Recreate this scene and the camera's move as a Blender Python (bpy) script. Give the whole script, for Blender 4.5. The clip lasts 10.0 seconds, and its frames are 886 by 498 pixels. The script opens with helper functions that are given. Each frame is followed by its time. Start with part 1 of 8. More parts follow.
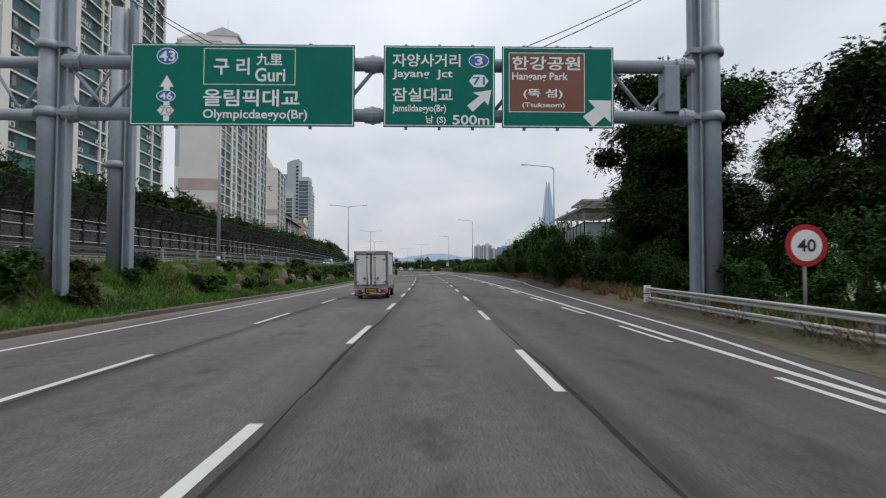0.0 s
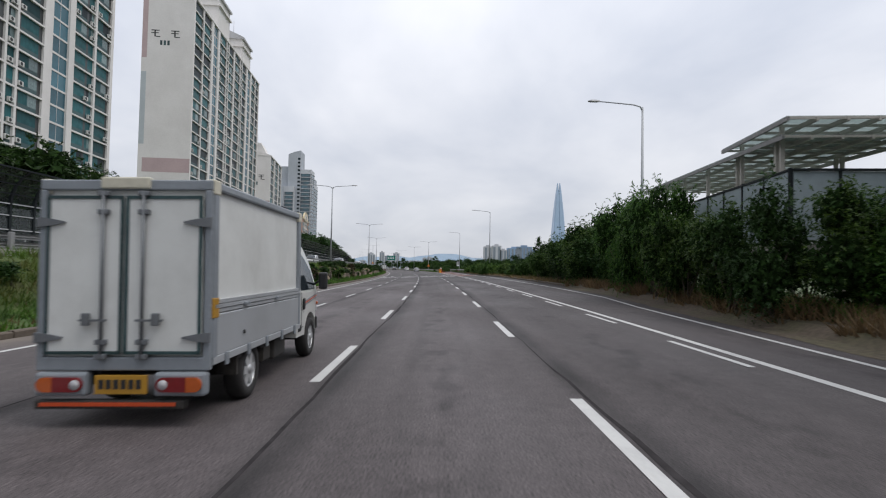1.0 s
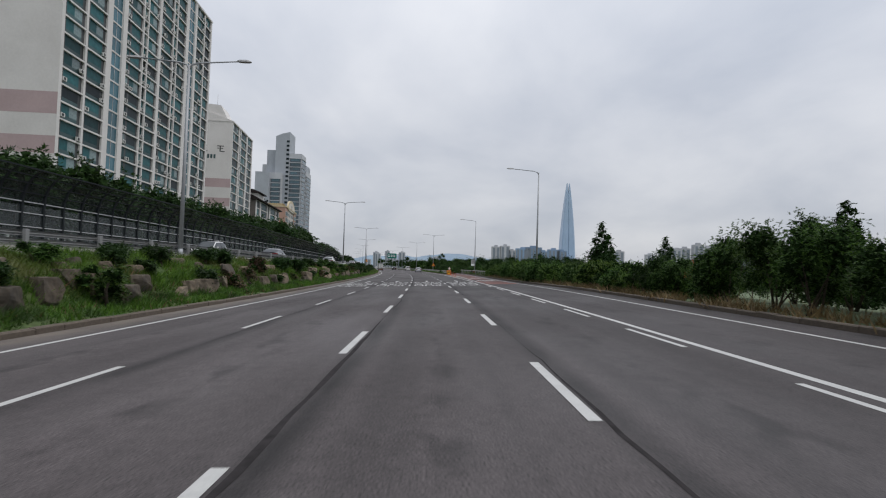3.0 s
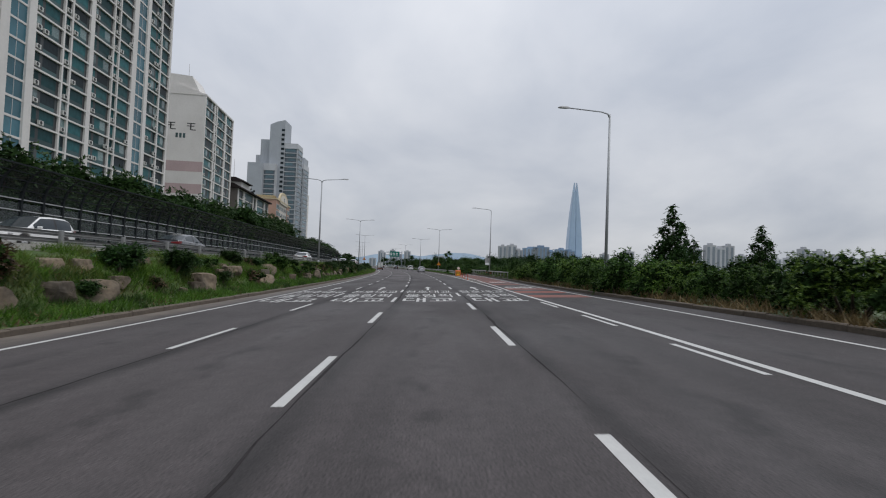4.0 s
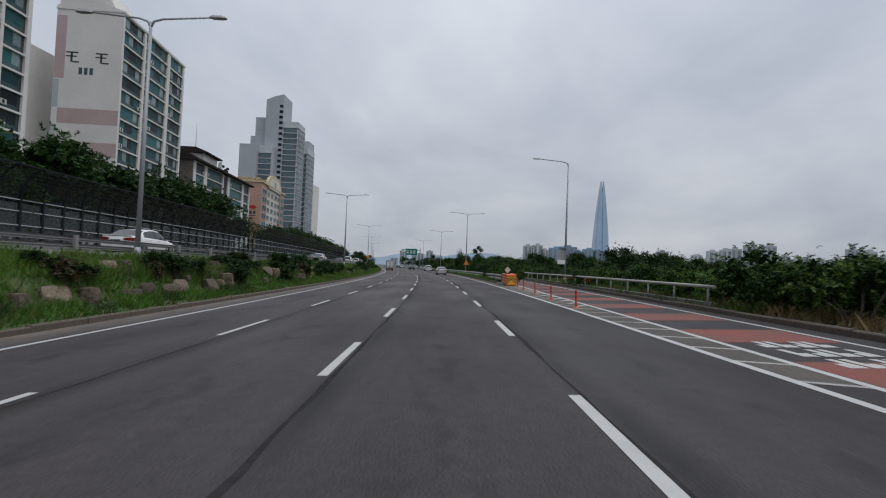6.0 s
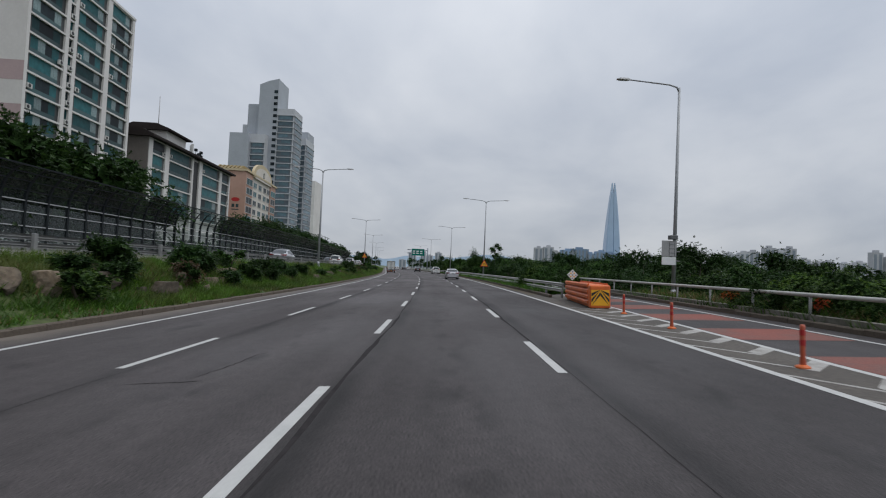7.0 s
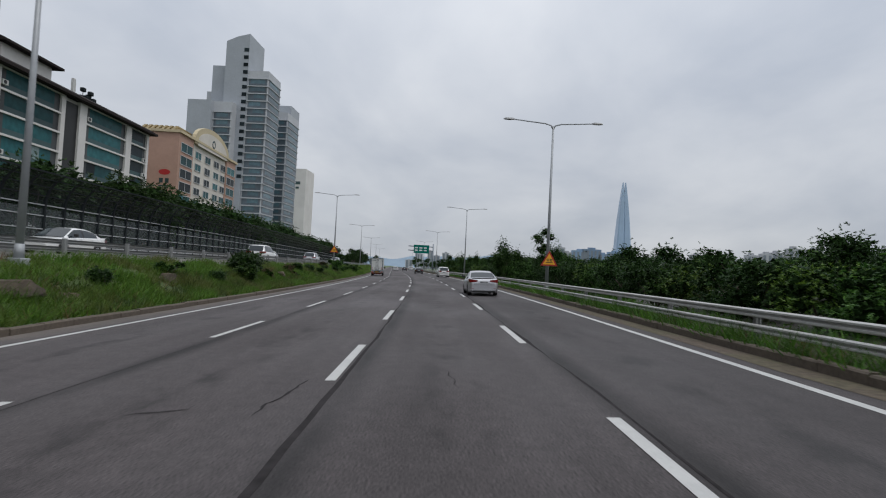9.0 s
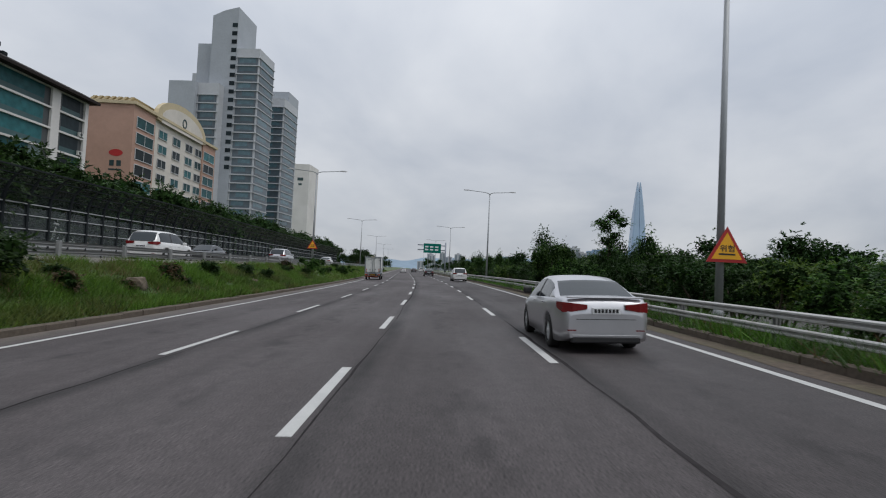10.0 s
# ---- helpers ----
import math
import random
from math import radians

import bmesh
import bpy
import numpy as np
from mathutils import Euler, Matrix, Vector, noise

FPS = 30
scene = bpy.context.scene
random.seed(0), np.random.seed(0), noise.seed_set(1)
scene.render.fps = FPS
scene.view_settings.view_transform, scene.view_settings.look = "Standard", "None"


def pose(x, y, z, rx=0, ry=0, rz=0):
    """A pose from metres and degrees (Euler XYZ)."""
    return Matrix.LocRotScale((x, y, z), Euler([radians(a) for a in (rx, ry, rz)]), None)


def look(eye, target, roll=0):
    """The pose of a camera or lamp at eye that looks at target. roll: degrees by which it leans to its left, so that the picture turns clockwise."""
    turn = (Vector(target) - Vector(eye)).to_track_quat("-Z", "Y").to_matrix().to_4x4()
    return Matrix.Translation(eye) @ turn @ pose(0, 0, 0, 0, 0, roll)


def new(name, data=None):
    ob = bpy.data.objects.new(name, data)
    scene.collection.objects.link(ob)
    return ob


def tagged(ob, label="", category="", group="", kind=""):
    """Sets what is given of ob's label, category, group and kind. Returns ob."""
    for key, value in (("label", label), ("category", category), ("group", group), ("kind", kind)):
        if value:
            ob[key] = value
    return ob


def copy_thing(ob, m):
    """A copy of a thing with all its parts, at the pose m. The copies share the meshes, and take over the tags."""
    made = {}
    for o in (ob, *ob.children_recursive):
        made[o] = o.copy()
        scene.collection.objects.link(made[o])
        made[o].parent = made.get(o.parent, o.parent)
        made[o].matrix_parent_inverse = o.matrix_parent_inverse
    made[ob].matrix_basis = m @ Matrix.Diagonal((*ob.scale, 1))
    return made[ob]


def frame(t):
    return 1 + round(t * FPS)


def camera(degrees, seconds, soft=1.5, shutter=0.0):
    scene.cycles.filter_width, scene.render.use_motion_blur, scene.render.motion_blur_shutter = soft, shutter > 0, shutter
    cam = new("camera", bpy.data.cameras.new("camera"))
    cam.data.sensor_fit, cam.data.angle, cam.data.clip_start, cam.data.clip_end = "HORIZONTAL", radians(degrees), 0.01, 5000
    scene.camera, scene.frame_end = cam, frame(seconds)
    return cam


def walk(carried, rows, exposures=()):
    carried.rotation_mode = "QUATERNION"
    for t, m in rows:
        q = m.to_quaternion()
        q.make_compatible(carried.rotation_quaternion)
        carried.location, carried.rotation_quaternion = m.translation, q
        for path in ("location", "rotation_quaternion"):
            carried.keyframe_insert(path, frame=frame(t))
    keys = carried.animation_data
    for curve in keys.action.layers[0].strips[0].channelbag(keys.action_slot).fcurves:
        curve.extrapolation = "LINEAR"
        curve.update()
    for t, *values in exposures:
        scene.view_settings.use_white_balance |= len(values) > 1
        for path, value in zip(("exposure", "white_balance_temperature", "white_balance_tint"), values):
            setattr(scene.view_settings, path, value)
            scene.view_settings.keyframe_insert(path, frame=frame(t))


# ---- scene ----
cam = camera(79.0, 10.0, soft=1.1, shutter=0.08)
PATH = [  # seconds, x, y, z, pitch, roll, yaw
    (0.0, 0.000, 0.000, 1.535, 2.03, -0.16, -3.65),
    (0.5, 0.491, 10.761, 1.553, 2.05, -0.65, -3.18),
    (1.0, 0.980, 21.544, 1.566, 2.05, -1.06, -2.76),
    (1.5, 1.396, 32.328, 1.576, 2.00, -1.40, -2.35),
    (2.0, 1.744, 42.923, 1.587, 2.01, -1.64, -2.13),
    (3.5, 2.646, 74.526, 1.617, 2.04, -1.98, -1.95),
    (4.0, 2.821, 85.554, 1.618, 1.95, -2.17, -1.48),
    (4.5, 2.934, 96.538, 1.622, 1.92, -2.30, -0.85),
    (5.0, 2.987, 107.147, 1.628, 1.88, -2.30, -0.24),
    (5.5, 2.907, 117.788, 1.629, 1.82, -2.29, 0.34),
    (7.0, 2.010, 150.748, 1.591, 2.04, -2.63, 1.88),
    (7.5, 1.620, 161.345, 1.593, 2.03, -2.65, 2.06),
    (8.0, 1.166, 171.736, 1.598, 1.99, -2.67, 2.08),
    (8.5, 0.610, 181.975, 1.598, 1.92, -2.76, 2.29),
    (9.0, 0.057, 192.211, 1.595, 2.06, -2.86, 2.65),
    (9.5, -0.583, 202.418, 1.580, 2.13, -2.79, 3.23),
    (10.0, -1.329, 212.551, 1.554, 2.17, -2.68, 3.95),
]
walk(cam, [(t, pose(x, y, z, 90 + pitch, roll, yaw)) for t, x, y, z, pitch, roll, yaw in PATH],
     exposures=[(0.0, 0.22, 6450, 10), (0.5, 0.32, 6450, 12), (1.0, 0.30, 6450, 12), (2.0, 0.14, 6450, 12), (3.5, 0.0, 6400, 11), (5.0, -0.17, 6300, 11), (5.5, -0.22, 6250, 11), (6.2, -0.17, 6250, 11), (7.0, -0.13, 6280, 10), (10.0, -0.07, 6350, 10)])

# ---- world, sun, exposure ----
world = bpy.data.worlds.new("overcast_sky")
scene.world = world
world.use_nodes = True
wn, wl = world.node_tree.nodes, world.node_tree.links
wn.clear()


def wnode(kind, **values):
    n = wn.new(kind)
    for k, v in values.items():
        n.inputs[k].default_value = v
    return n


SUN_ELEVATION, SUN_TURN = 58.0, 112.0
sky = wn.new("ShaderNodeTexSky")
sky.sky_type, sky.sun_disc = "NISHITA", False
sky.sun_elevation, sky.sun_rotation = radians(SUN_ELEVATION), radians(SUN_TURN)
sky_out = wnode("ShaderNodeBackground", Strength=0.05)
wl.new(sky.outputs[0], sky_out.inputs[0])
# the cloud deck: a noise spread over a plane high above, brighter towards the zenith
coord = wn.new("ShaderNodeTexCoord")
split = wn.new("ShaderNodeSeparateXYZ")
wl.new(coord.outputs["Generated"], split.inputs[0])
lift = wn.new("ShaderNodeMath"); lift.operation = "ABSOLUTE"
wl.new(split.outputs[2], lift.inputs[0])
lift2 = wn.new("ShaderNodeMath"); lift2.operation = "ADD"; lift2.inputs[1].default_value = 0.30
wl.new(lift.outputs[0], lift2.inputs[0])
plane = wn.new("ShaderNodeVectorMath"); plane.operation = "DIVIDE"
wl.new(coord.outputs["Generated"], plane.inputs[0])
wl.new(lift2.outputs[0], plane.inputs[1])
flat = wn.new("ShaderNodeVectorMath"); flat.operation = "MULTIPLY"
flat.inputs[1].default_value = (1.0, 0.8, 0.0)
wl.new(plane.outputs[0], flat.inputs[0])
clouds = wnode("ShaderNodeTexNoise", Scale=1.5, Detail=6.0, Roughness=0.5, Distortion=0.25)
wl.new(flat.outputs[0], clouds.inputs["Vector"])
ramp = wn.new("ShaderNodeValToRGB")
ramp.color_ramp.elements[0].position, ramp.color_ramp.elements[0].color = 0.28, (0.50, 0.54, 0.61, 1)
ramp.color_ramp.elements[1].position, ramp.color_ramp.elements[1].color = 0.70, (0.80, 0.815, 0.84, 1)
wl.new(clouds.outputs["Fac"], ramp.inputs[0])
grade = wn.new("ShaderNodeMapRange")
for k, v in (("From Min", 0.0), ("From Max", 1.0), ("To Min", 0.80), ("To Max", 1.75)):
    grade.inputs[k].default_value = v
wl.new(lift.outputs[0], grade.inputs[0])
cloud_out = wn.new("ShaderNodeBackground")
wl.new(ramp.outputs[0], cloud_out.inputs[0])
wl.new(grade.outputs[0], cloud_out.inputs[1])
both = wnode("ShaderNodeMixShader", Fac=0.88)
wl.new(sky_out.outputs[0], both.inputs[1])
wl.new(cloud_out.outputs[0], both.inputs[2])
world_out = wn.new("ShaderNodeOutputWorld")
wl.new(both.outputs[0], world_out.inputs[0])

sun = new("sun", bpy.data.lights.new("sun", "SUN"))
sun.data.energy, sun.data.angle, sun.data.color = 1.25, radians(28), (1.0, 0.97, 0.92)
sun.matrix_world = look((0, 0, 60), (60 * math.sin(radians(SUN_TURN)) * -0.5, 60 * math.cos(radians(SUN_TURN)) * -0.5, 0))

# ---- materials ----
MATS = {}


def mat(name, color, rough=0.6, metal=0.0, vary=0.12, grain=18.0, stain=0.7, bump=0.0, random_tint=0.0, stain_color=None, stain_amount=0.25, specular=0.5, coat=0.0, uv=False, island=0.0):
    """A surface with variation at two scales (grain and stains), in object space."""
    m = bpy.data.materials.new(name)
    m.use_nodes = True
    n, l = m.node_tree.nodes, m.node_tree.links
    b = n["Principled BSDF"]
    b.inputs["Roughness"].default_value, b.inputs["Metallic"].default_value = rough, metal
    b.inputs["Specular IOR Level"].default_value, b.inputs["Coat Weight"].default_value = specular, coat
    tc = n.new("ShaderNodeTexCoord")
    src = tc.outputs["UV"] if uv else tc.outputs["Object"]
    fine = n.new("ShaderNodeTexNoise"); fine.inputs["Scale"].default_value, fine.inputs["Detail"].default_value = grain, 4
    wide = n.new("ShaderNodeTexNoise"); wide.inputs["Scale"].default_value, wide.inputs["Detail"].default_value = stain, 6
    wide.inputs["Roughness"].default_value = 0.65
    l.new(src, fine.inputs["Vector"]); l.new(src, wide.inputs["Vector"])
    dark = stain_color or tuple(c * 0.55 for c in color)
    step = n.new("ShaderNodeMapRange")
    for k, v in (("From Min", 0.42), ("From Max", 0.72), ("To Min", 0.0), ("To Max", stain_amount)):
        step.inputs[k].default_value = v
    l.new(wide.outputs["Fac"], step.inputs[0])
    mix = n.new("ShaderNodeMix"); mix.data_type = "RGBA"
    mix.inputs["A"].default_value, mix.inputs["B"].default_value = (*color, 1), (*dark, 1)
    l.new(step.outputs[0], mix.inputs["Factor"])
    value = n.new("ShaderNodeMapRange")
    for k, v in (("From Min", 0.25), ("From Max", 0.75), ("To Min", 1 - vary), ("To Max", 1 + vary)):
        value.inputs[k].default_value = v
    l.new(fine.outputs["Fac"], value.inputs[0])
    hsv = n.new("ShaderNodeHueSaturation")
    l.new(mix.outputs["Result"], hsv.inputs["Color"])
    last = value.outputs[0]
    if random_tint or island:
        info = n.new("ShaderNodeNewGeometry") if island else n.new("ShaderNodeObjectInfo")
        r = n.new("ShaderNodeMapRange")
        a = island or random_tint
        r.inputs["To Min"].default_value, r.inputs["To Max"].default_value = 1 - a, 1 + a
        l.new(info.outputs["Random Per Island" if island else "Random"], r.inputs[0])
        mul = n.new("ShaderNodeMath"); mul.operation = "MULTIPLY"
        l.new(last, mul.inputs[0]); l.new(r.outputs[0], mul.inputs[1])
        last = mul.outputs[0]
    l.new(last, hsv.inputs["Value"])
    l.new(hsv.outputs[0], b.inputs["Base Color"])
    rr = n.new("ShaderNodeMapRange")
    rr.inputs["To Min"].default_value, rr.inputs["To Max"].default_value = max(0.02, rough - 0.08), min(1, rough + 0.1)
    l.new(wide.outputs["Fac"], rr.inputs[0]); l.new(rr.outputs[0], b.inputs["Roughness"])
    if bump:
        bp = n.new("ShaderNodeBump"); bp.inputs["Strength"].default_value, bp.inputs["Distance"].default_value = bump, 0.02
        l.new(fine.outputs["Fac"], bp.inputs["Height"]); l.new(bp.outputs[0], b.inputs["Normal"])
    MATS[name] = m
    return m


def leaf_mat(name, color, light, patch=None):
    m = bpy.data.materials.new(name)
    m.use_nodes = True
    n, l = m.node_tree.nodes, m.node_tree.links
    b = n["Principled BSDF"]
    b.inputs["Roughness"].default_value, b.inputs["Specular IOR Level"].default_value = 0.55, 0.3
    geo = n.new("ShaderNodeNewGeometry")
    info = n.new("ShaderNodeObjectInfo")
    mix = n.new("ShaderNodeMix"); mix.data_type = "RGBA"
    mix.inputs["A"].default_value, mix.inputs["B"].default_value = (*color, 1), (*light, 1)
    pw = n.new("ShaderNodeMath"); pw.operation = "POWER"; pw.inputs[1].default_value = 1.8
    l.new(geo.outputs["Random Per Island"], pw.inputs[0]); l.new(pw.outputs[0], mix.inputs["Factor"])
    hsv = n.new("ShaderNodeHueSaturation")
    r = n.new("ShaderNodeMapRange"); r.inputs["To Min"].default_value, r.inputs["To Max"].default_value = 0.75, 1.25
    h = n.new("ShaderNodeMapRange"); h.inputs["To Min"].default_value, h.inputs["To Max"].default_value = 0.485, 0.51
    l.new(info.outputs["Random"], r.inputs[0]); l.new(r.outputs[0], hsv.inputs["Value"])
    l.new(info.outputs["Random"], h.inputs[0]); l.new(h.outputs[0], hsv.inputs["Hue"])
    l.new(hsv.outputs[0], b.inputs["Base Color"])
    if patch:
        tc = n.new("ShaderNodeTexCoord")
        nz = n.new("ShaderNodeTexNoise"); nz.inputs["Scale"].default_value, nz.inputs["Detail"].default_value = 0.55, 4
        l.new(tc.outputs["Object"], nz.inputs["Vector"])
        st = n.new("ShaderNodeMapRange"); st.inputs["From Min"].default_value, st.inputs["From Max"].default_value = 0.45, 0.62
        l.new(nz.outputs["Fac"], st.inputs[0])
        m2 = n.new("ShaderNodeMix"); m2.data_type = "RGBA"; m2.inputs["B"].default_value = (*patch, 1)
        l.new(mix.outputs["Result"], m2.inputs["A"]); l.new(st.outputs[0], m2.inputs["Factor"])
        l.new(m2.outputs["Result"], hsv.inputs["Color"])
    else:
        l.new(mix.outputs["Result"], hsv.inputs["Color"])
    tr = n.new("ShaderNodeBsdfTranslucent"); l.new(hsv.outputs[0], tr.inputs[0])
    ms = n.new("ShaderNodeMixShader"); ms.inputs[0].default_value = 0.32
    l.new(b.outputs[0], ms.inputs[1]); l.new(tr.outputs[0], ms.inputs[2])
    l.new(ms.outputs[0], n["Material Output"].inputs[0])
    return m


def glass_mat(name, color, clear=0.5, rough=0.08):
    """Panes one sees partly through: clear glass mixed with a tinted glossy film."""
    m = bpy.data.materials.new(name)
    m.use_nodes = True
    n, l = m.node_tree.nodes, m.node_tree.links
    b = n["Principled BSDF"]
    b.inputs["Base Color"].default_value, b.inputs["Roughness"].default_value = (*color, 1), rough
    noise_ = n.new("ShaderNodeTexNoise"); noise_.inputs["Scale"].default_value = 1.3
    mr = n.new("ShaderNodeMapRange"); mr.inputs["To Min"].default_value, mr.inputs["To Max"].default_value = 1 - clear - 0.12, 1 - clear + 0.12
    tc = n.new("ShaderNodeTexCoord"); l.new(tc.outputs["Object"], noise_.inputs["Vector"])
    l.new(noise_.outputs["Fac"], mr.inputs[0])
    t = n.new("ShaderNodeBsdfTransparent"); t.inputs[0].default_value = (0.75, 0.82, 0.8, 1)
    ms = n.new("ShaderNodeMixShader")
    l.new(mr.outputs[0], ms.inputs[0]); l.new(t.outputs[0], ms.inputs[1]); l.new(b.outputs[0], ms.inputs[2])
    l.new(ms.outputs[0], n["Material Output"].inputs[0])
    return m


def asphalt_mat(name, color, dust=(0.16, 0.135, 0.11)):
    """Worn asphalt in road coordinates: u across, v along. Wheel tracks, patches, fine grit, dusty edges."""
    m = bpy.data.materials.new(name)
    m.use_nodes = True
    n, l = m.node_tree.nodes, m.node_tree.links
    b = n["Principled BSDF"]
    b.inputs["Specular IOR Level"].default_value = 0.4
    tc = n.new("ShaderNodeTexCoord")

    def noise_at(scale, detail, stretch):
        mp = n.new("ShaderNodeMapping"); mp.inputs["Scale"].default_value = stretch
        t = n.new("ShaderNodeTexNoise"); t.inputs["Scale"].default_value, t.inputs["Detail"].default_value = scale, detail
        l.new(tc.outputs["UV"], mp.inputs[0]); l.new(mp.outputs[0], t.inputs["Vector"])
        return t.outputs["Fac"]

    def scaled(src, lo, hi, a, c):
        r = n.new("ShaderNodeMapRange")
        for k, v in (("From Min", lo), ("From Max", hi), ("To Min", a), ("To Max", c)):
            r.inputs[k].default_value = v
        l.new(src, r.inputs[0])
        return r.outputs[0]

    def times(a, c):
        k = n.new("ShaderNodeMath"); k.operation = "MULTIPLY"
        l.new(a, k.inputs[0]); l.new(c, k.inputs[1])
        return k.outputs[0]

    grit = noise_at(42, 3, (1, 1, 1))
    streak = noise_at(1.0, 5, (2.2, 0.045, 1))
    blotch = noise_at(0.22, 7, (1.6, 0.5, 1))
    small = noise_at(1.7, 6, (1.0, 0.5, 1))
    tear = noise_at(0.9, 6, (1.0, 0.35, 1))
    mottle = noise_at(5.5, 5, (1.0, 0.8, 1))
    # wheel paths: two darker bands in each 3.5 m lane
    split_ = n.new("ShaderNodeSeparateXYZ"); l.new(tc.outputs["UV"], split_.inputs[0])
    wave = n.new("ShaderNodeMath"); wave.operation = "SINE"
    ph = n.new("ShaderNodeMath"); ph.operation = "MULTIPLY_ADD"
    ph.inputs[1].default_value, ph.inputs[2].default_value = 2 * math.pi / 1.645, 0.6
    l.new(split_.outputs[0], ph.inputs[0]); l.new(ph.outputs[0], wave.inputs[0])
    v = times(scaled(grit, 0.3, 0.7, 0.30, 1.70), scaled(streak, 0.3, 0.7, 0.86, 1.12))
    v = times(v, scaled(blotch, 0.35, 0.7, 1.08, 0.86))
    v = times(v, scaled(small, 0.60, 0.78, 1.0, 0.76))
    v = times(v, scaled(wave.outputs[0], -1, 1, 0.95, 1.05))
    v = times(v, scaled(mottle, 0.35, 0.68, 1.12, 0.86))
    # oily stains along the middle of each lane
    mid = n.new("ShaderNodeMath"); mid.operation = "COSINE"
    ph2 = n.new("ShaderNodeMath"); ph2.operation = "MULTIPLY_ADD"
    ph2.inputs[1].default_value, ph2.inputs[2].default_value = 2 * math.pi / 3.29, -math.pi
    l.new(split_.outputs[0], ph2.inputs[0]); l.new(ph2.outputs[0], mid.inputs[0])
    oil = times(scaled(mid.outputs[0], 0.55, 1.0, 0.0, 1.0), scaled(noise_at(0.8, 7, (2.4, 1.1, 1)), 0.50, 0.66, 0.0, 1.0))
    v = times(v, scaled(oil, 0.0, 1.0, 1.0, 0.48))
    # dark ragged tar bands beside the longitudinal joints
    for joint in (0.28, 3.55, -3.05):
        off = n.new("ShaderNodeMath"); off.operation = "ADD"; off.inputs[1].default_value = -joint
        l.new(split_.outputs[0], off.inputs[0])
        wide_ = n.new("ShaderNodeMath"); wide_.operation = "ABSOLUTE"
        l.new(off.outputs[0], wide_.inputs[0])
        near = scaled(wide_.outputs[0], 0.03, 0.34, 1.0, 0.0)
        band = times(near, scaled(tear, 0.36, 0.62, 0.30, 0.75))
        v = times(v, scaled(band, 0.0, 1.0, 1.0, 0.0))
    # the middle lane is worn darker
    v = times(v, scaled(split_.outputs[0], -0.4, 0.5, 1.07, 0.95))
    # darker from the third lane rightwards, with the view's corner vignetting put in
    v = times(v, scaled(split_.outputs[0], 3.0, 4.6, 1.0, 0.77))
    # the slip lane is paved paler
    v = times(v, scaled(split_.outputs[0], 6.95, 7.25, 1.0, 1.06))
    # the newer, darker course of asphalt further on
    v = times(v, scaled(split_.outputs[1], 55, 112, 1.12, 0.60))
    v = times(v, scaled(split_.outputs[1], 136, 192, 1.0, 1.52))
    hsv = n.new("ShaderNodeHueSaturation"); hsv.inputs["Color"].default_value = (*color, 1)
    l.new(v, hsv.inputs["Value"])
    mix = n.new("ShaderNodeMix"); mix.data_type = "RGBA"; mix.inputs["B"].default_value = (*dust, 1)
    l.new(hsv.outputs[0], mix.inputs["A"])
    left = scaled(split_.outputs[0], -6.5, -7.5, 0.0, 0.85)
    l.new(times(left, scaled(small, 0.3, 0.6, 0.4, 1.0)), mix.inputs["Factor"])
    l.new(mix.outputs["Result"], b.inputs["Base Color"])
    l.new(scaled(blotch, 0.3, 0.7, 0.62, 0.85), b.inputs["Roughness"])
    bp = n.new("ShaderNodeBump"); bp.inputs["Strength"].default_value, bp.inputs["Distance"].default_value = 0.35, 0.01
    l.new(grit, bp.inputs["Height"]); l.new(bp.outputs[0], b.inputs["Normal"])
    return m


ASPHALT = asphalt_mat("asphalt", (0.0655, 0.0560, 0.0570))
ASPHALT_UP = asphalt_mat("asphalt_upper", (0.085, 0.085, 0.085))
SEAM = mat("tar_seam", (0.033, 0.030, 0.031), 0.92, vary=0.4, grain=5, specular=0.08)
PAINT = mat("road_paint", (0.47, 0.47, 0.455), 0.6, vary=0.08, grain=30, stain=1.6, stain_color=(0.32, 0.32, 0.32), stain_amount=0.5, bump=0.15)
RED_SURFACE = mat("red_surfacing", (0.205, 0.058, 0.042), 0.85, vary=0.3, grain=30, stain=0.5, stain_color=(0.11, 0.085, 0.075), stain_amount=0.85, bump=0.3)
EARTH = mat("earth", (0.080, 0.060, 0.043), 0.95, vary=0.35, grain=9, stain=0.5, stain_color=(0.07, 0.075, 0.03), stain_amount=0.7, bump=0.6)
TURF = mat("turf", (0.040, 0.076, 0.014), 0.95, vary=0.4, grain=5, stain=0.35, stain_color=(0.105, 0.08, 0.04), stain_amount=0.6, bump=0.7)
FIELD = mat("ground_cover", (0.075, 0.105, 0.045), 0.95, vary=0.35, grain=0.6, stain=0.03, stain_color=(0.12, 0.12, 0.09), bump=0.4)
KERB = mat("kerb_concrete", (0.092, 0.073, 0.056), 0.85, vary=0.25, grain=12, stain=1.2, stain_color=(0.10, 0.08, 0.06), stain_amount=0.7, bump=0.5)
CONCRETE = mat("concrete", (0.36, 0.345, 0.32), 0.85, vary=0.12, grain=14, stain=0.8, stain_color=(0.17, 0.15, 0.13), stain_amount=0.6, bump=0.3)
BEAM_STEEL = mat("pale_galvanised_beam", (0.42, 0.42, 0.41), 0.5, 0.2, vary=0.12, grain=9, stain=1.5, stain_color=(0.30, 0.27, 0.24), stain_amount=0.5)
GALV = mat("galvanised_steel", (0.235, 0.24, 0.24), 0.55, 0.25, vary=0.1, grain=9, stain=1.5, stain_color=(0.26, 0.24, 0.22), stain_amount=0.5)
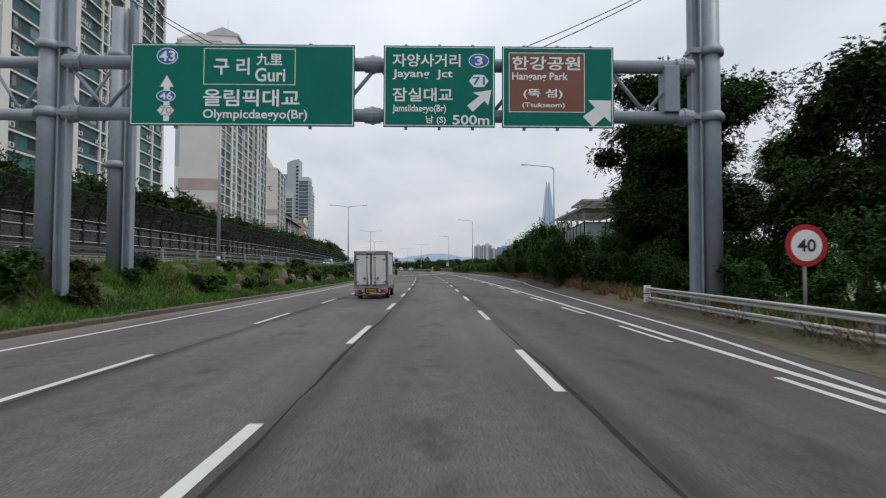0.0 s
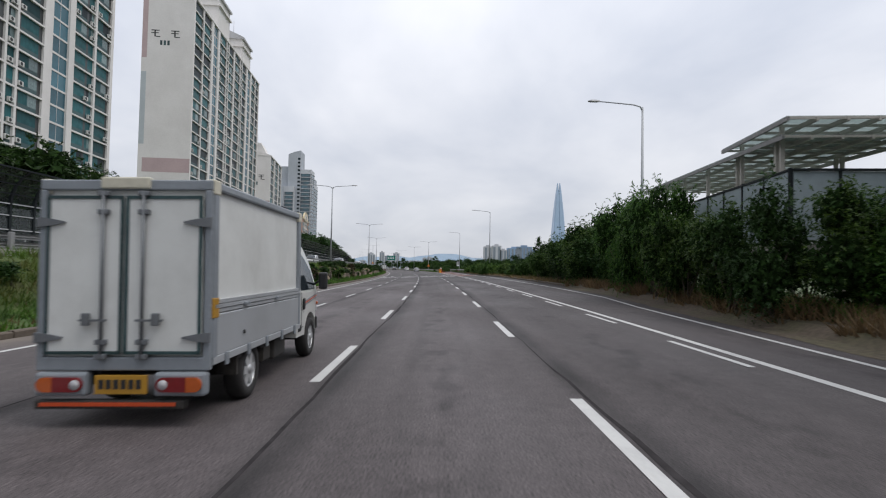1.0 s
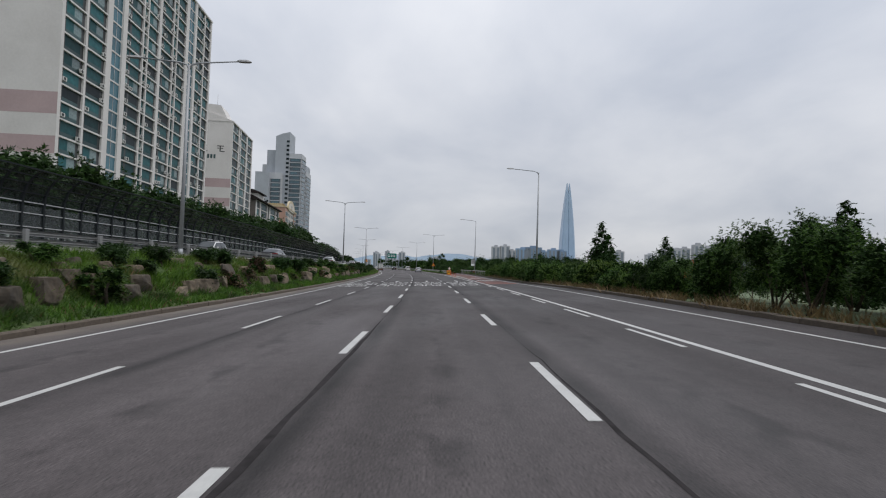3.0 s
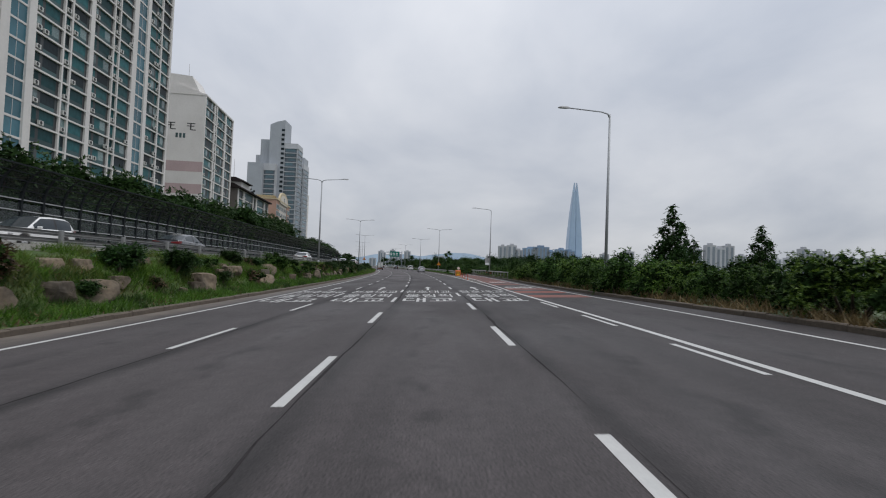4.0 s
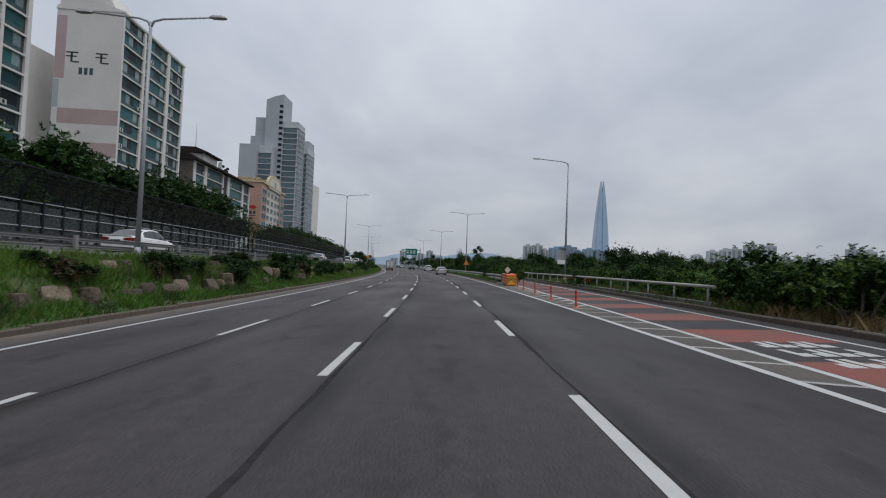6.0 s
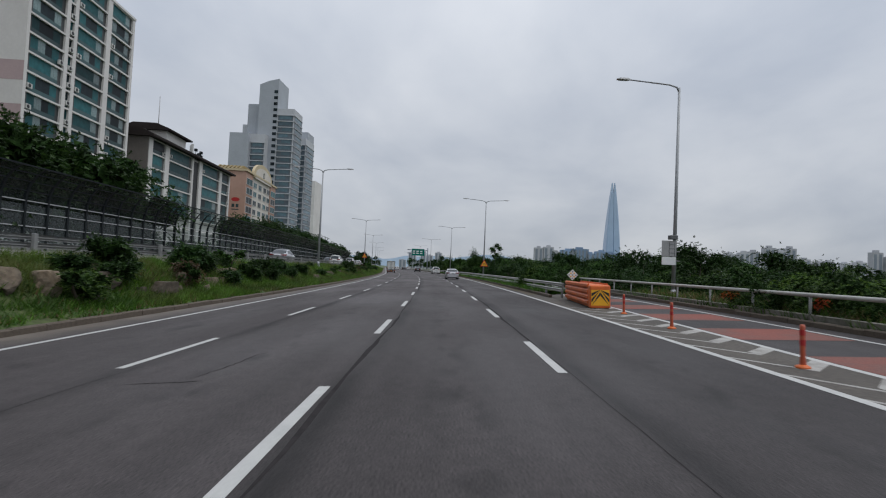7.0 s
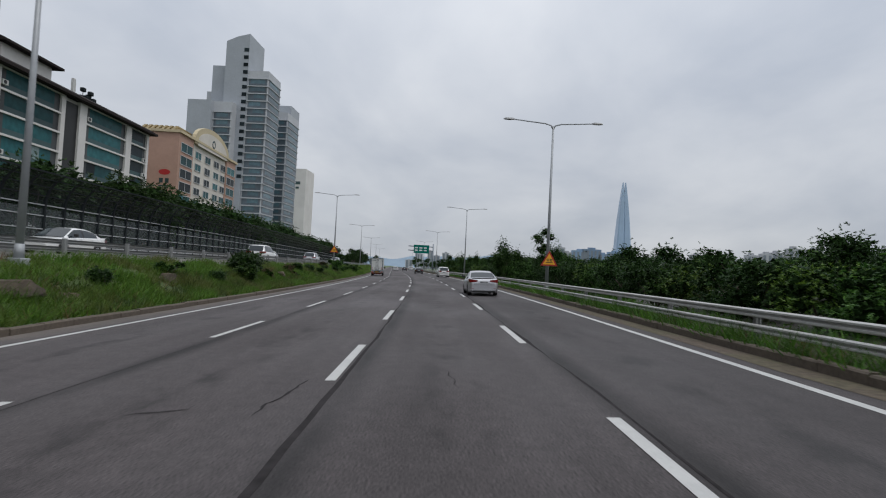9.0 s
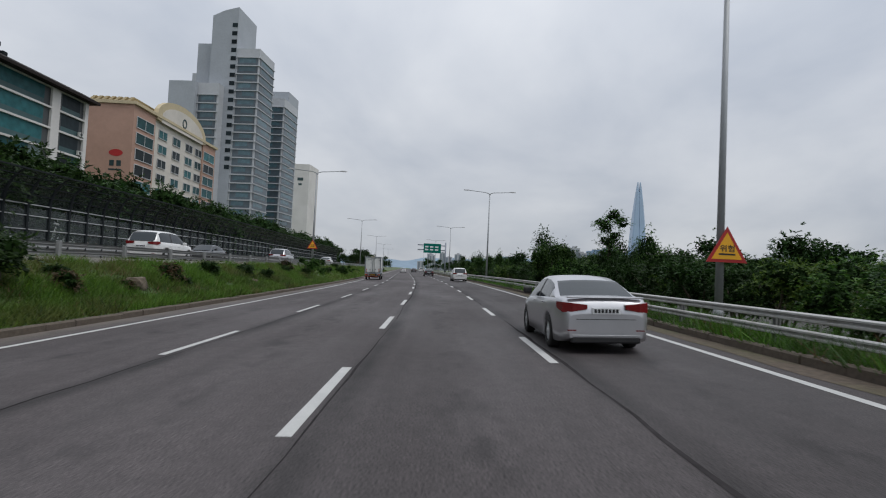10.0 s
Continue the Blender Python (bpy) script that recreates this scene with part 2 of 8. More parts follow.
GREY_PAINT = mat("grey_gantry_paint", (0.235, 0.265, 0.31), 0.45, 0.0, vary=0.07, grain=8, stain=0.8, stain_color=(0.14, 0.15, 0.165), stain_amount=0.5)
POLE = mat("lamp_pole_paint", (0.34, 0.355, 0.37), 0.5, 0.2, vary=0.07, grain=8, stain=1.0)
DARK_STEEL = mat("dark_fence_steel", (0.012, 0.016, 0.018), 0.6, 0.0, vary=0.15, grain=10, specular=0.15)
LIGHT_RAIL = mat("light_fence_rail", (0.42, 0.43, 0.435), 0.5, 0.2, vary=0.15, grain=10)
ROCK = mat("rock", (0.115, 0.088, 0.060), 0.9, vary=0.55, grain=5, stain=1.1, stain_color=(0.05, 0.047, 0.04), stain_amount=0.75, bump=0.8, random_tint=0.6)
BARK = mat("bark", (0.09, 0.07, 0.055), 0.95, vary=0.35, grain=14, stain=2, bump=0.8)
LEAF = leaf_mat("leaf_green", (0.020, 0.058, 0.009), (0.092, 0.182, 0.026))
LEAF_DARK = leaf_mat("leaf_dark", (0.010, 0.030, 0.007), (0.046, 0.100, 0.019))
LEAF_YELLOW = leaf_mat("leaf_yellow_green", (0.038, 0.086, 0.011), (0.13, 0.215, 0.028))
LEAF_ORANGE = leaf_mat("orange_blossom", (0.45, 0.09, 0.02), (0.75, 0.20, 0.04))
GRASS = leaf_mat("grass_blade", (0.036, 0.094, 0.009), (0.11, 0.215, 0.024), (0.030, 0.06, 0.012))
# near-black green for inner leaves: the shade inside a crown put into the colour
LEAF_SHADE = mat("shade_dark_foliage", (0.019, 0.043, 0.010), 0.95, vary=0.7, grain=9, stain=2.5, stain_color=(0.004, 0.009, 0.003), stain_amount=0.8, bump=1.0, specular=0.1)
LEAF_BROWN = leaf_mat("withered_leaf", (0.055, 0.036, 0.022), (0.13, 0.085, 0.045))
GRASS_LUSH = leaf_mat("lush_grass_blade", (0.048, 0.112, 0.012), (0.135, 0.245, 0.028), (0.10, 0.12, 0.03))
DRY_GRASS = leaf_mat("dry_grass_blade", (0.11, 0.075, 0.038), (0.24, 0.16, 0.08))
WHITE_WALL = mat("white_wall_paint", (0.64, 0.62, 0.60), 0.75, vary=0.04, grain=3, stain=0.12, stain_color=(0.44, 0.42, 0.40), stain_amount=0.45)
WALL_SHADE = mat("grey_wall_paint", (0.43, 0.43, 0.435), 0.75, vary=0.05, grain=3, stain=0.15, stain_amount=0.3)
PINK_BAND = mat("dusty_pink_paint", (0.44, 0.335, 0.335), 0.75, vary=0.04, grain=3, stain=0.2, stain_amount=0.3)
BLUE_BAND = mat("pale_blue_paint", (0.40, 0.44, 0.46), 0.75, vary=0.04, grain=3, stain=0.2, stain_amount=0.3)
TEAL_GLASS = mat("teal_glass", (0.021, 0.084, 0.092), 0.32, vary=0.3, grain=1.2, stain=0.4, random_tint=0.6, specular=0.09)
STAIR_GLASS = mat("stair_glass", (0.045, 0.125, 0.16), 0.2, vary=0.2, grain=0.8, stain=0.4, random_tint=0.3, specular=0.3)
DARK_GLASS = mat("dark_glass", (0.014, 0.022, 0.026), 0.3, vary=0.3, grain=1.5, stain=0.4, random_tint=0.5, specular=0.09)
CURTAIN = mat("pale_curtain_glass", (0.13, 0.19, 0.19), 0.2, vary=0.3, grain=4, stain=1.2, random_tint=0.4)
FRAME = mat("window_frame", (0.55, 0.555, 0.56), 0.5, 0.1, vary=0.06)
RAILING = mat("balcony_railing", (0.034, 0.072, 0.075), 0.5, 0.2, vary=0.2, random_tint=0.4)
SIDE_LIGHT = mat("dark_side_light", (0.055, 0.06, 0.062), 0.35, vary=0.2, random_tint=0.35, specular=0.2)
AIRCON = mat("aircon_case", (0.52, 0.52, 0.50), 0.6, vary=0.08, stain=3)
BLACK = mat("black_plastic", (0.018, 0.018, 0.019), 0.55, vary=0.15)
RUBBER = mat("tyre_rubber", (0.022, 0.021, 0.021), 0.85, vary=0.2, grain=30)
SIGN_GREEN = mat("sign_green", (0.002, 0.145, 0.112), 0.6, vary=0.04, grain=3, stain=0.6, stain_amount=0.15, specular=0.15)
SIGN_BROWN = mat("sign_brown", (0.17, 0.062, 0.033), 0.45, vary=0.04, grain=3)
SIGN_BLUE = mat("sign_blue", (0.02, 0.10, 0.38), 0.45, vary=0.04)
SIGN_WHITE = mat("sign_white", (0.74, 0.75, 0.76), 0.5, vary=0.03)
SIGN_RED = mat("sign_red", (0.40, 0.02, 0.02), 0.45, vary=0.05)
SIGN_YELLOW = mat("sign_yellow", (0.85, 0.42, 0.015), 0.45, vary=0.05)
SIGN_BACK = mat("sign_back", (0.38, 0.38, 0.38), 0.5, 0.3, vary=0.1)
ORANGE = mat("orange_plastic", (0.66, 0.135, 0.02), 0.5, vary=0.1, grain=4, stain=1.5, stain_color=(0.35, 0.09, 0.03), stain_amount=0.55)
FENCE_PANE = glass_mat("fence_acrylic", (0.12, 0.14, 0.145), 0.62, 0.3)
FENCE_TOP = glass_mat("fence_acrylic_dark", (0.06, 0.072, 0.074), 0.74, 0.3)
CANOPY_GLASS = glass_mat("canopy_pane", (0.45, 0.46, 0.45), 0.62, 0.3)

# ---- building helpers ----
CURVE = (-0.0119, -0.1907, -2.3549, 5.5728, -1.7772)
BEND_END = 290.0
# how far the road leans: rise of its surface for each metre to the right
BANK = ((-20, -0.0121), (40, 0.0247), (70, 0.0345), (99, 0.0405), (130, 0.0395), (158, 0.0376), (237, 0.0319), (330, 0.02))


def bend(y):
    """x of the lane line along which everything beside the road is laid out."""
    u = min(y, BEND_END) / 100
    x = 0.0
    for c in CURVE:
        x = x * u + c
    if y > BEND_END:
        x += (y - BEND_END) * slope(y)
    return x


def slope(y):
    u = min(y, BEND_END) / 100
    return (((4 * CURVE[0] * u + 3 * CURVE[1]) * u + 2 * CURVE[2]) * u + CURVE[3]) / 100


def lerp_table(table, y):
    if y <= table[0][0]:
        return table[0][1]
    for (a, u), (b, w) in zip(table, table[1:]):
        if y <= b:
            k = (y - a) / (b - a)
            return u + (w - u) * k
    return table[-1][1]


def lean(y, d):
    """Height of the banked road d metres right of the lane line; level again at the upper road."""
    b = lerp_table(BANK, y)
    if d < -7.9:
        return -7.9 * b * max(0.0, 1 - (-7.9 - d) / 3.2)
    return b * min(d, 14.0) * max(0.0, min(1.0, (90 - d) / 50))


def at(y, d, z=0.0):
    return Vector((bend(y) + d, y, z + lean(y, d)))


def on_road(y, d, z=0.0, turn=0.0):
    """A pose beside the road: d metres right of the lane line, upright, facing along it."""
    return pose(bend(y) + d, y, z + lean(y, d), 0, 0, turn - math.degrees(math.atan(slope(y))))


def on_lane(y, d, z=0.0, turn=0.0):
    """The same, but leaning with the road's surface."""
    return pose(bend(y) + d, y, z + lean(y, d), 0, 0, turn - math.degrees(math.atan(slope(y)))) @ pose(0, 0, 0, 0, -math.degrees(math.atan(lerp_table(BANK, y))), 0)


def steps(a, b, s):
    n = max(1, round((b - a) / s))
    return [a + (b - a) * i / n for i in range(n + 1)]


def mesh_ob(name, verts, faces, material, parent=None, label="", smooth=False, uv=None):
    me = bpy.data.meshes.new(name)
    me.from_pydata([tuple(v) for v in verts], [], faces)
    for m in material if isinstance(material, (list, tuple)) else [material]:
        me.materials.append(m)
    if uv is not None:
        layer = me.uv_layers.new(name="road")
        idx = np.empty(len(me.loops), dtype=np.int32)
        me.loops.foreach_get("vertex_index", idx)
        layer.data.foreach_set("uv", np.asarray(uv, dtype=np.float32)[idx].ravel())
    if smooth:
        me.polygons.foreach_set("use_smooth", [True] * len(me.polygons))
    me.update()
    ob = new(name, me)
    if parent is not None:
        ob.parent = parent
    if label:
        ob["label"] = label
    return ob


def part(name, bm, material, parent, label="", smooth=False):
    me = bpy.data.meshes.new(name)
    bm.normal_update()
    bm.to_mesh(me)
    bm.free()
    for m in material if isinstance(material, (list, tuple)) else [material]:
        me.materials.append(m)
    if smooth:
        me.polygons.foreach_set("use_smooth", [True] * len(me.polygons))
    ob = new(name, me)
    if parent is not None:
        ob.parent = parent
    if label:
        ob["label"] = label
    return ob


def share(name, me, parent, m):
    ob = new(name, me)
    ob.parent = parent
    ob.matrix_local = m
    return ob


def empty(name, m, label="", category="", group="", kind=""):
    ob = new(name)
    ob.empty_display_size = 0.3
    ob.matrix_world = m
    return tagged(ob, label, category, group, kind)


def box(bm, lo, hi, slot=0, bevel=0.0):
    lo, hi = [min(a, b) for a, b in zip(lo, hi)], [max(a, b) for a, b in zip(lo, hi)]
    v = [bm.verts.new((x, y, z)) for z in (lo[2], hi[2]) for y in (lo[1], hi[1]) for x in (lo[0], hi[0])]
    fs = [bm.faces.new([v[i] for i in f]) for f in ((0, 2, 3, 1), (4, 5, 7, 6), (0, 1, 5, 4), (2, 6, 7, 3), (0, 4, 6, 2), (1, 3, 7, 5))]
    for f in fs:
        f.material_index = slot
    if bevel:
        es = list({e for f in fs for e in f.edges})
        r = bmesh.ops.bevel(bm, geom=es, offset=bevel, segments=2, profile=0.5, affect="EDGES")
        for f in r["faces"]:
            f.material_index = slot
    return fs


def tube(bm, p0, p1, r0, r1=None, n=10, caps=True, slot=0):
    p0, p1 = Vector(p0), Vector(p1)
    r1 = r0 if r1 is None else r1
    d = (p1 - p0).normalized()
    a = d.orthogonal().normalized()
    b = d.cross(a)
    rings = [[bm.verts.new(p + r * (math.cos(2 * math.pi * i / n) * a + math.sin(2 * math.pi * i / n) * b)) for i in range(n)] for p, r in ((p0, r0), (p1, r1))]
    for i in range(n):
        f = bm.faces.new((rings[0][i], rings[0][(i + 1) % n], rings[1][(i + 1) % n], rings[1][i]))
        f.smooth, f.material_index = True, slot
    if caps:
        for ring, way in ((rings[0], -1), (rings[1], 1)):
            f = bm.faces.new(ring[::way])
            f.material_index = slot


def bent_tube(bm, pts, radii, n=10, slot=0):
    pts = [Vector(p) for p in pts]
    rings = []
    side = None
    for i, p in enumerate(pts):
        d = (pts[min(i + 1, len(pts) - 1)] - pts[max(i - 1, 0)]).normalized()
        if side is None:
            side = d.orthogonal().normalized()
        side = (side - d * side.dot(d)).normalized()
        b = d.cross(side)
        r = radii[i] if isinstance(radii, (list, tuple)) else radii
        rings.append([bm.verts.new(p + r * (math.cos(2 * math.pi * k / n) * side + math.sin(2 * math.pi * k / n) * b)) for k in range(n)])
    for u, w in zip(rings, rings[1:]):
        for k in range(n):
            f = bm.faces.new((u[k], u[(k + 1) % n], w[(k + 1) % n], w[k]))
            f.smooth, f.material_index = True, slot
    bm.faces.new(rings[0][::-1]).material_index = slot
    bm.faces.new(rings[-1]).material_index = slot


def prism(bm, poly, lo, hi, axis="x", slot=0):
    """A polygon in the two other axes, pushed along one axis from lo to hi."""
    def put(a, b, c):
        return {"x": (c, a, b), "y": (a, c, b), "z": (a, b, c)}[axis]
    rings = [[bm.verts.new(put(a, b, c)) for a, b in poly] for c in (lo, hi)]
    n = len(poly)
    fs = [bm.faces.new(rings[0][::-1]), bm.faces.new(rings[1])]
    for i in range(n):
        fs.append(bm.faces.new((rings[0][i], rings[0][(i + 1) % n], rings[1][(i + 1) % n], rings[1][i])))
    for f in fs:
        f.material_index = slot
    bmesh.ops.recalc_face_normals(bm, faces=fs)
    return fs


def lathe(bm, profile, n=24, axis="x", centre=(0, 0, 0), slot=0, smooth=True):
    """Profile of (radius, height along the axis), turned round it."""
    rings = []
    for r, h in profile:
        ring = []
        for i in range(n):
            a = 2 * math.pi * i / n
            c, s = r * math.cos(a), r * math.sin(a)
            p = {"x": (h, c, s), "y": (c, h, s), "z": (c, s, h)}[axis]
            ring.append(bm.verts.new(Vector(p) + Vector(centre)))
        rings.append(ring)
    fs = []
    for u, w in zip(rings, rings[1:]):
        for i in range(n):
            fs.append(bm.faces.new((u[i], u[(i + 1) % n], w[(i + 1) % n], w[i])))
    for f in fs:
        f.smooth, f.material_index = smooth, slot
    return fs


def ribbon(name, y0, y1, profile, material, parent=None, label="", step=3.0, closed=False, smooth=False, uv=False):
    """A cross-section of (d, z), or a function of y that gives it, drawn along the road."""
    ys = steps(y0, y1, step)
    rows = [profile(y) if callable(profile) else profile for y in ys]
    n = len(rows[0])
    verts = [at(y, d, z) for y, row in zip(ys, rows) for d, z in row]
    uvs = [(d, y) for y, row in zip(ys, rows) for d, z in row] if uv else None
    faces = []
    for i in range(len(ys) - 1):
        for k in range(n if closed else n - 1):
            a, b = i * n + k, i * n + (k + 1) % n
            faces.append((a, b, b + n, a + n))
    if closed:
        faces += [tuple(range(n))[::-1], tuple(range((len(ys) - 1) * n, len(ys) * n))]
    return mesh_ob(name, verts, faces, material, parent, label, smooth, uvs)


def letters(name, body, size, material, parent, m, width=None, height=None, label="", depth=0.0, bold=0.0):
    """Words in the built-in font as a flat mesh, centred, fitted to a width and a height."""
    c = bpy.data.curves.new(name, "FONT")
    c.body, c.size, c.align_x, c.align_y = body, size, "CENTER", "CENTER"
    c.extrude, c.resolution_u, c.offset = depth, 3, bold
    ob = bpy.data.objects.new(name, c)
    scene.collection.objects.link(ob)
    bpy.context.view_layer.update()
    me = bpy.data.meshes.new_from_object(ob.evaluated_get(bpy.context.evaluated_depsgraph_get()))
    bpy.data.objects.remove(ob)
    co = np.empty(len(me.vertices) * 3)
    me.vertices.foreach_get("co", co)
    co = co.reshape(-1, 3)
    lo, hi = co.min(0), co.max(0)
    co[:, :2] -= (lo[:2] + hi[:2]) / 2
    if width:
        co[:, 0] *= width / (hi[0] - lo[0])
    if height:
        co[:, 1] *= height / (hi[1] - lo[1])
    me.vertices.foreach_set("co", co.ravel())
    me.materials.clear()
    me.materials.append(material)
    me.update()
    out = new(name, me)
    out.parent = parent
    out.matrix_local = m
    if label:
        out["label"] = label
    return out


# ---- the plan beside the road: d as a function of y ----
OUTER = ((-40, 6.95), (6, 7.15), (11, 7.75), (22, 8.15), (31, 8.55), (41, 9.15), (48, 9.95), (58, 10.2), (90, 10.15), (110, 10.05), (124, 9.85), (134, 9.9), (150, 10.4), (162, 10.8), (170, 11.1), (188, 11.4), (215, 13.4), (250, 19.5), (300, 31.0))
LEFT_KERB = ((-60, -7.75), (100, -7.8), (165, -7.68), (200, -7.4), (700, -7.35))
UPPER_Z = ((-60, 1.75), (98, 1.78), (134, 1.59), (166, 1.43), (190, 1.38), (227, 1.25), (700, 1.22))
EDGE_SLIP = ((-60, 6.9), (80, 6.88), (105, 6.84), (121, 6.80))
EDGE_MAIN = ((120, 6.50), (160, 6.48))
GORE = ((108, 6.84), (121, 6.88), (130, 7.12), (145, 7.58), (160, 7.95), (170, 8.35), (183, 9.0), (190, 9.45), (215, 11.0), (250, 16.5), (300, 27.5))
RAIL_D, FENCE_D, EDGE_LEFT, EDGE_RIGHT, KERB_MAIN = -11.65, -22.3, -6.41, 6.48, 7.45


def outer(y):
    return lerp_table(OUTER, y)


def kerb_d(y):
    return lerp_table(LEFT_KERB, y)


def upper_z(y):
    return lerp_table(UPPER_Z, y)


def margin(y):
    """Asphalt beyond the outer line."""
    return lerp_table(((100, 1.35), (116, 0.75)), y)


def right_edge(y):
    """Where the carriageway ends on its right side."""
    return outer(y) + margin(y) if y < 183 else KERB_MAIN


def ground_height(d, y):
    k = kerb_d(y)
    if d < k:
        top = upper_z(y)
        if d < RAIL_D + 0.4:
            return top - 0.06
        w, full = k - d, k - (RAIL_D + 0.4)
        # a low shelf, the boulder step, then the slope up to the upper road
        step = 0.52 * max(0.0, min(1.0, (188 - y) / 30))
        z = 0.10 + 0.14 * min(w, 1.35) + step * max(0.0, min(1.0, (w - 1.35) / 0.5))
        if w > 1.35:
            z += (top - 0.06 - 0.289 - step) * ((w - 1.35) / (full - 1.35)) ** 0.9
        return z + 0.12 * min(1.0, w * 0.7) * noise.noise((d * 0.8, y * 0.35, 0))
    e = right_edge(y)
    if d < e:
        return -0.10
    if y < 183:
        far = 0.02 + 0.05 * noise.noise((d * 0.7, y * 0.4, 3))
        drop = max(0.0, min(1.0, (d - e - 7) / 14)) * (1 + 2.2 * max(0.0, min(1.0, (y - 95) / 50)))
        return far - drop
    base = 0.06 - max(0.0, min(1.0, (d - e - 1.5) / 12)) * 3.2
    # the slip road runs down between its own edges
    lo, hi = lerp_table(GORE, y), outer(y) + margin(y)
    if y < 300 and lo - 0.6 < d < hi + 0.3:
        base = min(base, slip_z(y) - 0.06)
    return base


def slip_z(y):
    return 0.0 if y < 185 else -0.00018 * (y - 185) ** 2


def build_ground():
    ds = [-3500, -1500, -600, -250, -120, -60, -35, -24, FENCE_D, -18, -14, RAIL_D, -11.3, -10.6, -9.8, -9.0, -8.6, -8.3, -8.1, -7.8, -7.4, -6.9, -6.0, -4, 0, 4, 7.5, 8.7, 8.8, 9.3, 10, 11, 12, 13, 14, 15, 15.6, 16.5, 18, 20, 24, 30, 40, 60, 120, 250, 600, 1500, 3500]
    ys = [-400, -150] + steps(-60, 330, 2.5) + [345, 370, 400, 440, 500, 580, 700, 900, 1300, 2000, 3000, 4500]
    verts, faces = [], []
    for y in ys:
        k, e = kerb_d(y), right_edge(y)
        k, e = k - 0.11, e + 0.11
        row = sorted(ds + [k - 0.02, k + 0.02, e - 0.02, e + 0.02])
        for d in row:
            z = -0.12 if k < d < e else ground_height(d, y)
            # the sown bank lies over the ground
            if RAIL_D + 0.3 < d < k and y < 420:
                z -= 0.3
            verts.append((bend(y) + d, y, z + lean(y, d)))
    n = len(ds) + 4
    for i in range(len(ys) - 1):
        for j in range(n - 1):
            a = i * n + j
            faces.append((a, a + 1, a + 1 + n, a + n))
    mesh_ob("ground", verts, faces, FIELD, smooth=True)
    tagged(bpy.data.objects["ground"], "wide grassy ground sloping between roads and river park", "ground", kind="structure")


build_ground()


def build_road():
    ys = steps(-60, 320, 2.0) + steps(328, 900, 8)
    cols = 12
    verts, faces, uvs = [], [], []
    for y in ys:
        a, b = kerb_d(y) + 0.0, right_edge(y)
        for i in range(cols + 1):
            d = a + (b - a) * i / cols
            verts.append(at(y, d, 0)); uvs.append((d, y))
    for i in range(len(ys) - 1):
        for j in range(cols):
            k = i * (cols + 1) + j
            faces.append((k, k + 1, k + cols + 2, k + cols + 1))
    road = mesh_ob("road", verts, faces, ASPHALT, uv=uvs)
    tagged(road, "grey worn asphalt expressway with wheel tracks", "road", kind="structure")
    # slip road past the nose
    slip = ribbon("slip_road", 183, 300, lambda y: [(lerp_table(GORE, y) - 0.4, slip_z(y) + 0.004), (outer(y) + margin(y), slip_z(y) + 0.004)], ASPHALT, uv=True, step=2.5)
    tagged(slip, "grey asphalt slip road dropping away to the river park", "road", kind="structure")
    up = ribbon("upper_road", -60, 700, lambda y: [(FENCE_D + 0.3, upper_z(y)), (RAIL_D - 0.1, upper_z(y))], ASPHALT_UP, uv=True, step=4)
    tagged(up, "grey asphalt upper road behind a guardrail", "road", kind="structure")


build_road()

# ---- lane markings ----
def line(name, y0, y1, d, width, z=0.005, label="white painted line"):
    f = d if callable(d) else (lambda y: d)
    ob = ribbon(name, y0, y1, lambda y: [(f(y) - width / 2, z), (f(y) + width / 2, z)], PAINT, step=3)
    return tagged(ob, label, "road marking", kind="structure")


line("edge_line_left", -60, 700, EDGE_LEFT, 0.15, label="white solid edge line beside a kerb")
line("edge_line_right", 120.6, 700, lambda y: lerp_table(EDGE_MAIN, y), 0.16, label="white solid line beside the outer lane")
line("edge_line_slip", -60, 121, lambda y: lerp_table(EDGE_SLIP, y), 0.16, label="white solid line between lane and slip lane")
line("edge_line_outer", -60, 215, outer, 0.13, label="white solid edge line of the slip lane")
line("gore_line", 121, 184, lambda y: lerp_table(GORE, y), 0.15, label="white painted gore line")


def dash_mesh(width, length):
    me = bpy.data.meshes.new("dash")
    me.from_pydata([(-width / 2, -length / 2, 0), (width / 2, -length / 2, 0), (width / 2, length / 2, 0), (-width / 2, length / 2, 0)], [], [(0, 1, 2, 3)])
    me.materials.append(PAINT)
    return me


DASH, LONG, THIN = dash_mesh(0.148, 3.38), dash_mesh(0.13, 3.5), dash_mesh(0.12, 3.1)
PERIOD = 8.955
NUDGE = {5: 0.8, 14: 0.45, 22: 0.4, 24: 0.3}  # dashes of the second line that stand out of step
for name, d, phase, me in (("lane_line_1", -3.29, -2.495, LONG), ("lane_line_2", 0.0, 2.05, DASH), ("lane_line_3", 3.29, 6.56, DASH)):
    holder = empty(name, pose(0, 0, 0), "white dashed lane line painted on asphalt", "road marking", kind="structure")
    for k in range(-7, 63):
        y = phase + k * PERIOD + 1.69 + (NUDGE.get(k, 0.0) if d == 0 else 0.0)
        share("dash", me, holder, on_lane(y, d, 0.006))
holder = empty("lane_line_4", pose(0, 0, 0), "white dashed line beside a solid line", "road marking", kind="structure")
for k in range(-6, 16):
    y = 12.15 + k * 6.35
    if y < 114:
        share("dash", THIN, holder, on_lane(y, 6.51, 0.006))


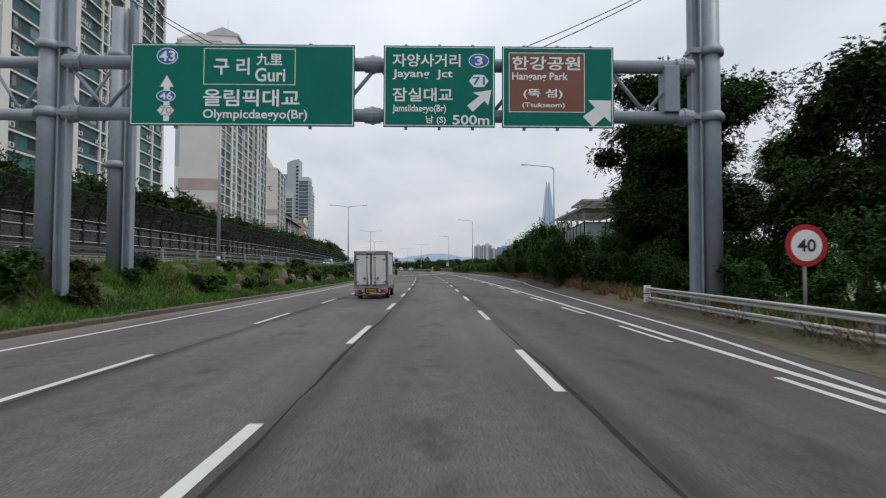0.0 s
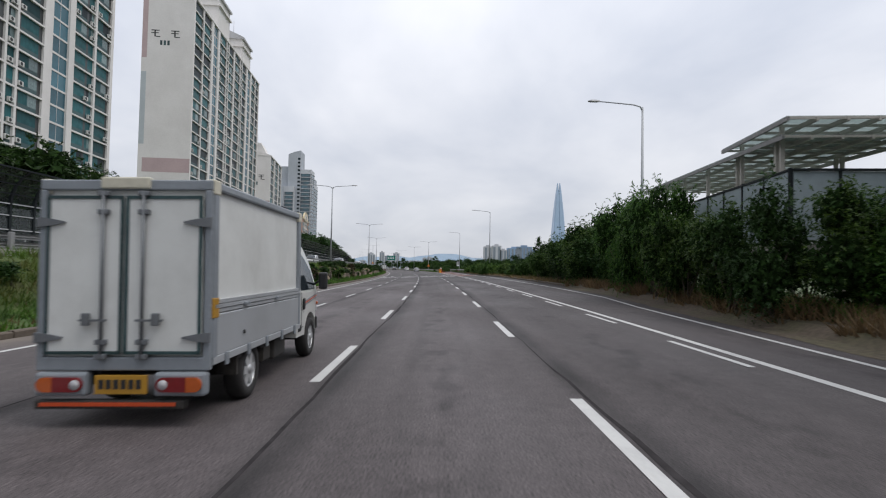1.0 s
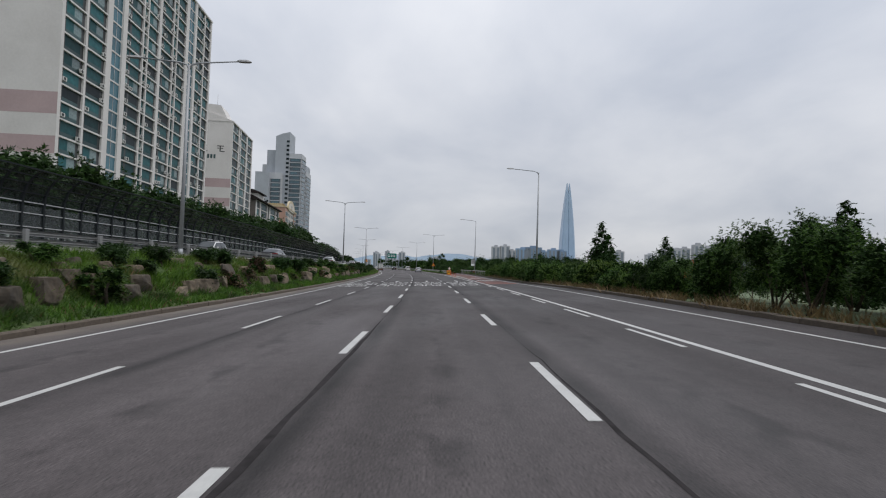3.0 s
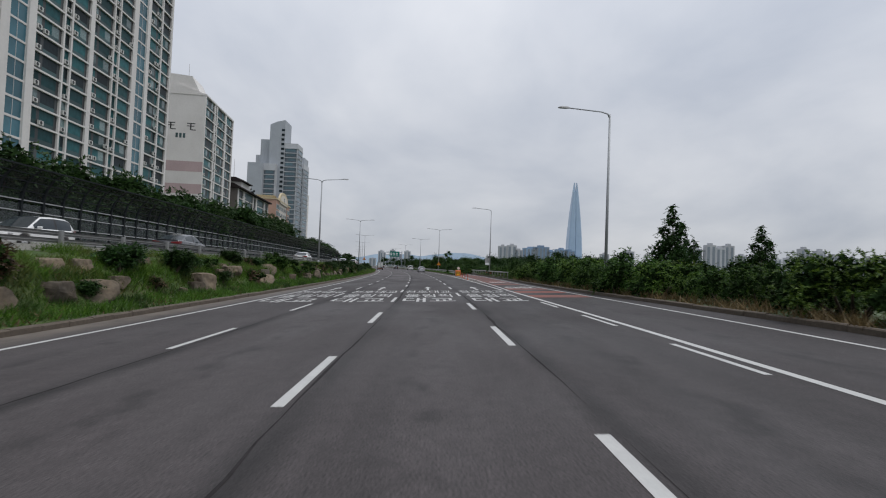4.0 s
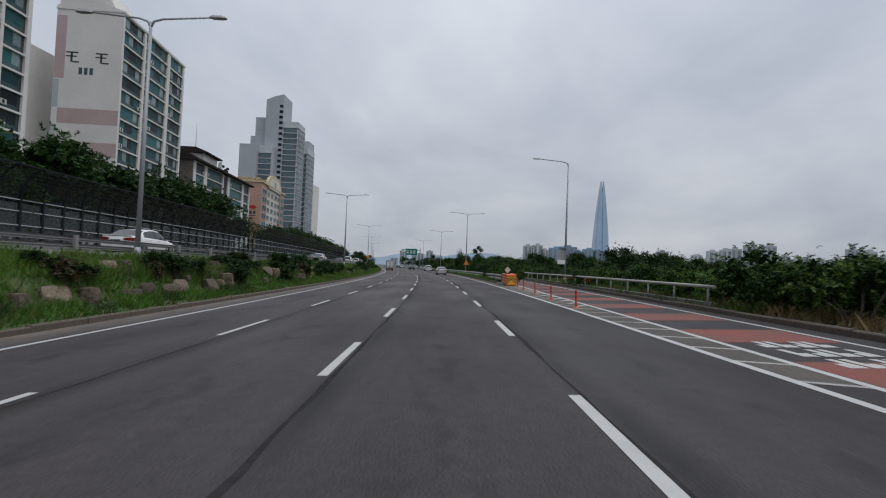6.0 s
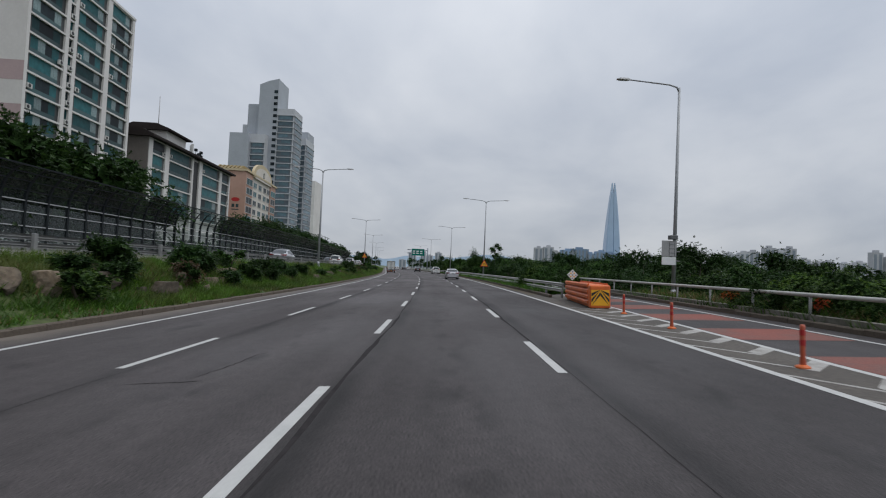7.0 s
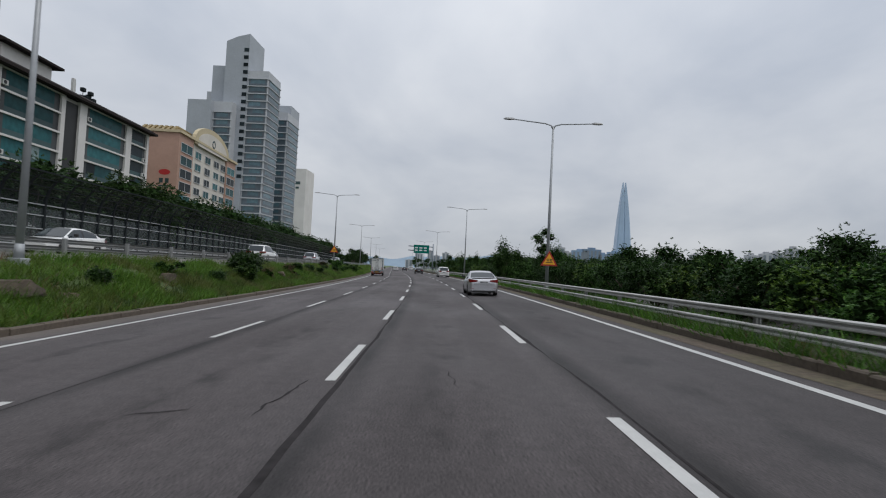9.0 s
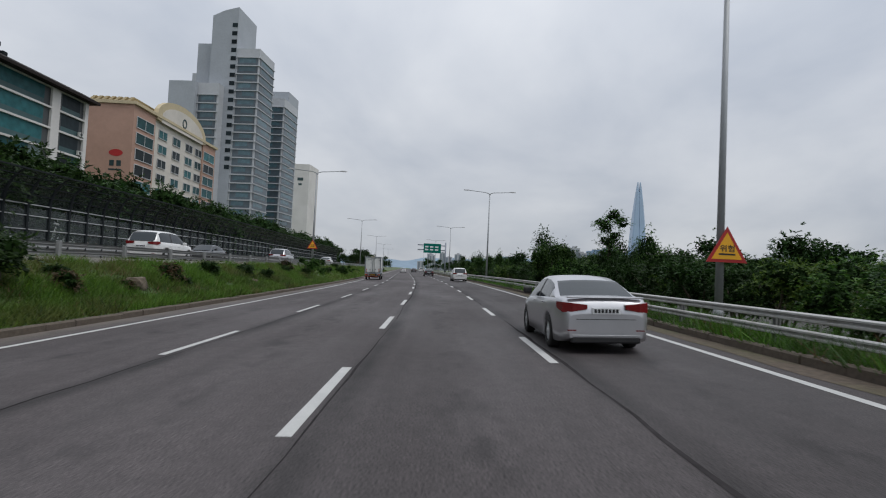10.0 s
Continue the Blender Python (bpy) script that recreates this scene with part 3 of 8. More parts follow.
def seam(name, y0, y1, d, width):
    def row(y):
        fade = max(0.12, min(1.0, 0.75 + 1.6 * noise.noise((y * 0.09, d, 21))))
        w = 0.09 * noise.noise((y * 0.13, d, 0)) + 0.045 * noise.noise((y * 0.9, d, 5))
        g = width * fade * (0.75 + 0.9 * noise.noise((y * 0.4, d, 9)))
        return [(d + w - g / 2, 0.003), (d + w + g / 2, 0.003)]
    return tagged(ribbon(name, y0, y1, row, SEAM, step=0.8), "dark tar-filled seam in the asphalt", "road seam", kind="structure")


seam("road_seam_1", -20, 420, 0.16, 0.10)
seam("road_seam_2", -20, 420, 3.42, 0.085)
seam("road_seam_3", -20, 300, -3.12, 0.035)



def road_crack(y0, y1, d0, d1, width, seed):
    """A jagged open crack that wanders from one end to the other."""
    rng_ = random.Random(seed)
    n = max(6, int(math.hypot(y1 - y0, d1 - d0) / 0.12))
    verts, faces, off = [], [], 0.0
    for k in range(n + 1):
        u = k / n
        off = 0.8 * off + rng_.uniform(-0.035, 0.035)
        w = width * rng_.uniform(0.35, 1.0) * min(1.0, 6 * u + 0.15, 6 * (1 - u) + 0.15)
        y, d = y0 + (y1 - y0) * u, d0 + (d1 - d0) * u
        g = math.atan2(d1 - d0, y1 - y0)
        for s in (-1, 1):
            verts.append(at(y - math.sin(g) * (off + s * w / 2), d + math.cos(g) * (off + s * w / 2), 0.0035))
    for k in range(n):
        faces.append((2 * k, 2 * k + 1, 2 * k + 3, 2 * k + 2))
    tagged(mesh_ob("road_crack", verts, faces, SEAM), "thin jagged crack in the worn asphalt", "road crack", kind="structure")


for k, (ya, yb, da, db, w) in enumerate(((157.6, 157.9, -2.6, -1.7, 0.05), (158.0, 160.4, -1.9, -1.6, 0.03), (197.6, 197.9, -1.75, -1.2, 0.07), (197.7, 199.5, -0.45, -0.35, 0.05), (199.2, 200.4, 1.75, 1.6, 0.02), (125.0, 128.0, -1.6, -1.9, 0.02))):
    road_crack(ya, yb, da, db, w, k)

# red cross bands on the slip lane
for k in range(16):
    y0 = 112.4 + k * 4.6
    y1 = y0 + 2.3
    if k == 3:
        continue
    def red_row(y):
        a = lerp_table(GORE, y) + 0.1
        return [(a, 0.004), (outer(y) - 0.15, 0.004)]
    tagged(ribbon("red_band", y0, y1, red_row, RED_SURFACE, step=1.0), "dull red anti-skid surfacing band across the slip lane", "road surfacing", kind="structure")

GORE_ASPHALT = mat("dusty_gore_asphalt", (0.088, 0.077, 0.066), 0.9, vary=0.3, grain=14, stain=0.6, stain_color=(0.05, 0.046, 0.042), stain_amount=0.7, bump=0.3)
dusty = ribbon("gore_surface", 136, 183, lambda y: [(lerp_table(EDGE_MAIN, y), 0.002), (lerp_table(GORE, y), 0.002)], GORE_ASPHALT, step=2)
tagged(dusty, "dusty brown-grey asphalt between diverging lanes", "road surfacing", kind="structure")
# chevrons in the gore
WORN_PAINT = mat("worn_road_paint", (0.36, 0.35, 0.33), 0.7, vary=0.15, grain=25, stain=2.2, stain_color=(0.12, 0.105, 0.09), stain_amount=0.75, bump=0.2)
gore = empty("gore_hatching", pose(0, 0, 0), "white painted chevrons between diverging lanes", "road marking", kind="structure")
for k in range(15):
    ya = 149.9 + k * 1.55
    r = lerp_table(GORE, ya + 0.7) - 0.06
    apex = EDGE_RIGHT + (r - EDGE_RIGHT) * 0.56
    bm = bmesh.new()
    for pts in (((EDGE_RIGHT + 0.07, ya + 1.2), (EDGE_RIGHT + 0.07, ya + 1.38), (apex, ya + 0.2), (apex, ya)), ((apex, ya), (apex, ya + 0.42), (r, ya + 1.1), (r, ya + 0.66))):
        bm.faces.new([bm.verts.new(at(y, d, 0.005)) for d, y in pts])
    bmesh.ops.recalc_face_normals(bm, faces=bm.faces)
    part("stripe", bm, WORN_PAINT, gore)

for k in range(10):
    ya = 134.5 + k * 1.6
    r = lerp_table(GORE, ya)
    bm = bmesh.new()
    bm.faces.new([bm.verts.new(at(y, d, 0.005)) for d, y in ((EDGE_RIGHT + 0.08, ya), (r - 0.07, ya - 0.35), (r - 0.07, ya - 0.2), (EDGE_RIGHT + 0.08, ya + 0.15))])
    part("stripe", bm, WORN_PAINT, gore)

# words and arrows on the lanes
ROWS_TEXT = (("대교", 109.4, 112.3, 2.45), ("올림픽", 113.1, 116.1, 2.5), ("천호대교", 117.5, 120.5, 2.8))
for lane, d in (("lane_words_1", -1.64), ("lane_words_2", 1.64), ("lane_words_3", 4.94), ("lane_words_4", -4.87)):
    words = empty(lane, on_lane(115, d, 0.0), "white painted Korean bridge names on the lane", "road marking", kind="structure")
    for body, y0, y1, w in ROWS_TEXT:
        letters("word", body, 1.0, PAINT, words, pose(0, (y0 + y1) / 2 - 115, 0.007), w, y1 - y0, bold=0.008)
    bm = bmesh.new()
    s = 0.085
    for poly in (((-s, 121.3), (s, 121.3), (s * 0.9, 124.42), (-s * 0.9, 124.42)), ((-0.27, 124.43), (0.27, 124.43), (0, 126.8))):
        bm.faces.new([bm.verts.new((x, y - 115, 0.007)) for x, y in poly])
    part("arrow", bm, PAINT, words)
for k, (ya, yb, d0, d1) in enumerate(((123.7, 126.8, 7.4, 9.5), (137.0, 140.2, 8.0, 9.5))):
    words = empty("slip_lane_words", on_lane((ya + yb) / 2, 0, 0.0), "white worn painted writing on the slip lane", "road marking", kind="structure")
    for i in range(4):
        for j in range(3):
            bm = bmesh.new()
            x0 = d0 + (d1 - d0) * i / 4
            yy = (yb - ya) * (j / 3 - 0.5)
            wdt, hgt = (d1 - d0) / 4 * 0.78, (yb - ya) / 3 * 0.34
            box(bm, (x0, yy, 0.004), (x0 + wdt, yy + hgt, 0.008))
            if (i + j) % 2:
                box(bm, (x0, yy + hgt, 0.004), (x0 + 0.14, yy + hgt * 2.2, 0.008))
            else:
                box(bm, (x0 + wdt - 0.14, yy + hgt, 0.004), (x0 + wdt, yy + hgt * 2.2, 0.008))
            part("bar", bm, PAINT, words)

# ---- kerbs ----
def kerb(name, y0, y1, d, side, height=0.15, label=""):
    holder = empty(name, pose(0, 0, 0), label, "kerb", kind="structure")
    f = d if callable(d) else (lambda y: d)
    verts, faces = [], []
    y, length = y0, 1.0
    rng = random.Random(3)
    while y < y1:
        l = length if y < 330 else 6.0
        up = height + rng.uniform(-0.015, 0.015)
        sh = rng.uniform(-0.012, 0.012)
        sec = [(0, -0.12), (0, up - 0.03), (side * 0.03, up), (side * 0.17, up), (side * 0.17, -0.12)]
        b = len(verts)
        for yy in (y + 0.008, y + l - 0.008):
            verts += [at(yy, f(yy) + a + sh, z) for a, z in sec]
        for k in range(4):
            faces.append((b + k, b + k + 1, b + k + 6, b + k + 5))
        faces += [(b + 4, b + 3, b + 2, b + 1, b), (b + 5, b + 6, b + 7, b + 8, b + 9)]
        y += l
    ob = mesh_ob("kerb_stones", verts, faces, KERB, holder, "weathered concrete kerb stones with dusty joints")
    tagged(ob, kind="stuff")


kerb("kerb_left", -30, 600, kerb_d, -1, 0.16, "weathered brown-grey concrete kerb below a grass bank")
kerb("kerb_right", 46, 184, lambda y: outer(y) + margin(y), 1, 0.16, "dusty concrete kerb below a hedge")
kerb("kerb_main", 180, 600, lambda y: KERB_MAIN, 1, 0.17, "dusty brown concrete kerb below a guardrail")
verge = ribbon("verge", -30, 60, lambda y: [(outer(y) + 0.55 + 0.15 * noise.noise((y * 0.5, 0, 0)), 0.006), (outer(y) + 1.05, 0.05), (outer(y) + 1.4, 0.24), (outer(y) + 1.9, 0.27)], EARTH, step=0.7)
tagged(verge, "bare brown earth verge along the asphalt edge", "verge", kind="structure")
verge = ribbon("verge_bank", -30, 46, lambda y: [(outer(y) + 1.85, 0.265), (outer(y) + 5.5, 0.27), (outer(y) + 9, 0.1)], EARTH, step=1.5)
tagged(verge, "bare brown earth bank under trees", "verge", kind="structure")
dust = ribbon("dust_strip", 183, 420, lambda y: [(6.9 + 0.12 * noise.noise((y * 0.4, 1, 0)), 0.005), (KERB_MAIN - 0.01, 0.007)], EARTH, step=1.0)
# weedy soil, darkened further to paint in the shade under the rail
SHADED_WEEDS = mat("shaded_weedy_soil", (0.030, 0.034, 0.016), 0.95, vary=0.5, grain=8, stain=1.2, stain_color=(0.06, 0.046, 0.03), stain_amount=0.7, bump=0.8, specular=0.15)
under = ribbon("verge_bank", 184, 420, lambda y: [(7.6, 0.12), (8.2, 0.2), (9.0, 0.22), (9.8, 0.1), (10.8, -0.12)], SHADED_WEEDS, step=2)
tagged(under, "earth and weeds under the guardrail, dark with painted shade", "verge", kind="structure")
tagged(dust, "strip of brown dust along the kerb", "verge", kind="structure")
bank = ribbon("grass_bank", -30, 420, lambda y: [(kerb_d(y) - 0.18 - t * (kerb_d(y) - 0.18 - RAIL_D - 0.1), ground_height(kerb_d(y) - 0.18 - t * (kerb_d(y) - 0.18 - RAIL_D - 0.1), y) + 0.02) for t in (0, 0.1, 0.2, 0.27, 0.31, 0.35, 0.4, 0.5, 0.6, 0.7, 0.85, 1.0)], TURF, step=1.2, smooth=True)
tagged(bank, "green grassy bank rising from the kerb to the upper road", "grass bank", kind="structure")

# ---- guardrails ----
W_BEAM = ((0.0, 0.155), (0.03, 0.14), (0.075, 0.115), (0.075, 0.06), (0.02, 0.02), (0.02, -0.02), (0.075, -0.06), (0.075, -0.115), (0.03, -0.14), (0.0, -0.155))


def w_post(h, wide=0.12):
    bm = bmesh.new()
    box(bm, (-wide / 2, -0.06, -0.4), (-wide / 2 + 0.03, 0.06, h))
    box(bm, (wide / 2 - 0.03, -0.06, -0.4), (wide / 2, 0.06, h))
    box(bm, (-wide / 2, -0.015, -0.4), (wide / 2, 0.015, h))
    me = bpy.data.meshes.new("post")
    bm.to_mesh(me)
    bm.free()
    me.materials.append(GALV)
    return me


def guardrail(name, y0, y1, d, z, side, heights, gap, label, post=None, steel=None):
    """side: +1 where the road lies to its right. heights of the beams over the ground z(y)."""
    holder = empty(name, pose(0, 0, 0), label, "guardrail")
    df = d if callable(d) else (lambda y: d)
    for h in heights:
        y = y0
        while y < y1 - 0.1:
            e = min(y1, y + 12)
            sec = lambda yy: [(df(yy) + side * (0.07 + a), z(yy) - lean(yy, df(yy)) + h + b * 0.56) for a, b in W_BEAM]
            ribbon("beam", y, e, sec, steel or GALV, holder, step=2.0)
            y = e
    post = post or w_post(max(heights) + 0.05, 0.1)
    y = y0 + 0.4
    while y < y1:
        share("post", post, holder, on_road(y, df(y), z(y) - lean(y, df(y))))
        y += gap
    return holder


G1 = ((-30, 8.7), (8, 9.0), (18.8, 9.45))
g = guardrail("guardrail", -28, 18.8, lambda y: lerp_table(G1, y), lambda y: 0.02 + lean(y, 9.2), -1, (0.34, 0.66), 2.0, "two-beam galvanised guardrail with white end plates", steel=BEAM_STEEL)
for h in (0.34, 0.66):
    bm = bmesh.new()
    box(bm, (-0.2, 18.80, 0.13 + h - 0.14), (0.06, 18.84, 0.13 + h + 0.14), bevel=0.01)
    bmesh.ops.translate(bm, verts=bm.verts, vec=(bend(18.8) + 9.43, 0, 0))
    part("end_plate", bm, SIGN_WHITE, g, "white reflective end plate")
guardrail("guardrail", 179.2, 560, lambda y: 8.05, lambda y: lean(y, 8.05), -1, (0.42, 0.73), 4.0, "two-beam galvanised guardrail above a dusty kerb", steel=BEAM_STEEL)
bm = bmesh.new()
box(bm, (0.0, -0.08, -0.4), (0.12, 0.08, 0.72), bevel=0.015)
block = bpy.data.meshes.new("post")
bm.to_mesh(block); bm.free(); block.materials.append(GALV)
guardrail("guardrail", -28, 430, lambda y: RAIL_D + 0.05, lambda y: upper_z(y) - 0.05, -1, (0.34, 0.60), 3.9, "grey guardrail with square posts along the upper road", block)
edge_wall = ribbon("edge_kerb", -30, 430, lambda y: [(RAIL_D + 0.34, upper_z(y) - 0.4), (RAIL_D + 0.34, upper_z(y) + 0.12), (RAIL_D + 0.12, upper_z(y) + 0.12), (RAIL_D + 0.12, upper_z(y) - 0.3)], CONCRETE, step=3)
tagged(edge_wall, "low stained concrete edge under the guardrail", "kerb", kind="structure")


PIPE_PAINT = mat("worn_white_pipe", (0.42, 0.42, 0.40), 0.55, vary=0.12, stain=1.5, stain_color=(0.22, 0.2, 0.17), stain_amount=0.5)
OLD_CONCRETE = mat("mossy_concrete", (0.17, 0.16, 0.14), 0.9, vary=0.25, grain=10, stain=0.9, stain_color=(0.05, 0.055, 0.035), stain_amount=0.85, bump=0.4)


def slip_side():
    wall = ribbon("parapet_wall", 148, 262, lambda y: [(outer(y) + 0.95, slip_z(y) - 0.3), (outer(y) + 0.95, slip_z(y) + 0.30), (outer(y) + 1.2, slip_z(y) + 0.30), (outer(y) + 1.2, slip_z(y) - 0.6)], OLD_CONCRETE, closed=True, step=4)
    tagged(wall, "stained low concrete edge beside the slip road", "kerb", kind="structure")
    rail = empty("pipe_railing", pose(0, 0, 0), "white painted pipe railing above a concrete edge", "railing")
    y = 148.0
    while y < 260:
        bm = bmesh.new()
        pts = [at(yy, outer(yy) + 1.07, slip_z(yy) + 0.86) for yy in (y, y + 6, y + 12)]
        bent_tube(bm, pts, 0.06, 8)
        part("pipe", bm, PIPE_PAINT, rail)
        y += 12
    bm = bmesh.new()
    tube(bm, (0, 0, -0.5), (0, 0, 0.64), 0.04, n=8)
    post = bpy.data.meshes.new("post")
    bm.to_mesh(post); bm.free(); post.materials.append(GALV)
    for k in range(37):
        y = 148.5 + k * 3.0
        share("post", post, rail, on_road(y, outer(y) + 1.07, slip_z(y) + 0.24))


slip_side()

# ---- noise fence behind the upper road ----
BASE_PANEL = mat("grey_base_panel", (0.20, 0.205, 0.20), 0.8, vary=0.15, grain=8, stain=0.9, stain_color=(0.10, 0.095, 0.085), stain_amount=0.6)
FENCE_LINE = ((0.0, 0.0), (0.0, 2.8), (0.06, 3.3), (0.26, 3.85), (0.62, 4.35), (1.15, 4.75))


def noise_fence():
    fence = empty("noise_fence", pose(0, 0, 0), "tall noise fence of grey acrylic panes with a curved top", "fence")
    gap = 1.8
    bm = bmesh.new()
    n = len(FENCE_LINE)
    rows = []
    for i, (a, z) in enumerate(FENCE_LINE):
        t = 0.09 if i < 2 else 0.09 - 0.012 * i
        rows.append([bm.verts.new((a + s * t, w, z + (0.04 if s > 0 and i > 2 else 0))) for s, w in ((-1, -0.085), (1, -0.085), (1, 0.085), (-1, 0.085))])
    for u, w in zip(rows, rows[1:]):
        for k in range(4):
            bm.faces.new((u[k], u[(k + 1) % 4], w[(k + 1) % 4], w[k]))
    bm.faces.new(rows[-1])
    bmesh.ops.recalc_face_normals(bm, faces=bm.faces)
    post = bpy.data.meshes.new("post")
    bm.to_mesh(post); bm.free(); post.materials.append(DARK_STEEL)
    low = bpy.data.meshes.new("pane")
    low.from_pydata([(0, 0.08, 0.55), (0, gap - 0.08, 0.55), (0, gap - 0.08, 2.75), (0, 0.08, 2.75)], [], [(0, 1, 2, 3)])
    low.materials.append(FENCE_PANE)
    base = bpy.data.meshes.new("base_panel")
    bm = bmesh.new()
    box(bm, (-0.06, 0.07, -0.1), (0.06, gap - 0.07, 0.55))
    bm.to_mesh(base); bm.free(); base.materials.append(BASE_PANEL)
    top = bpy.data.meshes.new("curved_pane")
    vs, fs = [], []
    for a, z in FENCE_LINE[1:]:
        vs += [(a, 0.08, z), (a, gap - 0.08, z)]
    for i in range(len(FENCE_LINE) - 2):
        fs.append((2 * i, 2 * i + 1, 2 * i + 3, 2 * i + 2))
    top.from_pydata(vs, [], fs)
    top.materials.append(FENCE_TOP)
    y = -14.0
    while y < 372:
        m = on_road(y, FENCE_D, upper_z(y))
        share("post", post, fence, m)
        share("pane", low, fence, m)
        share("base_panel", base, fence, m)
        share("curved_pane", top, fence, m)
        y += gap
    for a, z, r, mt in ((0.05, 0.55, 0.04, LIGHT_RAIL), (0.05, 1.5, 0.028, LIGHT_RAIL), (0.05, 2.3, 0.028, LIGHT_RAIL), (0.06, 2.95, 0.03, LIGHT_RAIL), (0.14, 3.5, 0.03, DARK_STEEL), (0.38, 4.02, 0.028, DARK_STEEL), (0.72, 4.42, 0.028, DARK_STEEL), (1.17, 4.75, 0.04, DARK_STEEL)):
        ribbon("rail", -14, 372, lambda yy: [(FENCE_D + a - r, upper_z(yy) + z - r), (FENCE_D + a + r, upper_z(yy) + z - r), (FENCE_D + a + r, upper_z(yy) + z + r), (FENCE_D + a - r, upper_z(yy) + z + r)], mt, fence, closed=True, step=5)


noise_fence()

# ---- street lamps ----
def lamp_head(bm, tip, way):
    s = 1 if way > 0 else -1
    prev = None
    for u, w, h in ((-0.05, 0.05, 0.05), (0.1, 0.13, 0.075), (0.5, 0.15, 0.07), (0.68, 0.08, 0.03)):
        ring = [bm.verts.new((tip[0] + s * u, a, tip[2] + b)) for a, b in ((-w, -h * 0.4), (w, -h * 0.4), (w * 0.8, h), (-w * 0.8, h))]
        if prev:
            for k in range(4):
                bm.faces.new((prev[k], prev[(k + 1) % 4], ring[(k + 1) % 4], ring[k]))
        else:
            bm.faces.new(ring[::-1])
        prev = ring
    bm.faces.new(prev)
    bmesh.ops.recalc_face_normals(bm, faces=bm.faces)


def street_lamp(m, height, arms, label):
    """arms: signed lengths along local x."""
    lamp = empty("street_lamp", m, label, "street lamp", group="street lamps along the expressway")
    bm = bmesh.new()
    tube(bm, (0, 0, 0), (0, 0, height - 0.1), 0.115, 0.062, 12)
    part("pole", bm, POLE, lamp)
    bm = bmesh.new()
    box(bm, (-0.2, -0.2, -0.6), (0.2, 0.2, 0.08), bevel=0.02)
    tube(bm, (0, 0, 0.08), (0, 0, 0.5), 0.14, 0.125, 12)
    part("base", bm, POLE, lamp)
    for a in arms:
        bm = bmesh.new()
        bent_tube(bm, [(0, 0, height - 0.35), (a * 0.05, 0, height - 0.08), (a * 0.2, 0, height + 0.04), (a, 0, height + 0.2)], [0.055, 0.05, 0.045, 0.036], 8)
        arm = part("arm", bm, POLE, lamp)
        bm = bmesh.new()
        lamp_head(bm, (a, 0, height + 0.2), a)
        part("lamp_head", bm, SIGN_BACK, arm, "flat grey lamp head")
    return lamp


first = street_lamp(on_road(33.4, -11.35, 1.7), 10.3, (-2.55, 2.55), "tall grey double-arm street lamp on the bank")
for y, d in ((92.3, -11.5), (151.3, -11.2), (207.4, -10.85), (269.3, -11.2), (328, -11.2), (388, -11.2), (448, -11.2), (510, -11.2)):
    copy_thing(first, on_road(y, d, upper_z(y) - 0.1))
first = street_lamp(on_road(54.2, 14.35, 0.0), 11.55, (-2.75,), "tall grey single-arm street lamp over the slip lane")
copy_thing(first, on_road(120.3, 13.15, 0.1))
copy_thing(first, on_road(180.0, 14.05, 0.0))
first = street_lamp(on_road(227.9, 9.15, 0.1), 11.1, (-2.65, 2.65), "tall grey double-arm street lamp behind the guardrail")
for y in (280.2, 338, 398, 458, 520):
    copy_thing(first, on_road(y, 9.05, 0.1))

# ---- sign gantry ----
def h_section(bm, x, a, b, z0, z1):
    """A steel H-post: flanges at x - a and x + a, b deep to either side, and a web between them."""
    t, w = 0.05, 0.02
    prism(bm, [(x - a, -b), (x - a + t, -b), (x - a + t, -w), (x + a - t, -w), (x + a - t, -b), (x + a, -b), (x + a, b), (x + a - t, b), (x + a - t, w), (x - a + t, w), (x - a + t, b), (x - a, b)], z0, z1, "z")


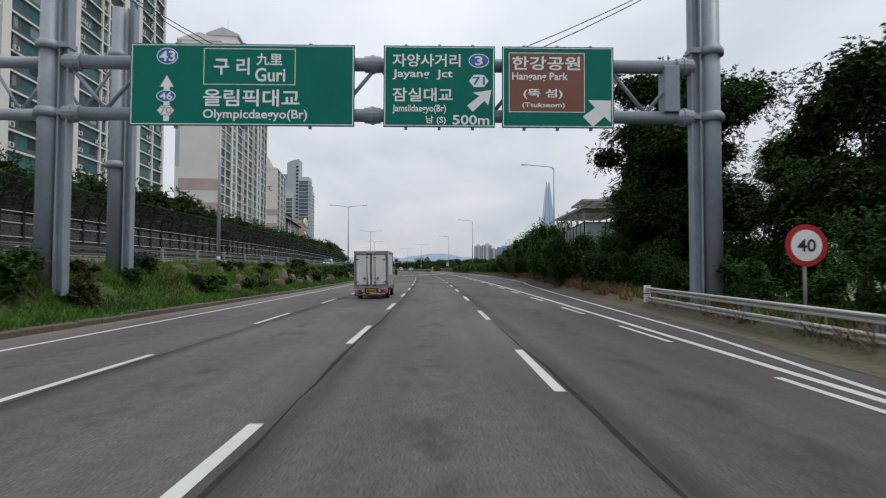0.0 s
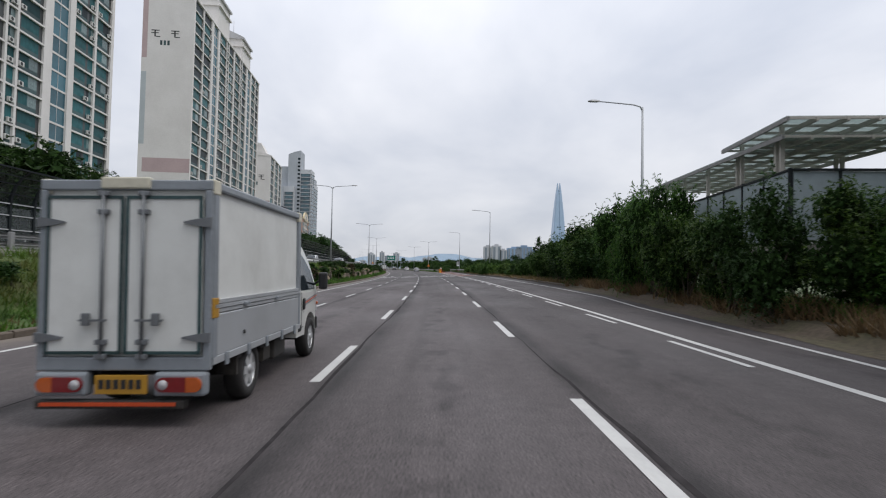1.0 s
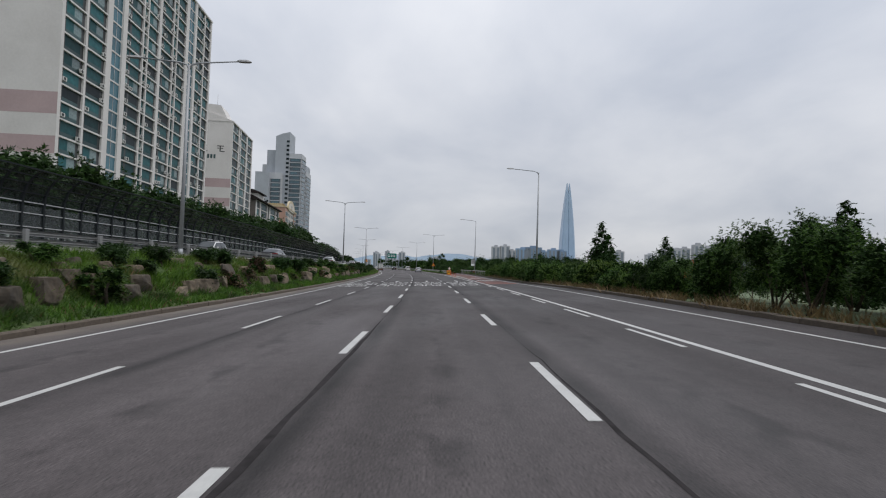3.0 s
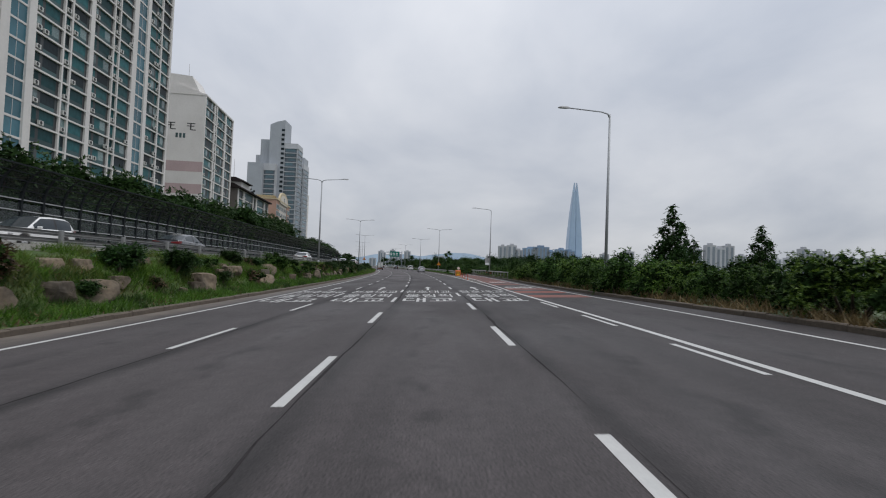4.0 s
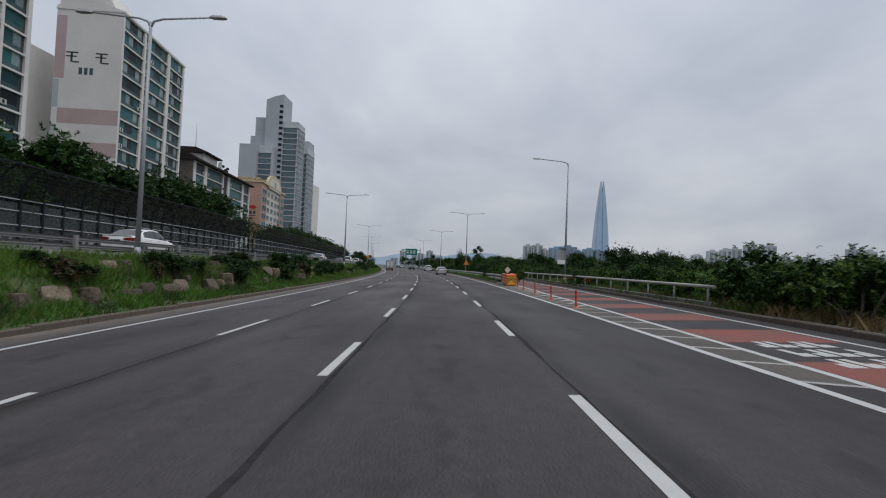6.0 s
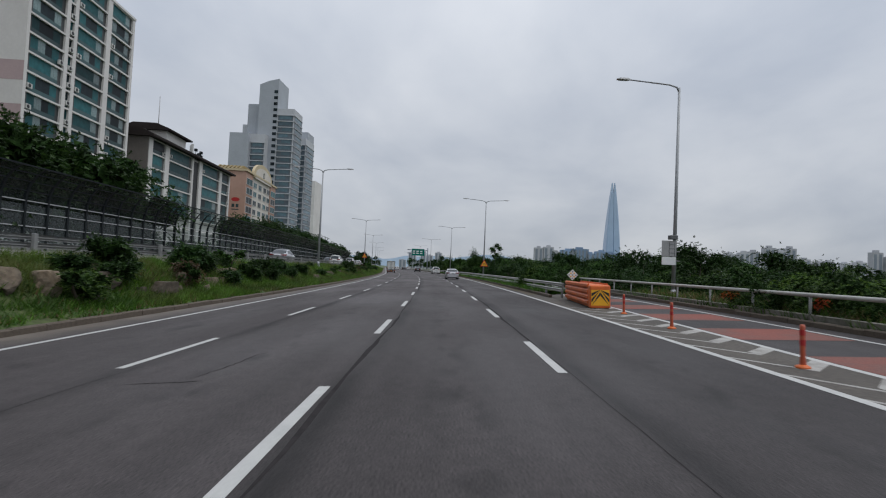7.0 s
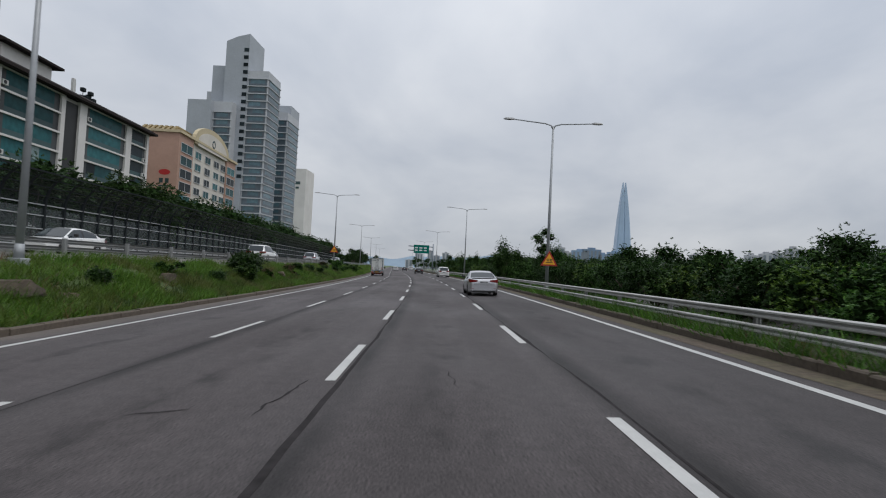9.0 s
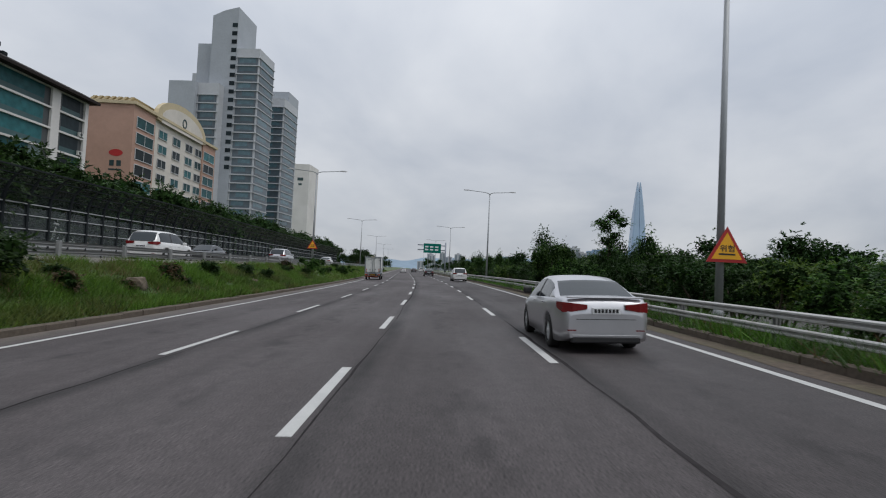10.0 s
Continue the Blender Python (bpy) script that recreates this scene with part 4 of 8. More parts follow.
def gantry():
    gy = 16.0
    fr = on_road(gy, 0)
    # right of the lane line: local x = d
    g = empty("sign_gantry", fr, "grey painted steel gantry with two round beams over the road", "sign gantry")
    for x, z0 in ((10.05, -0.1), (-9.75, 0.7)):
        bm = bmesh.new()
        tube(bm, (x, 0, z0), (x, 0, 11.2), 0.27, 0.25, 20)
        col = part("column", bm, GREY_PAINT, g)
        bm = bmesh.new()
        s = -1 if x > 0 else 1
        h_section(bm, x + s * 0.51, 0.15, 0.14, z0, 11.2)
        part("side_post", bm, GREY_PAINT, g)
        for z in (6.1, 8.1):
            bm = bmesh.new()
            lathe(bm, [(0.27, z - 0.14), (0.37, z - 0.14), (0.37, z + 0.02), (0.29, z + 0.14)], 16, "z", (x, 0, 0))
            part("collar", bm, GREY_PAINT, g)
            bm = bmesh.new()
            box(bm, (x + s * 0.37, -0.2, z - 0.1), (x + s * 0.7, 0.2, z + 0.06), bevel=0.01)
            part("bracket", bm, GREY_PAINT, g)
    for z, r in ((7.62, 0.2), (6.08, 0.19)):
        bm = bmesh.new()
        tube(bm, (-9.3, 0.0, z), (9.5, 0.0, z), r, n=18)
        part("beam", bm, GREY_PAINT, g)
        for x in (-0.15, 9.2, -9.0):
            bm = bmesh.new()
            lathe(bm, [(r, x - 0.24), (r + 0.04, x - 0.24), (r + 0.05, x - 0.06), (r + 0.08, x - 0.05), (r + 0.08, x + 0.05), (r + 0.05, x + 0.06), (r + 0.04, x + 0.24), (r, x + 0.24)], 14, "x", (0, 0, z), smooth=False)
            part("flange", bm, GREY_PAINT, g)
    xs = [-9.2 + 1.15 * i for i in range(17)]
    for i, (a, b) in enumerate(zip(xs, xs[1:])):
        bm = bmesh.new()
        z0, z1 = (6.2, 7.6) if i % 2 else (7.6, 6.2)
        tube(bm, (a, 0, z0), (b, 0, z1), 0.06, n=8)
        part("brace", bm, GREY_PAINT, g)
    bm = bmesh.new()
    box(bm, (8.55, -0.25, 6.2), (9.0, 0.25, 7.6), bevel=0.02)
    part("end_frame", bm, GREY_PAINT, g)
    for x0, z0, x1, z1 in ((10.2, 11.0, 4.2, 8.15), (10.25, 11.0, 4.75, 8.15), (-9.6, 11.0, -5.0, 8.1), (-9.65, 11.1, -4.7, 8.1)):
        bm = bmesh.new()
        pts = [(x0 + (x1 - x0) * t, 0.15, z0 + (z1 - z0) * t - 0.35 * t * (1 - t)) for t in (0, 0.25, 0.5, 0.75, 1)]
        bent_tube(bm, pts, 0.014, 5)
        part("cable", bm, BLACK, g)

    face = -0.34

    def panel(x0, x1, z0, z1, label):
        p = empty("road_sign", fr @ pose((x0 + x1) / 2, face, (z0 + z1) / 2, 90, 0, 0), label, "road sign", group="signs on the gantry")
        w, h = x1 - x0, z1 - z0
        bm = bmesh.new()
        box(bm, (-w / 2, -h / 2, -0.05), (w / 2, h / 2, 0.0))
        part("board", bm, SIGN_GREEN, p)
        bm = bmesh.new()
        for a, b in (((-w / 2 + 0.03, -h / 2 + 0.03), (w / 2 - 0.03, -h / 2 + 0.055)), ((-w / 2 + 0.03, h / 2 - 0.055), (w / 2 - 0.03, h / 2 - 0.03)), ((-w / 2 + 0.03, -h / 2 + 0.055), (-w / 2 + 0.055, h / 2 - 0.055)), ((w / 2 - 0.055, -h / 2 + 0.055), (w / 2 - 0.03, h / 2 - 0.055))):
            box(bm, (*a, 0.0), (*b, 0.004))
        part("border", bm, SIGN_WHITE, p)
        for x in (-w * 0.3, 0, w * 0.3):
            bm = bmesh.new()
            box(bm, (x - 0.04, -h / 2 - 0.06, -0.14), (x + 0.04, h / 2 + 0.06, -0.05))
            part("bracket", bm, GALV, p)
        return p, w, h

    def word(p, w, h, body, u0, v0, u1, v1, mt=SIGN_WHITE, z=0.006, bold=0.018):
        """A word between fractions of the board, u from its left edge and v from its top."""
        letters("lettering", body, 1.0, mt, p, pose((u0 + u1 - 1) / 2 * w, (1 - v0 - v1) / 2 * h, z), (u1 - u0) * w, (v1 - v0) * h, bold=bold)

    def oval(p, w, h, u, v, ru, rv, mt, z, n=28, name="route_shield"):
        bm = bmesh.new()
        bm.faces.new([bm.verts.new(((u - 0.5) * w + ru * math.cos(2 * math.pi * k / n), (0.5 - v) * h + rv * math.sin(2 * math.pi * k / n), z)) for k in range(n)])
        part(name, bm, mt, p)

    def poly(p, w, h, pts, mt, z, name="arrow"):
        bm = bmesh.new()
        bm.faces.new([bm.verts.new(((u - 0.5) * w, (0.5 - v) * h, z)) for u, v in pts])
        bmesh.ops.recalc_face_normals(bm, faces=bm.faces)
        if bm.faces[:][0].normal.z < 0:
            bmesh.ops.reverse_faces(bm, faces=bm.faces[:])
        part(name, bm, mt, p)

    def frame_of(p, w, h, u0, v0, u1, v1, t=0.02):
        bm = bmesh.new()
        x0, x1, y1, y0 = (u0 - 0.5) * w, (u1 - 0.5) * w, (0.5 - v0) * h, (0.5 - v1) * h
        box(bm, (x0, y0, 0), (x1, y0 + t, 0.005)); box(bm, (x0, y1 - t, 0), (x1, y1, 0.005))
        box(bm, (x0, y0 + t, 0), (x0 + t, y1 - t, 0.005)); box(bm, (x1 - t, y0 + t, 0), (x1, y1 - t, 0.005))
        part("frame_line", bm, SIGN_WHITE, p)

    p, w, h = panel(-7.16, -0.65, 5.66, 8.07, "large green direction sign with white Korean and Latin lettering")
    oval(p, w, h, 0.163, 0.155, 0.31, 0.245, SIGN_WHITE, 0.004); oval(p, w, h, 0.163, 0.155, 0.285, 0.22, SIGN_BLUE, 0.006)
    word(p, w, h, "43", 0.128, 0.09, 0.198, 0.22, z=0.008)
    poly(p, w, h, ((0.163, 0.39), (0.193, 0.53), (0.176, 0.53), (0.176, 0.95), (0.150, 0.95), (0.150, 0.53), (0.133, 0.53)), SIGN_WHITE, 0.004)
    oval(p, w, h, 0.160, 0.645, 0.28, 0.175, SIGN_WHITE, 0.006); oval(p, w, h, 0.160, 0.645, 0.255, 0.155, SIGN_BLUE, 0.008)
    word(p, w, h, "46", 0.133, 0.60, 0.188, 0.69, z=0.010)
    oval(p, w, h, 0.160, 0.82, 0.26, 0.17, SIGN_BACK, 0.006, 6); oval(p, w, h, 0.160, 0.82, 0.23, 0.145, SIGN_WHITE, 0.008, 6)
    word(p, w, h, "70", 0.135, 0.775, 0.186, 0.865, SIGN_BACK, 0.010)
    frame_of(p, w, h, 0.325, 0.055, 0.735, 0.50)
    word(p, w, h, "구 리", 0.37, 0.17, 0.53, 0.38); word(p, w, h, "九里", 0.56, 0.115, 0.675, 0.26); word(p, w, h, "Guri", 0.555, 0.29, 0.69, 0.46)
    word(p, w, h, "올림픽대교", 0.325, 0.555, 0.755, 0.765); word(p, w, h, "Olympicdaegyo(Br)", 0.325, 0.80, 0.79, 0.945)
    p, w, h = panel(0.2, 3.47, 5.66, 8.07, "green junction sign with white lettering and route shields")
    word(p, w, h, "자양사거리", 0.08, 0.10, 0.69, 0.26); word(p, w, h, "Jayang  Jct", 0.08, 0.295, 0.62, 0.42)
    word(p, w, h, "잠실대교", 0.08, 0.52, 0.62, 0.69); word(p, w, h, "Jamsildaegyo(Br)", 0.08, 0.725, 0.56, 0.84)
    word(p, w, h, "남 (S)", 0.38, 0.86, 0.56, 0.97); word(p, w, h, "500m", 0.62, 0.85, 0.95, 0.97)
    oval(p, w, h, 0.855, 0.18, 0.30, 0.21, SIGN_WHITE, 0.004); oval(p, w, h, 0.855, 0.18, 0.275, 0.185, SIGN_BLUE, 0.006)
    word(p, w, h, "3", 0.82, 0.125, 0.89, 0.235, z=0.008)
    oval(p, w, h, 0.855, 0.43, 0.29, 0.21, SIGN_WHITE, 0.004, 6); word(p, w, h, "71", 0.80, 0.38, 0.91, 0.48, SIGN_BLUE, 0.006)
    poly(p, w, h, ((0.97, 0.54), (0.94, 0.73), (0.905, 0.675), (0.80, 0.81), (0.75, 0.735), (0.86, 0.615), (0.80, 0.575)), SIGN_WHITE, 0.004)
    p, w, h = panel(3.68, 6.98, 5.66, 8.07, "green exit sign with a brown park panel and arrow")
    poly(p, w, h, ((0.065, 0.085), (0.735, 0.085), (0.735, 0.80), (0.065, 0.80)), SIGN_BROWN, 0.004, "brown_panel")
    frame_of(p, w, h, 0.06, 0.075, 0.74, 0.81)
    word(p, w, h, "한강공원", 0.09, 0.12, 0.70, 0.29, z=0.008); word(p, w, h, "Hangang Park", 0.09, 0.32, 0.59, 0.44, z=0.008)
    word(p, w, h, "(뚝 섬)", 0.19, 0.52, 0.54, 0.645, z=0.008); word(p, w, h, "(Ttukseom)", 0.18, 0.69, 0.56, 0.765, z=0.008)
    poly(p, w, h, ((0.975, 0.66), (0.97, 0.93), (0.915, 0.86), (0.81, 0.985), (0.72, 0.86), (0.83, 0.75), (0.77, 0.655)), SIGN_WHITE, 0.006)

    # the gantry over the upper road
    m2 = on_road(20.5, 0)
    g2 = empty("sign_gantry", m2, "grey painted steel gantry reaching over the upper road", "sign gantry")
    for x in (-10.35, -22.6):
        bm = bmesh.new()
        tube(bm, (x, 0, 0.8), (x, 0, 11.4), 0.27, 0.25, 18)
        part("column", bm, GREY_PAINT, g2)
        bm = bmesh.new()
        s = 1 if x > -15 else -1
        h_section(bm, x + s * 0.51, 0.15, 0.14, 0.8, 11.4)
        part("side_post", bm, GREY_PAINT, g2)
        for z in (5.4, 7.4, 9.6):
            bm = bmesh.new()
            lathe(bm, [(0.27, z - 0.14), (0.37, z - 0.14), (0.37, z + 0.02), (0.29, z + 0.14)], 16, "z", (x, 0, 0))
            part("collar", bm, GREY_PAINT, g2)
    for z in (7.3, 9.3):
        bm = bmesh.new()
        tube(bm, (-22.3, 0, z), (-10.6, 0, z), 0.22, n=16)
        part("beam", bm, GREY_PAINT, g2)
    for i in range(10):
        bm = bmesh.new()
        a = -22.0 + i * 1.15
        z0, z1 = (7.4, 9.2) if i % 2 else (9.2, 7.4)
        tube(bm, (a, 0, z0), (a + 1.15, 0, z1), 0.06, n=8)
        part("brace", bm, GREY_PAINT, g2)


gantry()

# ---- smaller road signs and barriers ----
def disc(bm, r, z0, z1, n=32):
    lathe(bm, [(0.0001, z0), (r, z0), (r, z1), (0.0001, z1)], n, "z", smooth=False)


def speed_sign():
    m = on_road(10.9, 9.62, -0.15)
    s = empty("speed_limit_sign", m, "round white speed limit sign with a red ring on a post", "road sign")
    bm = bmesh.new(); tube(bm, (0, 0.05, -0.1), (0, 0.05, 2.45), 0.035, n=10)
    part("post", bm, GALV, s)
    for r, z, mt, nm in ((0.45, 0.0, SIGN_RED, "ring"), (0.335, 0.006, SIGN_WHITE, "face")):
        bm = bmesh.new(); disc(bm, r, -0.012 + z, 0.0 + z)
        ob = part(nm, bm, mt, s)
        ob.matrix_local = pose(0, -0.02, 2.12, 90, 0, 0)
    letters("lettering", "40", 1.0, BLACK, s, pose(0, -0.032, 2.12, 90, 0, 0), 0.40, 0.27, bold=0.02)


speed_sign()


def warning_triangle(m, size, high, label):
    s = empty("warning_sign", m, label, "road sign", group="triangular warning signs")
    bm = bmesh.new()
    for k, (q, z) in enumerate(((size, 0.0), (size * 0.74, 0.008))):
        pts = [(-q / 2, -q * 0.29), (q / 2, -q * 0.29), (0, q * 0.58)]
        prism(bm, pts, z - 0.012, z, "z", slot=k)
    board = part("board", bm, [SIGN_RED, SIGN_YELLOW], s)
    board.matrix_local = pose(0, 0, high, 90, 0, 0)
    letters("word", "위험", size * 0.2, BLACK, s, pose(0, -0.012, high + size * 0.045, 90, 0, 0), size * 0.36, size * 0.17, bold=0.004)
    bm = bmesh.new()
    box(bm, (-size * 0.2, -0.012, high - size * 0.115), (size * 0.2, -0.009, high - size * 0.075))
    part("bar", bm, BLACK, s)
    bm = bmesh.new()
    box(bm, (-0.12, 0.01, high - 0.25), (0.12, 0.09, high - 0.19)); box(bm, (-0.12, 0.01, high + 0.1), (0.12, 0.09, high + 0.16))
    part("clamp", bm, GALV, s)
    return s


warning_triangle(on_road(227.65, 9.2, 0.1), 1.13, 2.03, "orange triangular warning sign with a red border on a lamp post")
warning_triangle(on_road(269.0, -11.2, upper_z(268) - 0.1), 1.15, 2.3, "orange triangular warning sign on a lamp post")


def crash_cushion():
    m = on_lane(172.0, 7.76, 0.0, -5.0)
    c = empty("crash_cushion", m, "orange ribbed crash cushion with a black and yellow nose", "crash barrier")
    w, l, h = 0.37, 6.3, 0.92
    for s in (-1, 1):
        for k in range(4):
            bm = bmesh.new()
            z = 0.12 + k * 0.225
            prism(bm, [(s * w, z), (s * (w + 0.05), z + 0.05), (s * (w + 0.05), z + 0.14), (s * w, z + 0.19), (s * (w - 0.03), z + 0.19), (s * (w - 0.03), z)], 0.45, l, "y")
            part("side_rail", bm, ORANGE, c)
    bm = bmesh.new()
    box(bm, (-w + 0.04, 0.4, 0.05), (w - 0.04, l, h - 0.05))
    part("core", bm, ORANGE, c)
    bm = bmesh.new()
    box(bm, (-w - 0.03, 0.0, 0.02), (w + 0.03, 0.5, h), bevel=0.06)
    part("nose", bm, ORANGE, c)
    bm = bmesh.new()
    box(bm, (-w + 0.02, -0.012, 0.13), (w - 0.02, -0.004, 0.74))
    part("nose_plate", bm, SIGN_YELLOW, c, "yellow reflective plate")
    for k in range(3):
        for s in (-1, 1):
            z = 0.12 + k * 0.24
            bm = bmesh.new()
            pts = [(s * 0.005, min(0.74, z + 0.40)), (s * 0.005, min(0.74, z + 0.53)), (s * (w - 0.03), max(0.13, z + 0.13 - 0.12)), (s * (w - 0.03), max(0.13, z - 0.12))]
            prism(bm, pts, -0.018, -0.013, "y")
            part("stripe", bm, BLACK, c)
    for i in range(6):
        bm = bmesh.new()
        box(bm, (-w - 0.02, 0.75 + i * 0.93, h - 0.06), (w + 0.02, 1.58 + i * 0.93, h), bevel=0.02)
        part("lid", bm, ORANGE, c)
    d = empty("delineator_sign", on_road(179.6, 8.56, -0.31), "diamond-shaped white reflective hazard board on a short post", "road sign")
    bm = bmesh.new(); tube(bm, (0, 0.04, 0), (0, 0.04, 1.2), 0.04, n=8); part("post", bm, GALV, d)
    bm = bmesh.new(); prism(bm, [(0, -0.29), (0.29, 0), (0, 0.29), (-0.29, 0)], -0.02, 0.0, "y")
    bmesh.ops.translate(bm, verts=bm.verts, vec=(0, 0, 1.55)); part("board", bm, SIGN_WHITE, d)
    for i in range(3):
        for j in range(3):
            bm = bmesh.new(); u, v = (i - 1) * 0.13, (j - 1) * 0.13
            x, z = (u - v) * 0.707, (u + v) * 0.707
            lathe(bm, [(0.0001, -0.03), (0.045, -0.03), (0.045, -0.02), (0.0001, -0.02)], 12, "y", (x, 0, 1.55 + z))
            part("reflector", bm, SIGN_YELLOW if (i + j) % 2 else SIGN_BACK, d)
    b = empty("hazard_board", on_road(178.9, 8.45, -0.2), "black and yellow striped board at the guardrail end", "road sign")
    bm = bmesh.new(); box(bm, (-0.22, 0, 0.35), (0.22, 0.03, 0.95)); part("board", bm, SIGN_YELLOW, b)
    bm = bmesh.new()
    for k in range(3):
        prism(bm, [(-0.22, 0.38 + k * 0.2), (0.22, 0.56 + k * 0.2 if k < 2 else 0.95), (0.22, 0.46 + k * 0.2), (-0.22, 0.36 + k * 0.2 - 0.01)], -0.006, -0.001, "y")
    part("stripe", bm, BLACK, b)
    bm = bmesh.new(); box(bm, (-0.03, 0.03, 0), (0.03, 0.07, 0.9)); part("post", bm, GALV, b)


crash_cushion()


BOLLARD = mat("faded_red_plastic", (0.46, 0.085, 0.035), 0.5, vary=0.15, grain=8, stain=4, stain_color=(0.16, 0.05, 0.03), stain_amount=0.7)


def bollard(m):
    b = empty("lane_bollard", m, "orange flexible lane bollard with reflective bands", "bollard", group="bollards in the gore")
    bm = bmesh.new(); lathe(bm, [(0.0001, 0.0), (0.115, 0.0), (0.105, 0.03), (0.05, 0.06), (0.0001, 0.06)], 16, "z"); part("base", bm, ORANGE, b)
    bm = bmesh.new(); lathe(bm, [(0.05, 0.05), (0.038, 0.2), (0.038, 0.65), (0.028, 0.69), (0.0001, 0.69)], 14, "z"); part("tube", bm, BOLLARD, b)
    for z in (0.36, 0.52):
        bm = bmesh.new(); lathe(bm, [(0.042, z), (0.042, z + 0.09)], 14, "z"); part("reflective_band", bm, SIGN_RED, b)
    return b


first = bollard(on_lane(169.7, 7.88))
for y, d in ((165.1, 7.55), (159.5, 7.22), (154.3, 7.0), (149.2, 6.85)):
    copy_thing(first, on_lane(y, d))


def camera_cabinet():
    c = empty("roadside_cabinet", on_road(179.7, 14.05, 1.8), "pale sign boards and a camera box on a lamp post", "sign board")
    bm = bmesh.new(); box(bm, (-0.88, -0.16, 0.46), (-0.12, -0.12, 1.29), bevel=0.012); part("board", bm, SIGN_BACK, c)
    bm = bmesh.new(); box(bm, (-0.86, -0.16, 0.0), (-0.12, -0.12, 0.42), bevel=0.012); part("lower_board", bm, SIGN_WHITE, c)
    for z in (0.62, 0.84, 1.06):
        bm = bmesh.new(); box(bm, (-0.5, -0.166, z), (-0.2, -0.161, z + 0.03)); part("bar", bm, HARDWARE_GREY, c)
    for x in (-0.5, -0.21):
        bm = bmesh.new(); box(bm, (x, -0.166, 0.5), (x + 0.03, -0.161, 1.2)); part("bar", bm, HARDWARE_GREY, c)
    bm = bmesh.new(); box(bm, (-0.48, -0.28, 1.36), (-0.08, 0.1, 1.58), bevel=0.03); part("camera_box", bm, HARDWARE_GREY, c)
    bm = bmesh.new()
    for z in (0.2, 0.7, 1.15):
        box(bm, (-0.5, -0.12, z), (0.1, -0.07, z + 0.06))
    part("bracket", bm, GALV, c)


HARDWARE_GREY = mat("dark_grey_casing", (0.12, 0.125, 0.13), 0.5, 0.1, vary=0.12, stain=3)
camera_cabinet()


def far_sign():
    m = on_road(372, 0)
    g = empty("sign_gantry", m, "far green direction sign on a cantilever gantry", "sign gantry")
    bm = bmesh.new(); tube(bm, (10.6, 0.3, 0), (10.6, 0.3, 9.6), 0.22, n=12); part("column", bm, GREY_PAINT, g)
    bm = bmesh.new(); tube(bm, (2.2, 0.3, 7.2), (10.6, 0.3, 7.2), 0.16, n=10); tube(bm, (2.2, 0.3, 8.6), (10.6, 0.3, 8.6), 0.16, n=10); part("beam", bm, GREY_PAINT, g)
    s = empty("road_sign", m @ pose(6.6, 0, 7.7, 90, 0, 0), "far green direction sign with white writing", "road sign")
    bm = bmesh.new(); box(bm, (-2.6, -1.4, -0.05), (2.6, 1.4, 0)); part("board", bm, SIGN_GREEN, s)
    for i in range(2):
        for j in range(3):
            bm = bmesh.new(); box(bm, (-2.2 + j * 1.5, 0.2 - i * 0.85, 0.0), (-1.2 + j * 1.5, 0.62 - i * 0.85, 0.01)); part("bar", bm, SIGN_WHITE, s)


far_sign()

# ---- apartment buildings ----
def window_mesh(w, h, kind, seed, bar=0.035):
    """A glazed balcony front: sliding panes in a frame, a low railing before it. x is outwards, y along the front."""
    rng = random.Random(seed)
    bm = bmesh.new()
    if kind == "S":
        box(bm, (-0.03, 0.04, 0), (0.0, w - 0.04, h), 1)
        for y in (0.02, w / 2, w - 0.02):
            box(bm, (-0.03, y - 0.03, 0), (0.05, y + 0.03, h), 0)
        box(bm, (-0.03, 0, -0.03), (0.06, w, 0.05), 0)
    else:
        # dark side lights, sliding teal panes between them, a glazed parapet below
        xs = [w * u for u in ((0, 0.1, 0.3, 0.5, 0.7, 0.9, 1) if w > 5.4 else (0, 0.14, 0.5, 0.86, 1) if w > 2 else (0, 0.5, 1))]
        zs = (0.0, 0.30 * h, h)
        grid = [[bm.verts.new((-0.02, x, z)) for x in xs] for z in zs]
        panes = []
        for k in range(2):
            for i in range(len(xs) - 1):
                f = bm.faces.new((grid[k][i], grid[k][i + 1], grid[k + 1][i + 1], grid[k + 1][i]))
                panes.append((f, k, w > 2 and i in (0, len(xs) - 2)))
        bmesh.ops.inset_individual(bm, faces=[p[0] for p in panes], thickness=bar, depth=-0.06)
        for f, k, side in panes:
            q = rng.random()
            f.material_index = 2 if side else (5 if k == 0 else (1 if q < 0.68 else (3 if q < 0.86 else 4)))
    me = bpy.data.meshes.new("window")
    bm.to_mesh(me)
    bm.free()
    for m in ((FRAME, STAIR_GLASS) if kind == "S" else (FRAME, TEAL_GLASS, SIDE_LIGHT, DARK_GLASS, CURTAIN, RAILING)):
        me.materials.append(m)
    return me


def aircon_mesh():
    bm = bmesh.new()
    box(bm, (0.0, 0.0, 0.0), (0.32, 0.85, 0.6), bevel=0.03)
    lathe(bm, [(0.0001, 0.325), (0.22, 0.325), (0.24, 0.33)], 14, "x", (0, 0.34, 0.3), slot=1)
    me = bpy.data.meshes.new("air_conditioner")
    bm.to_mesh(me)
    bm.free()
    me.materials.append(AIRCON); me.materials.append(BLACK)
    return me


AIRCON_MESH = aircon_mesh()


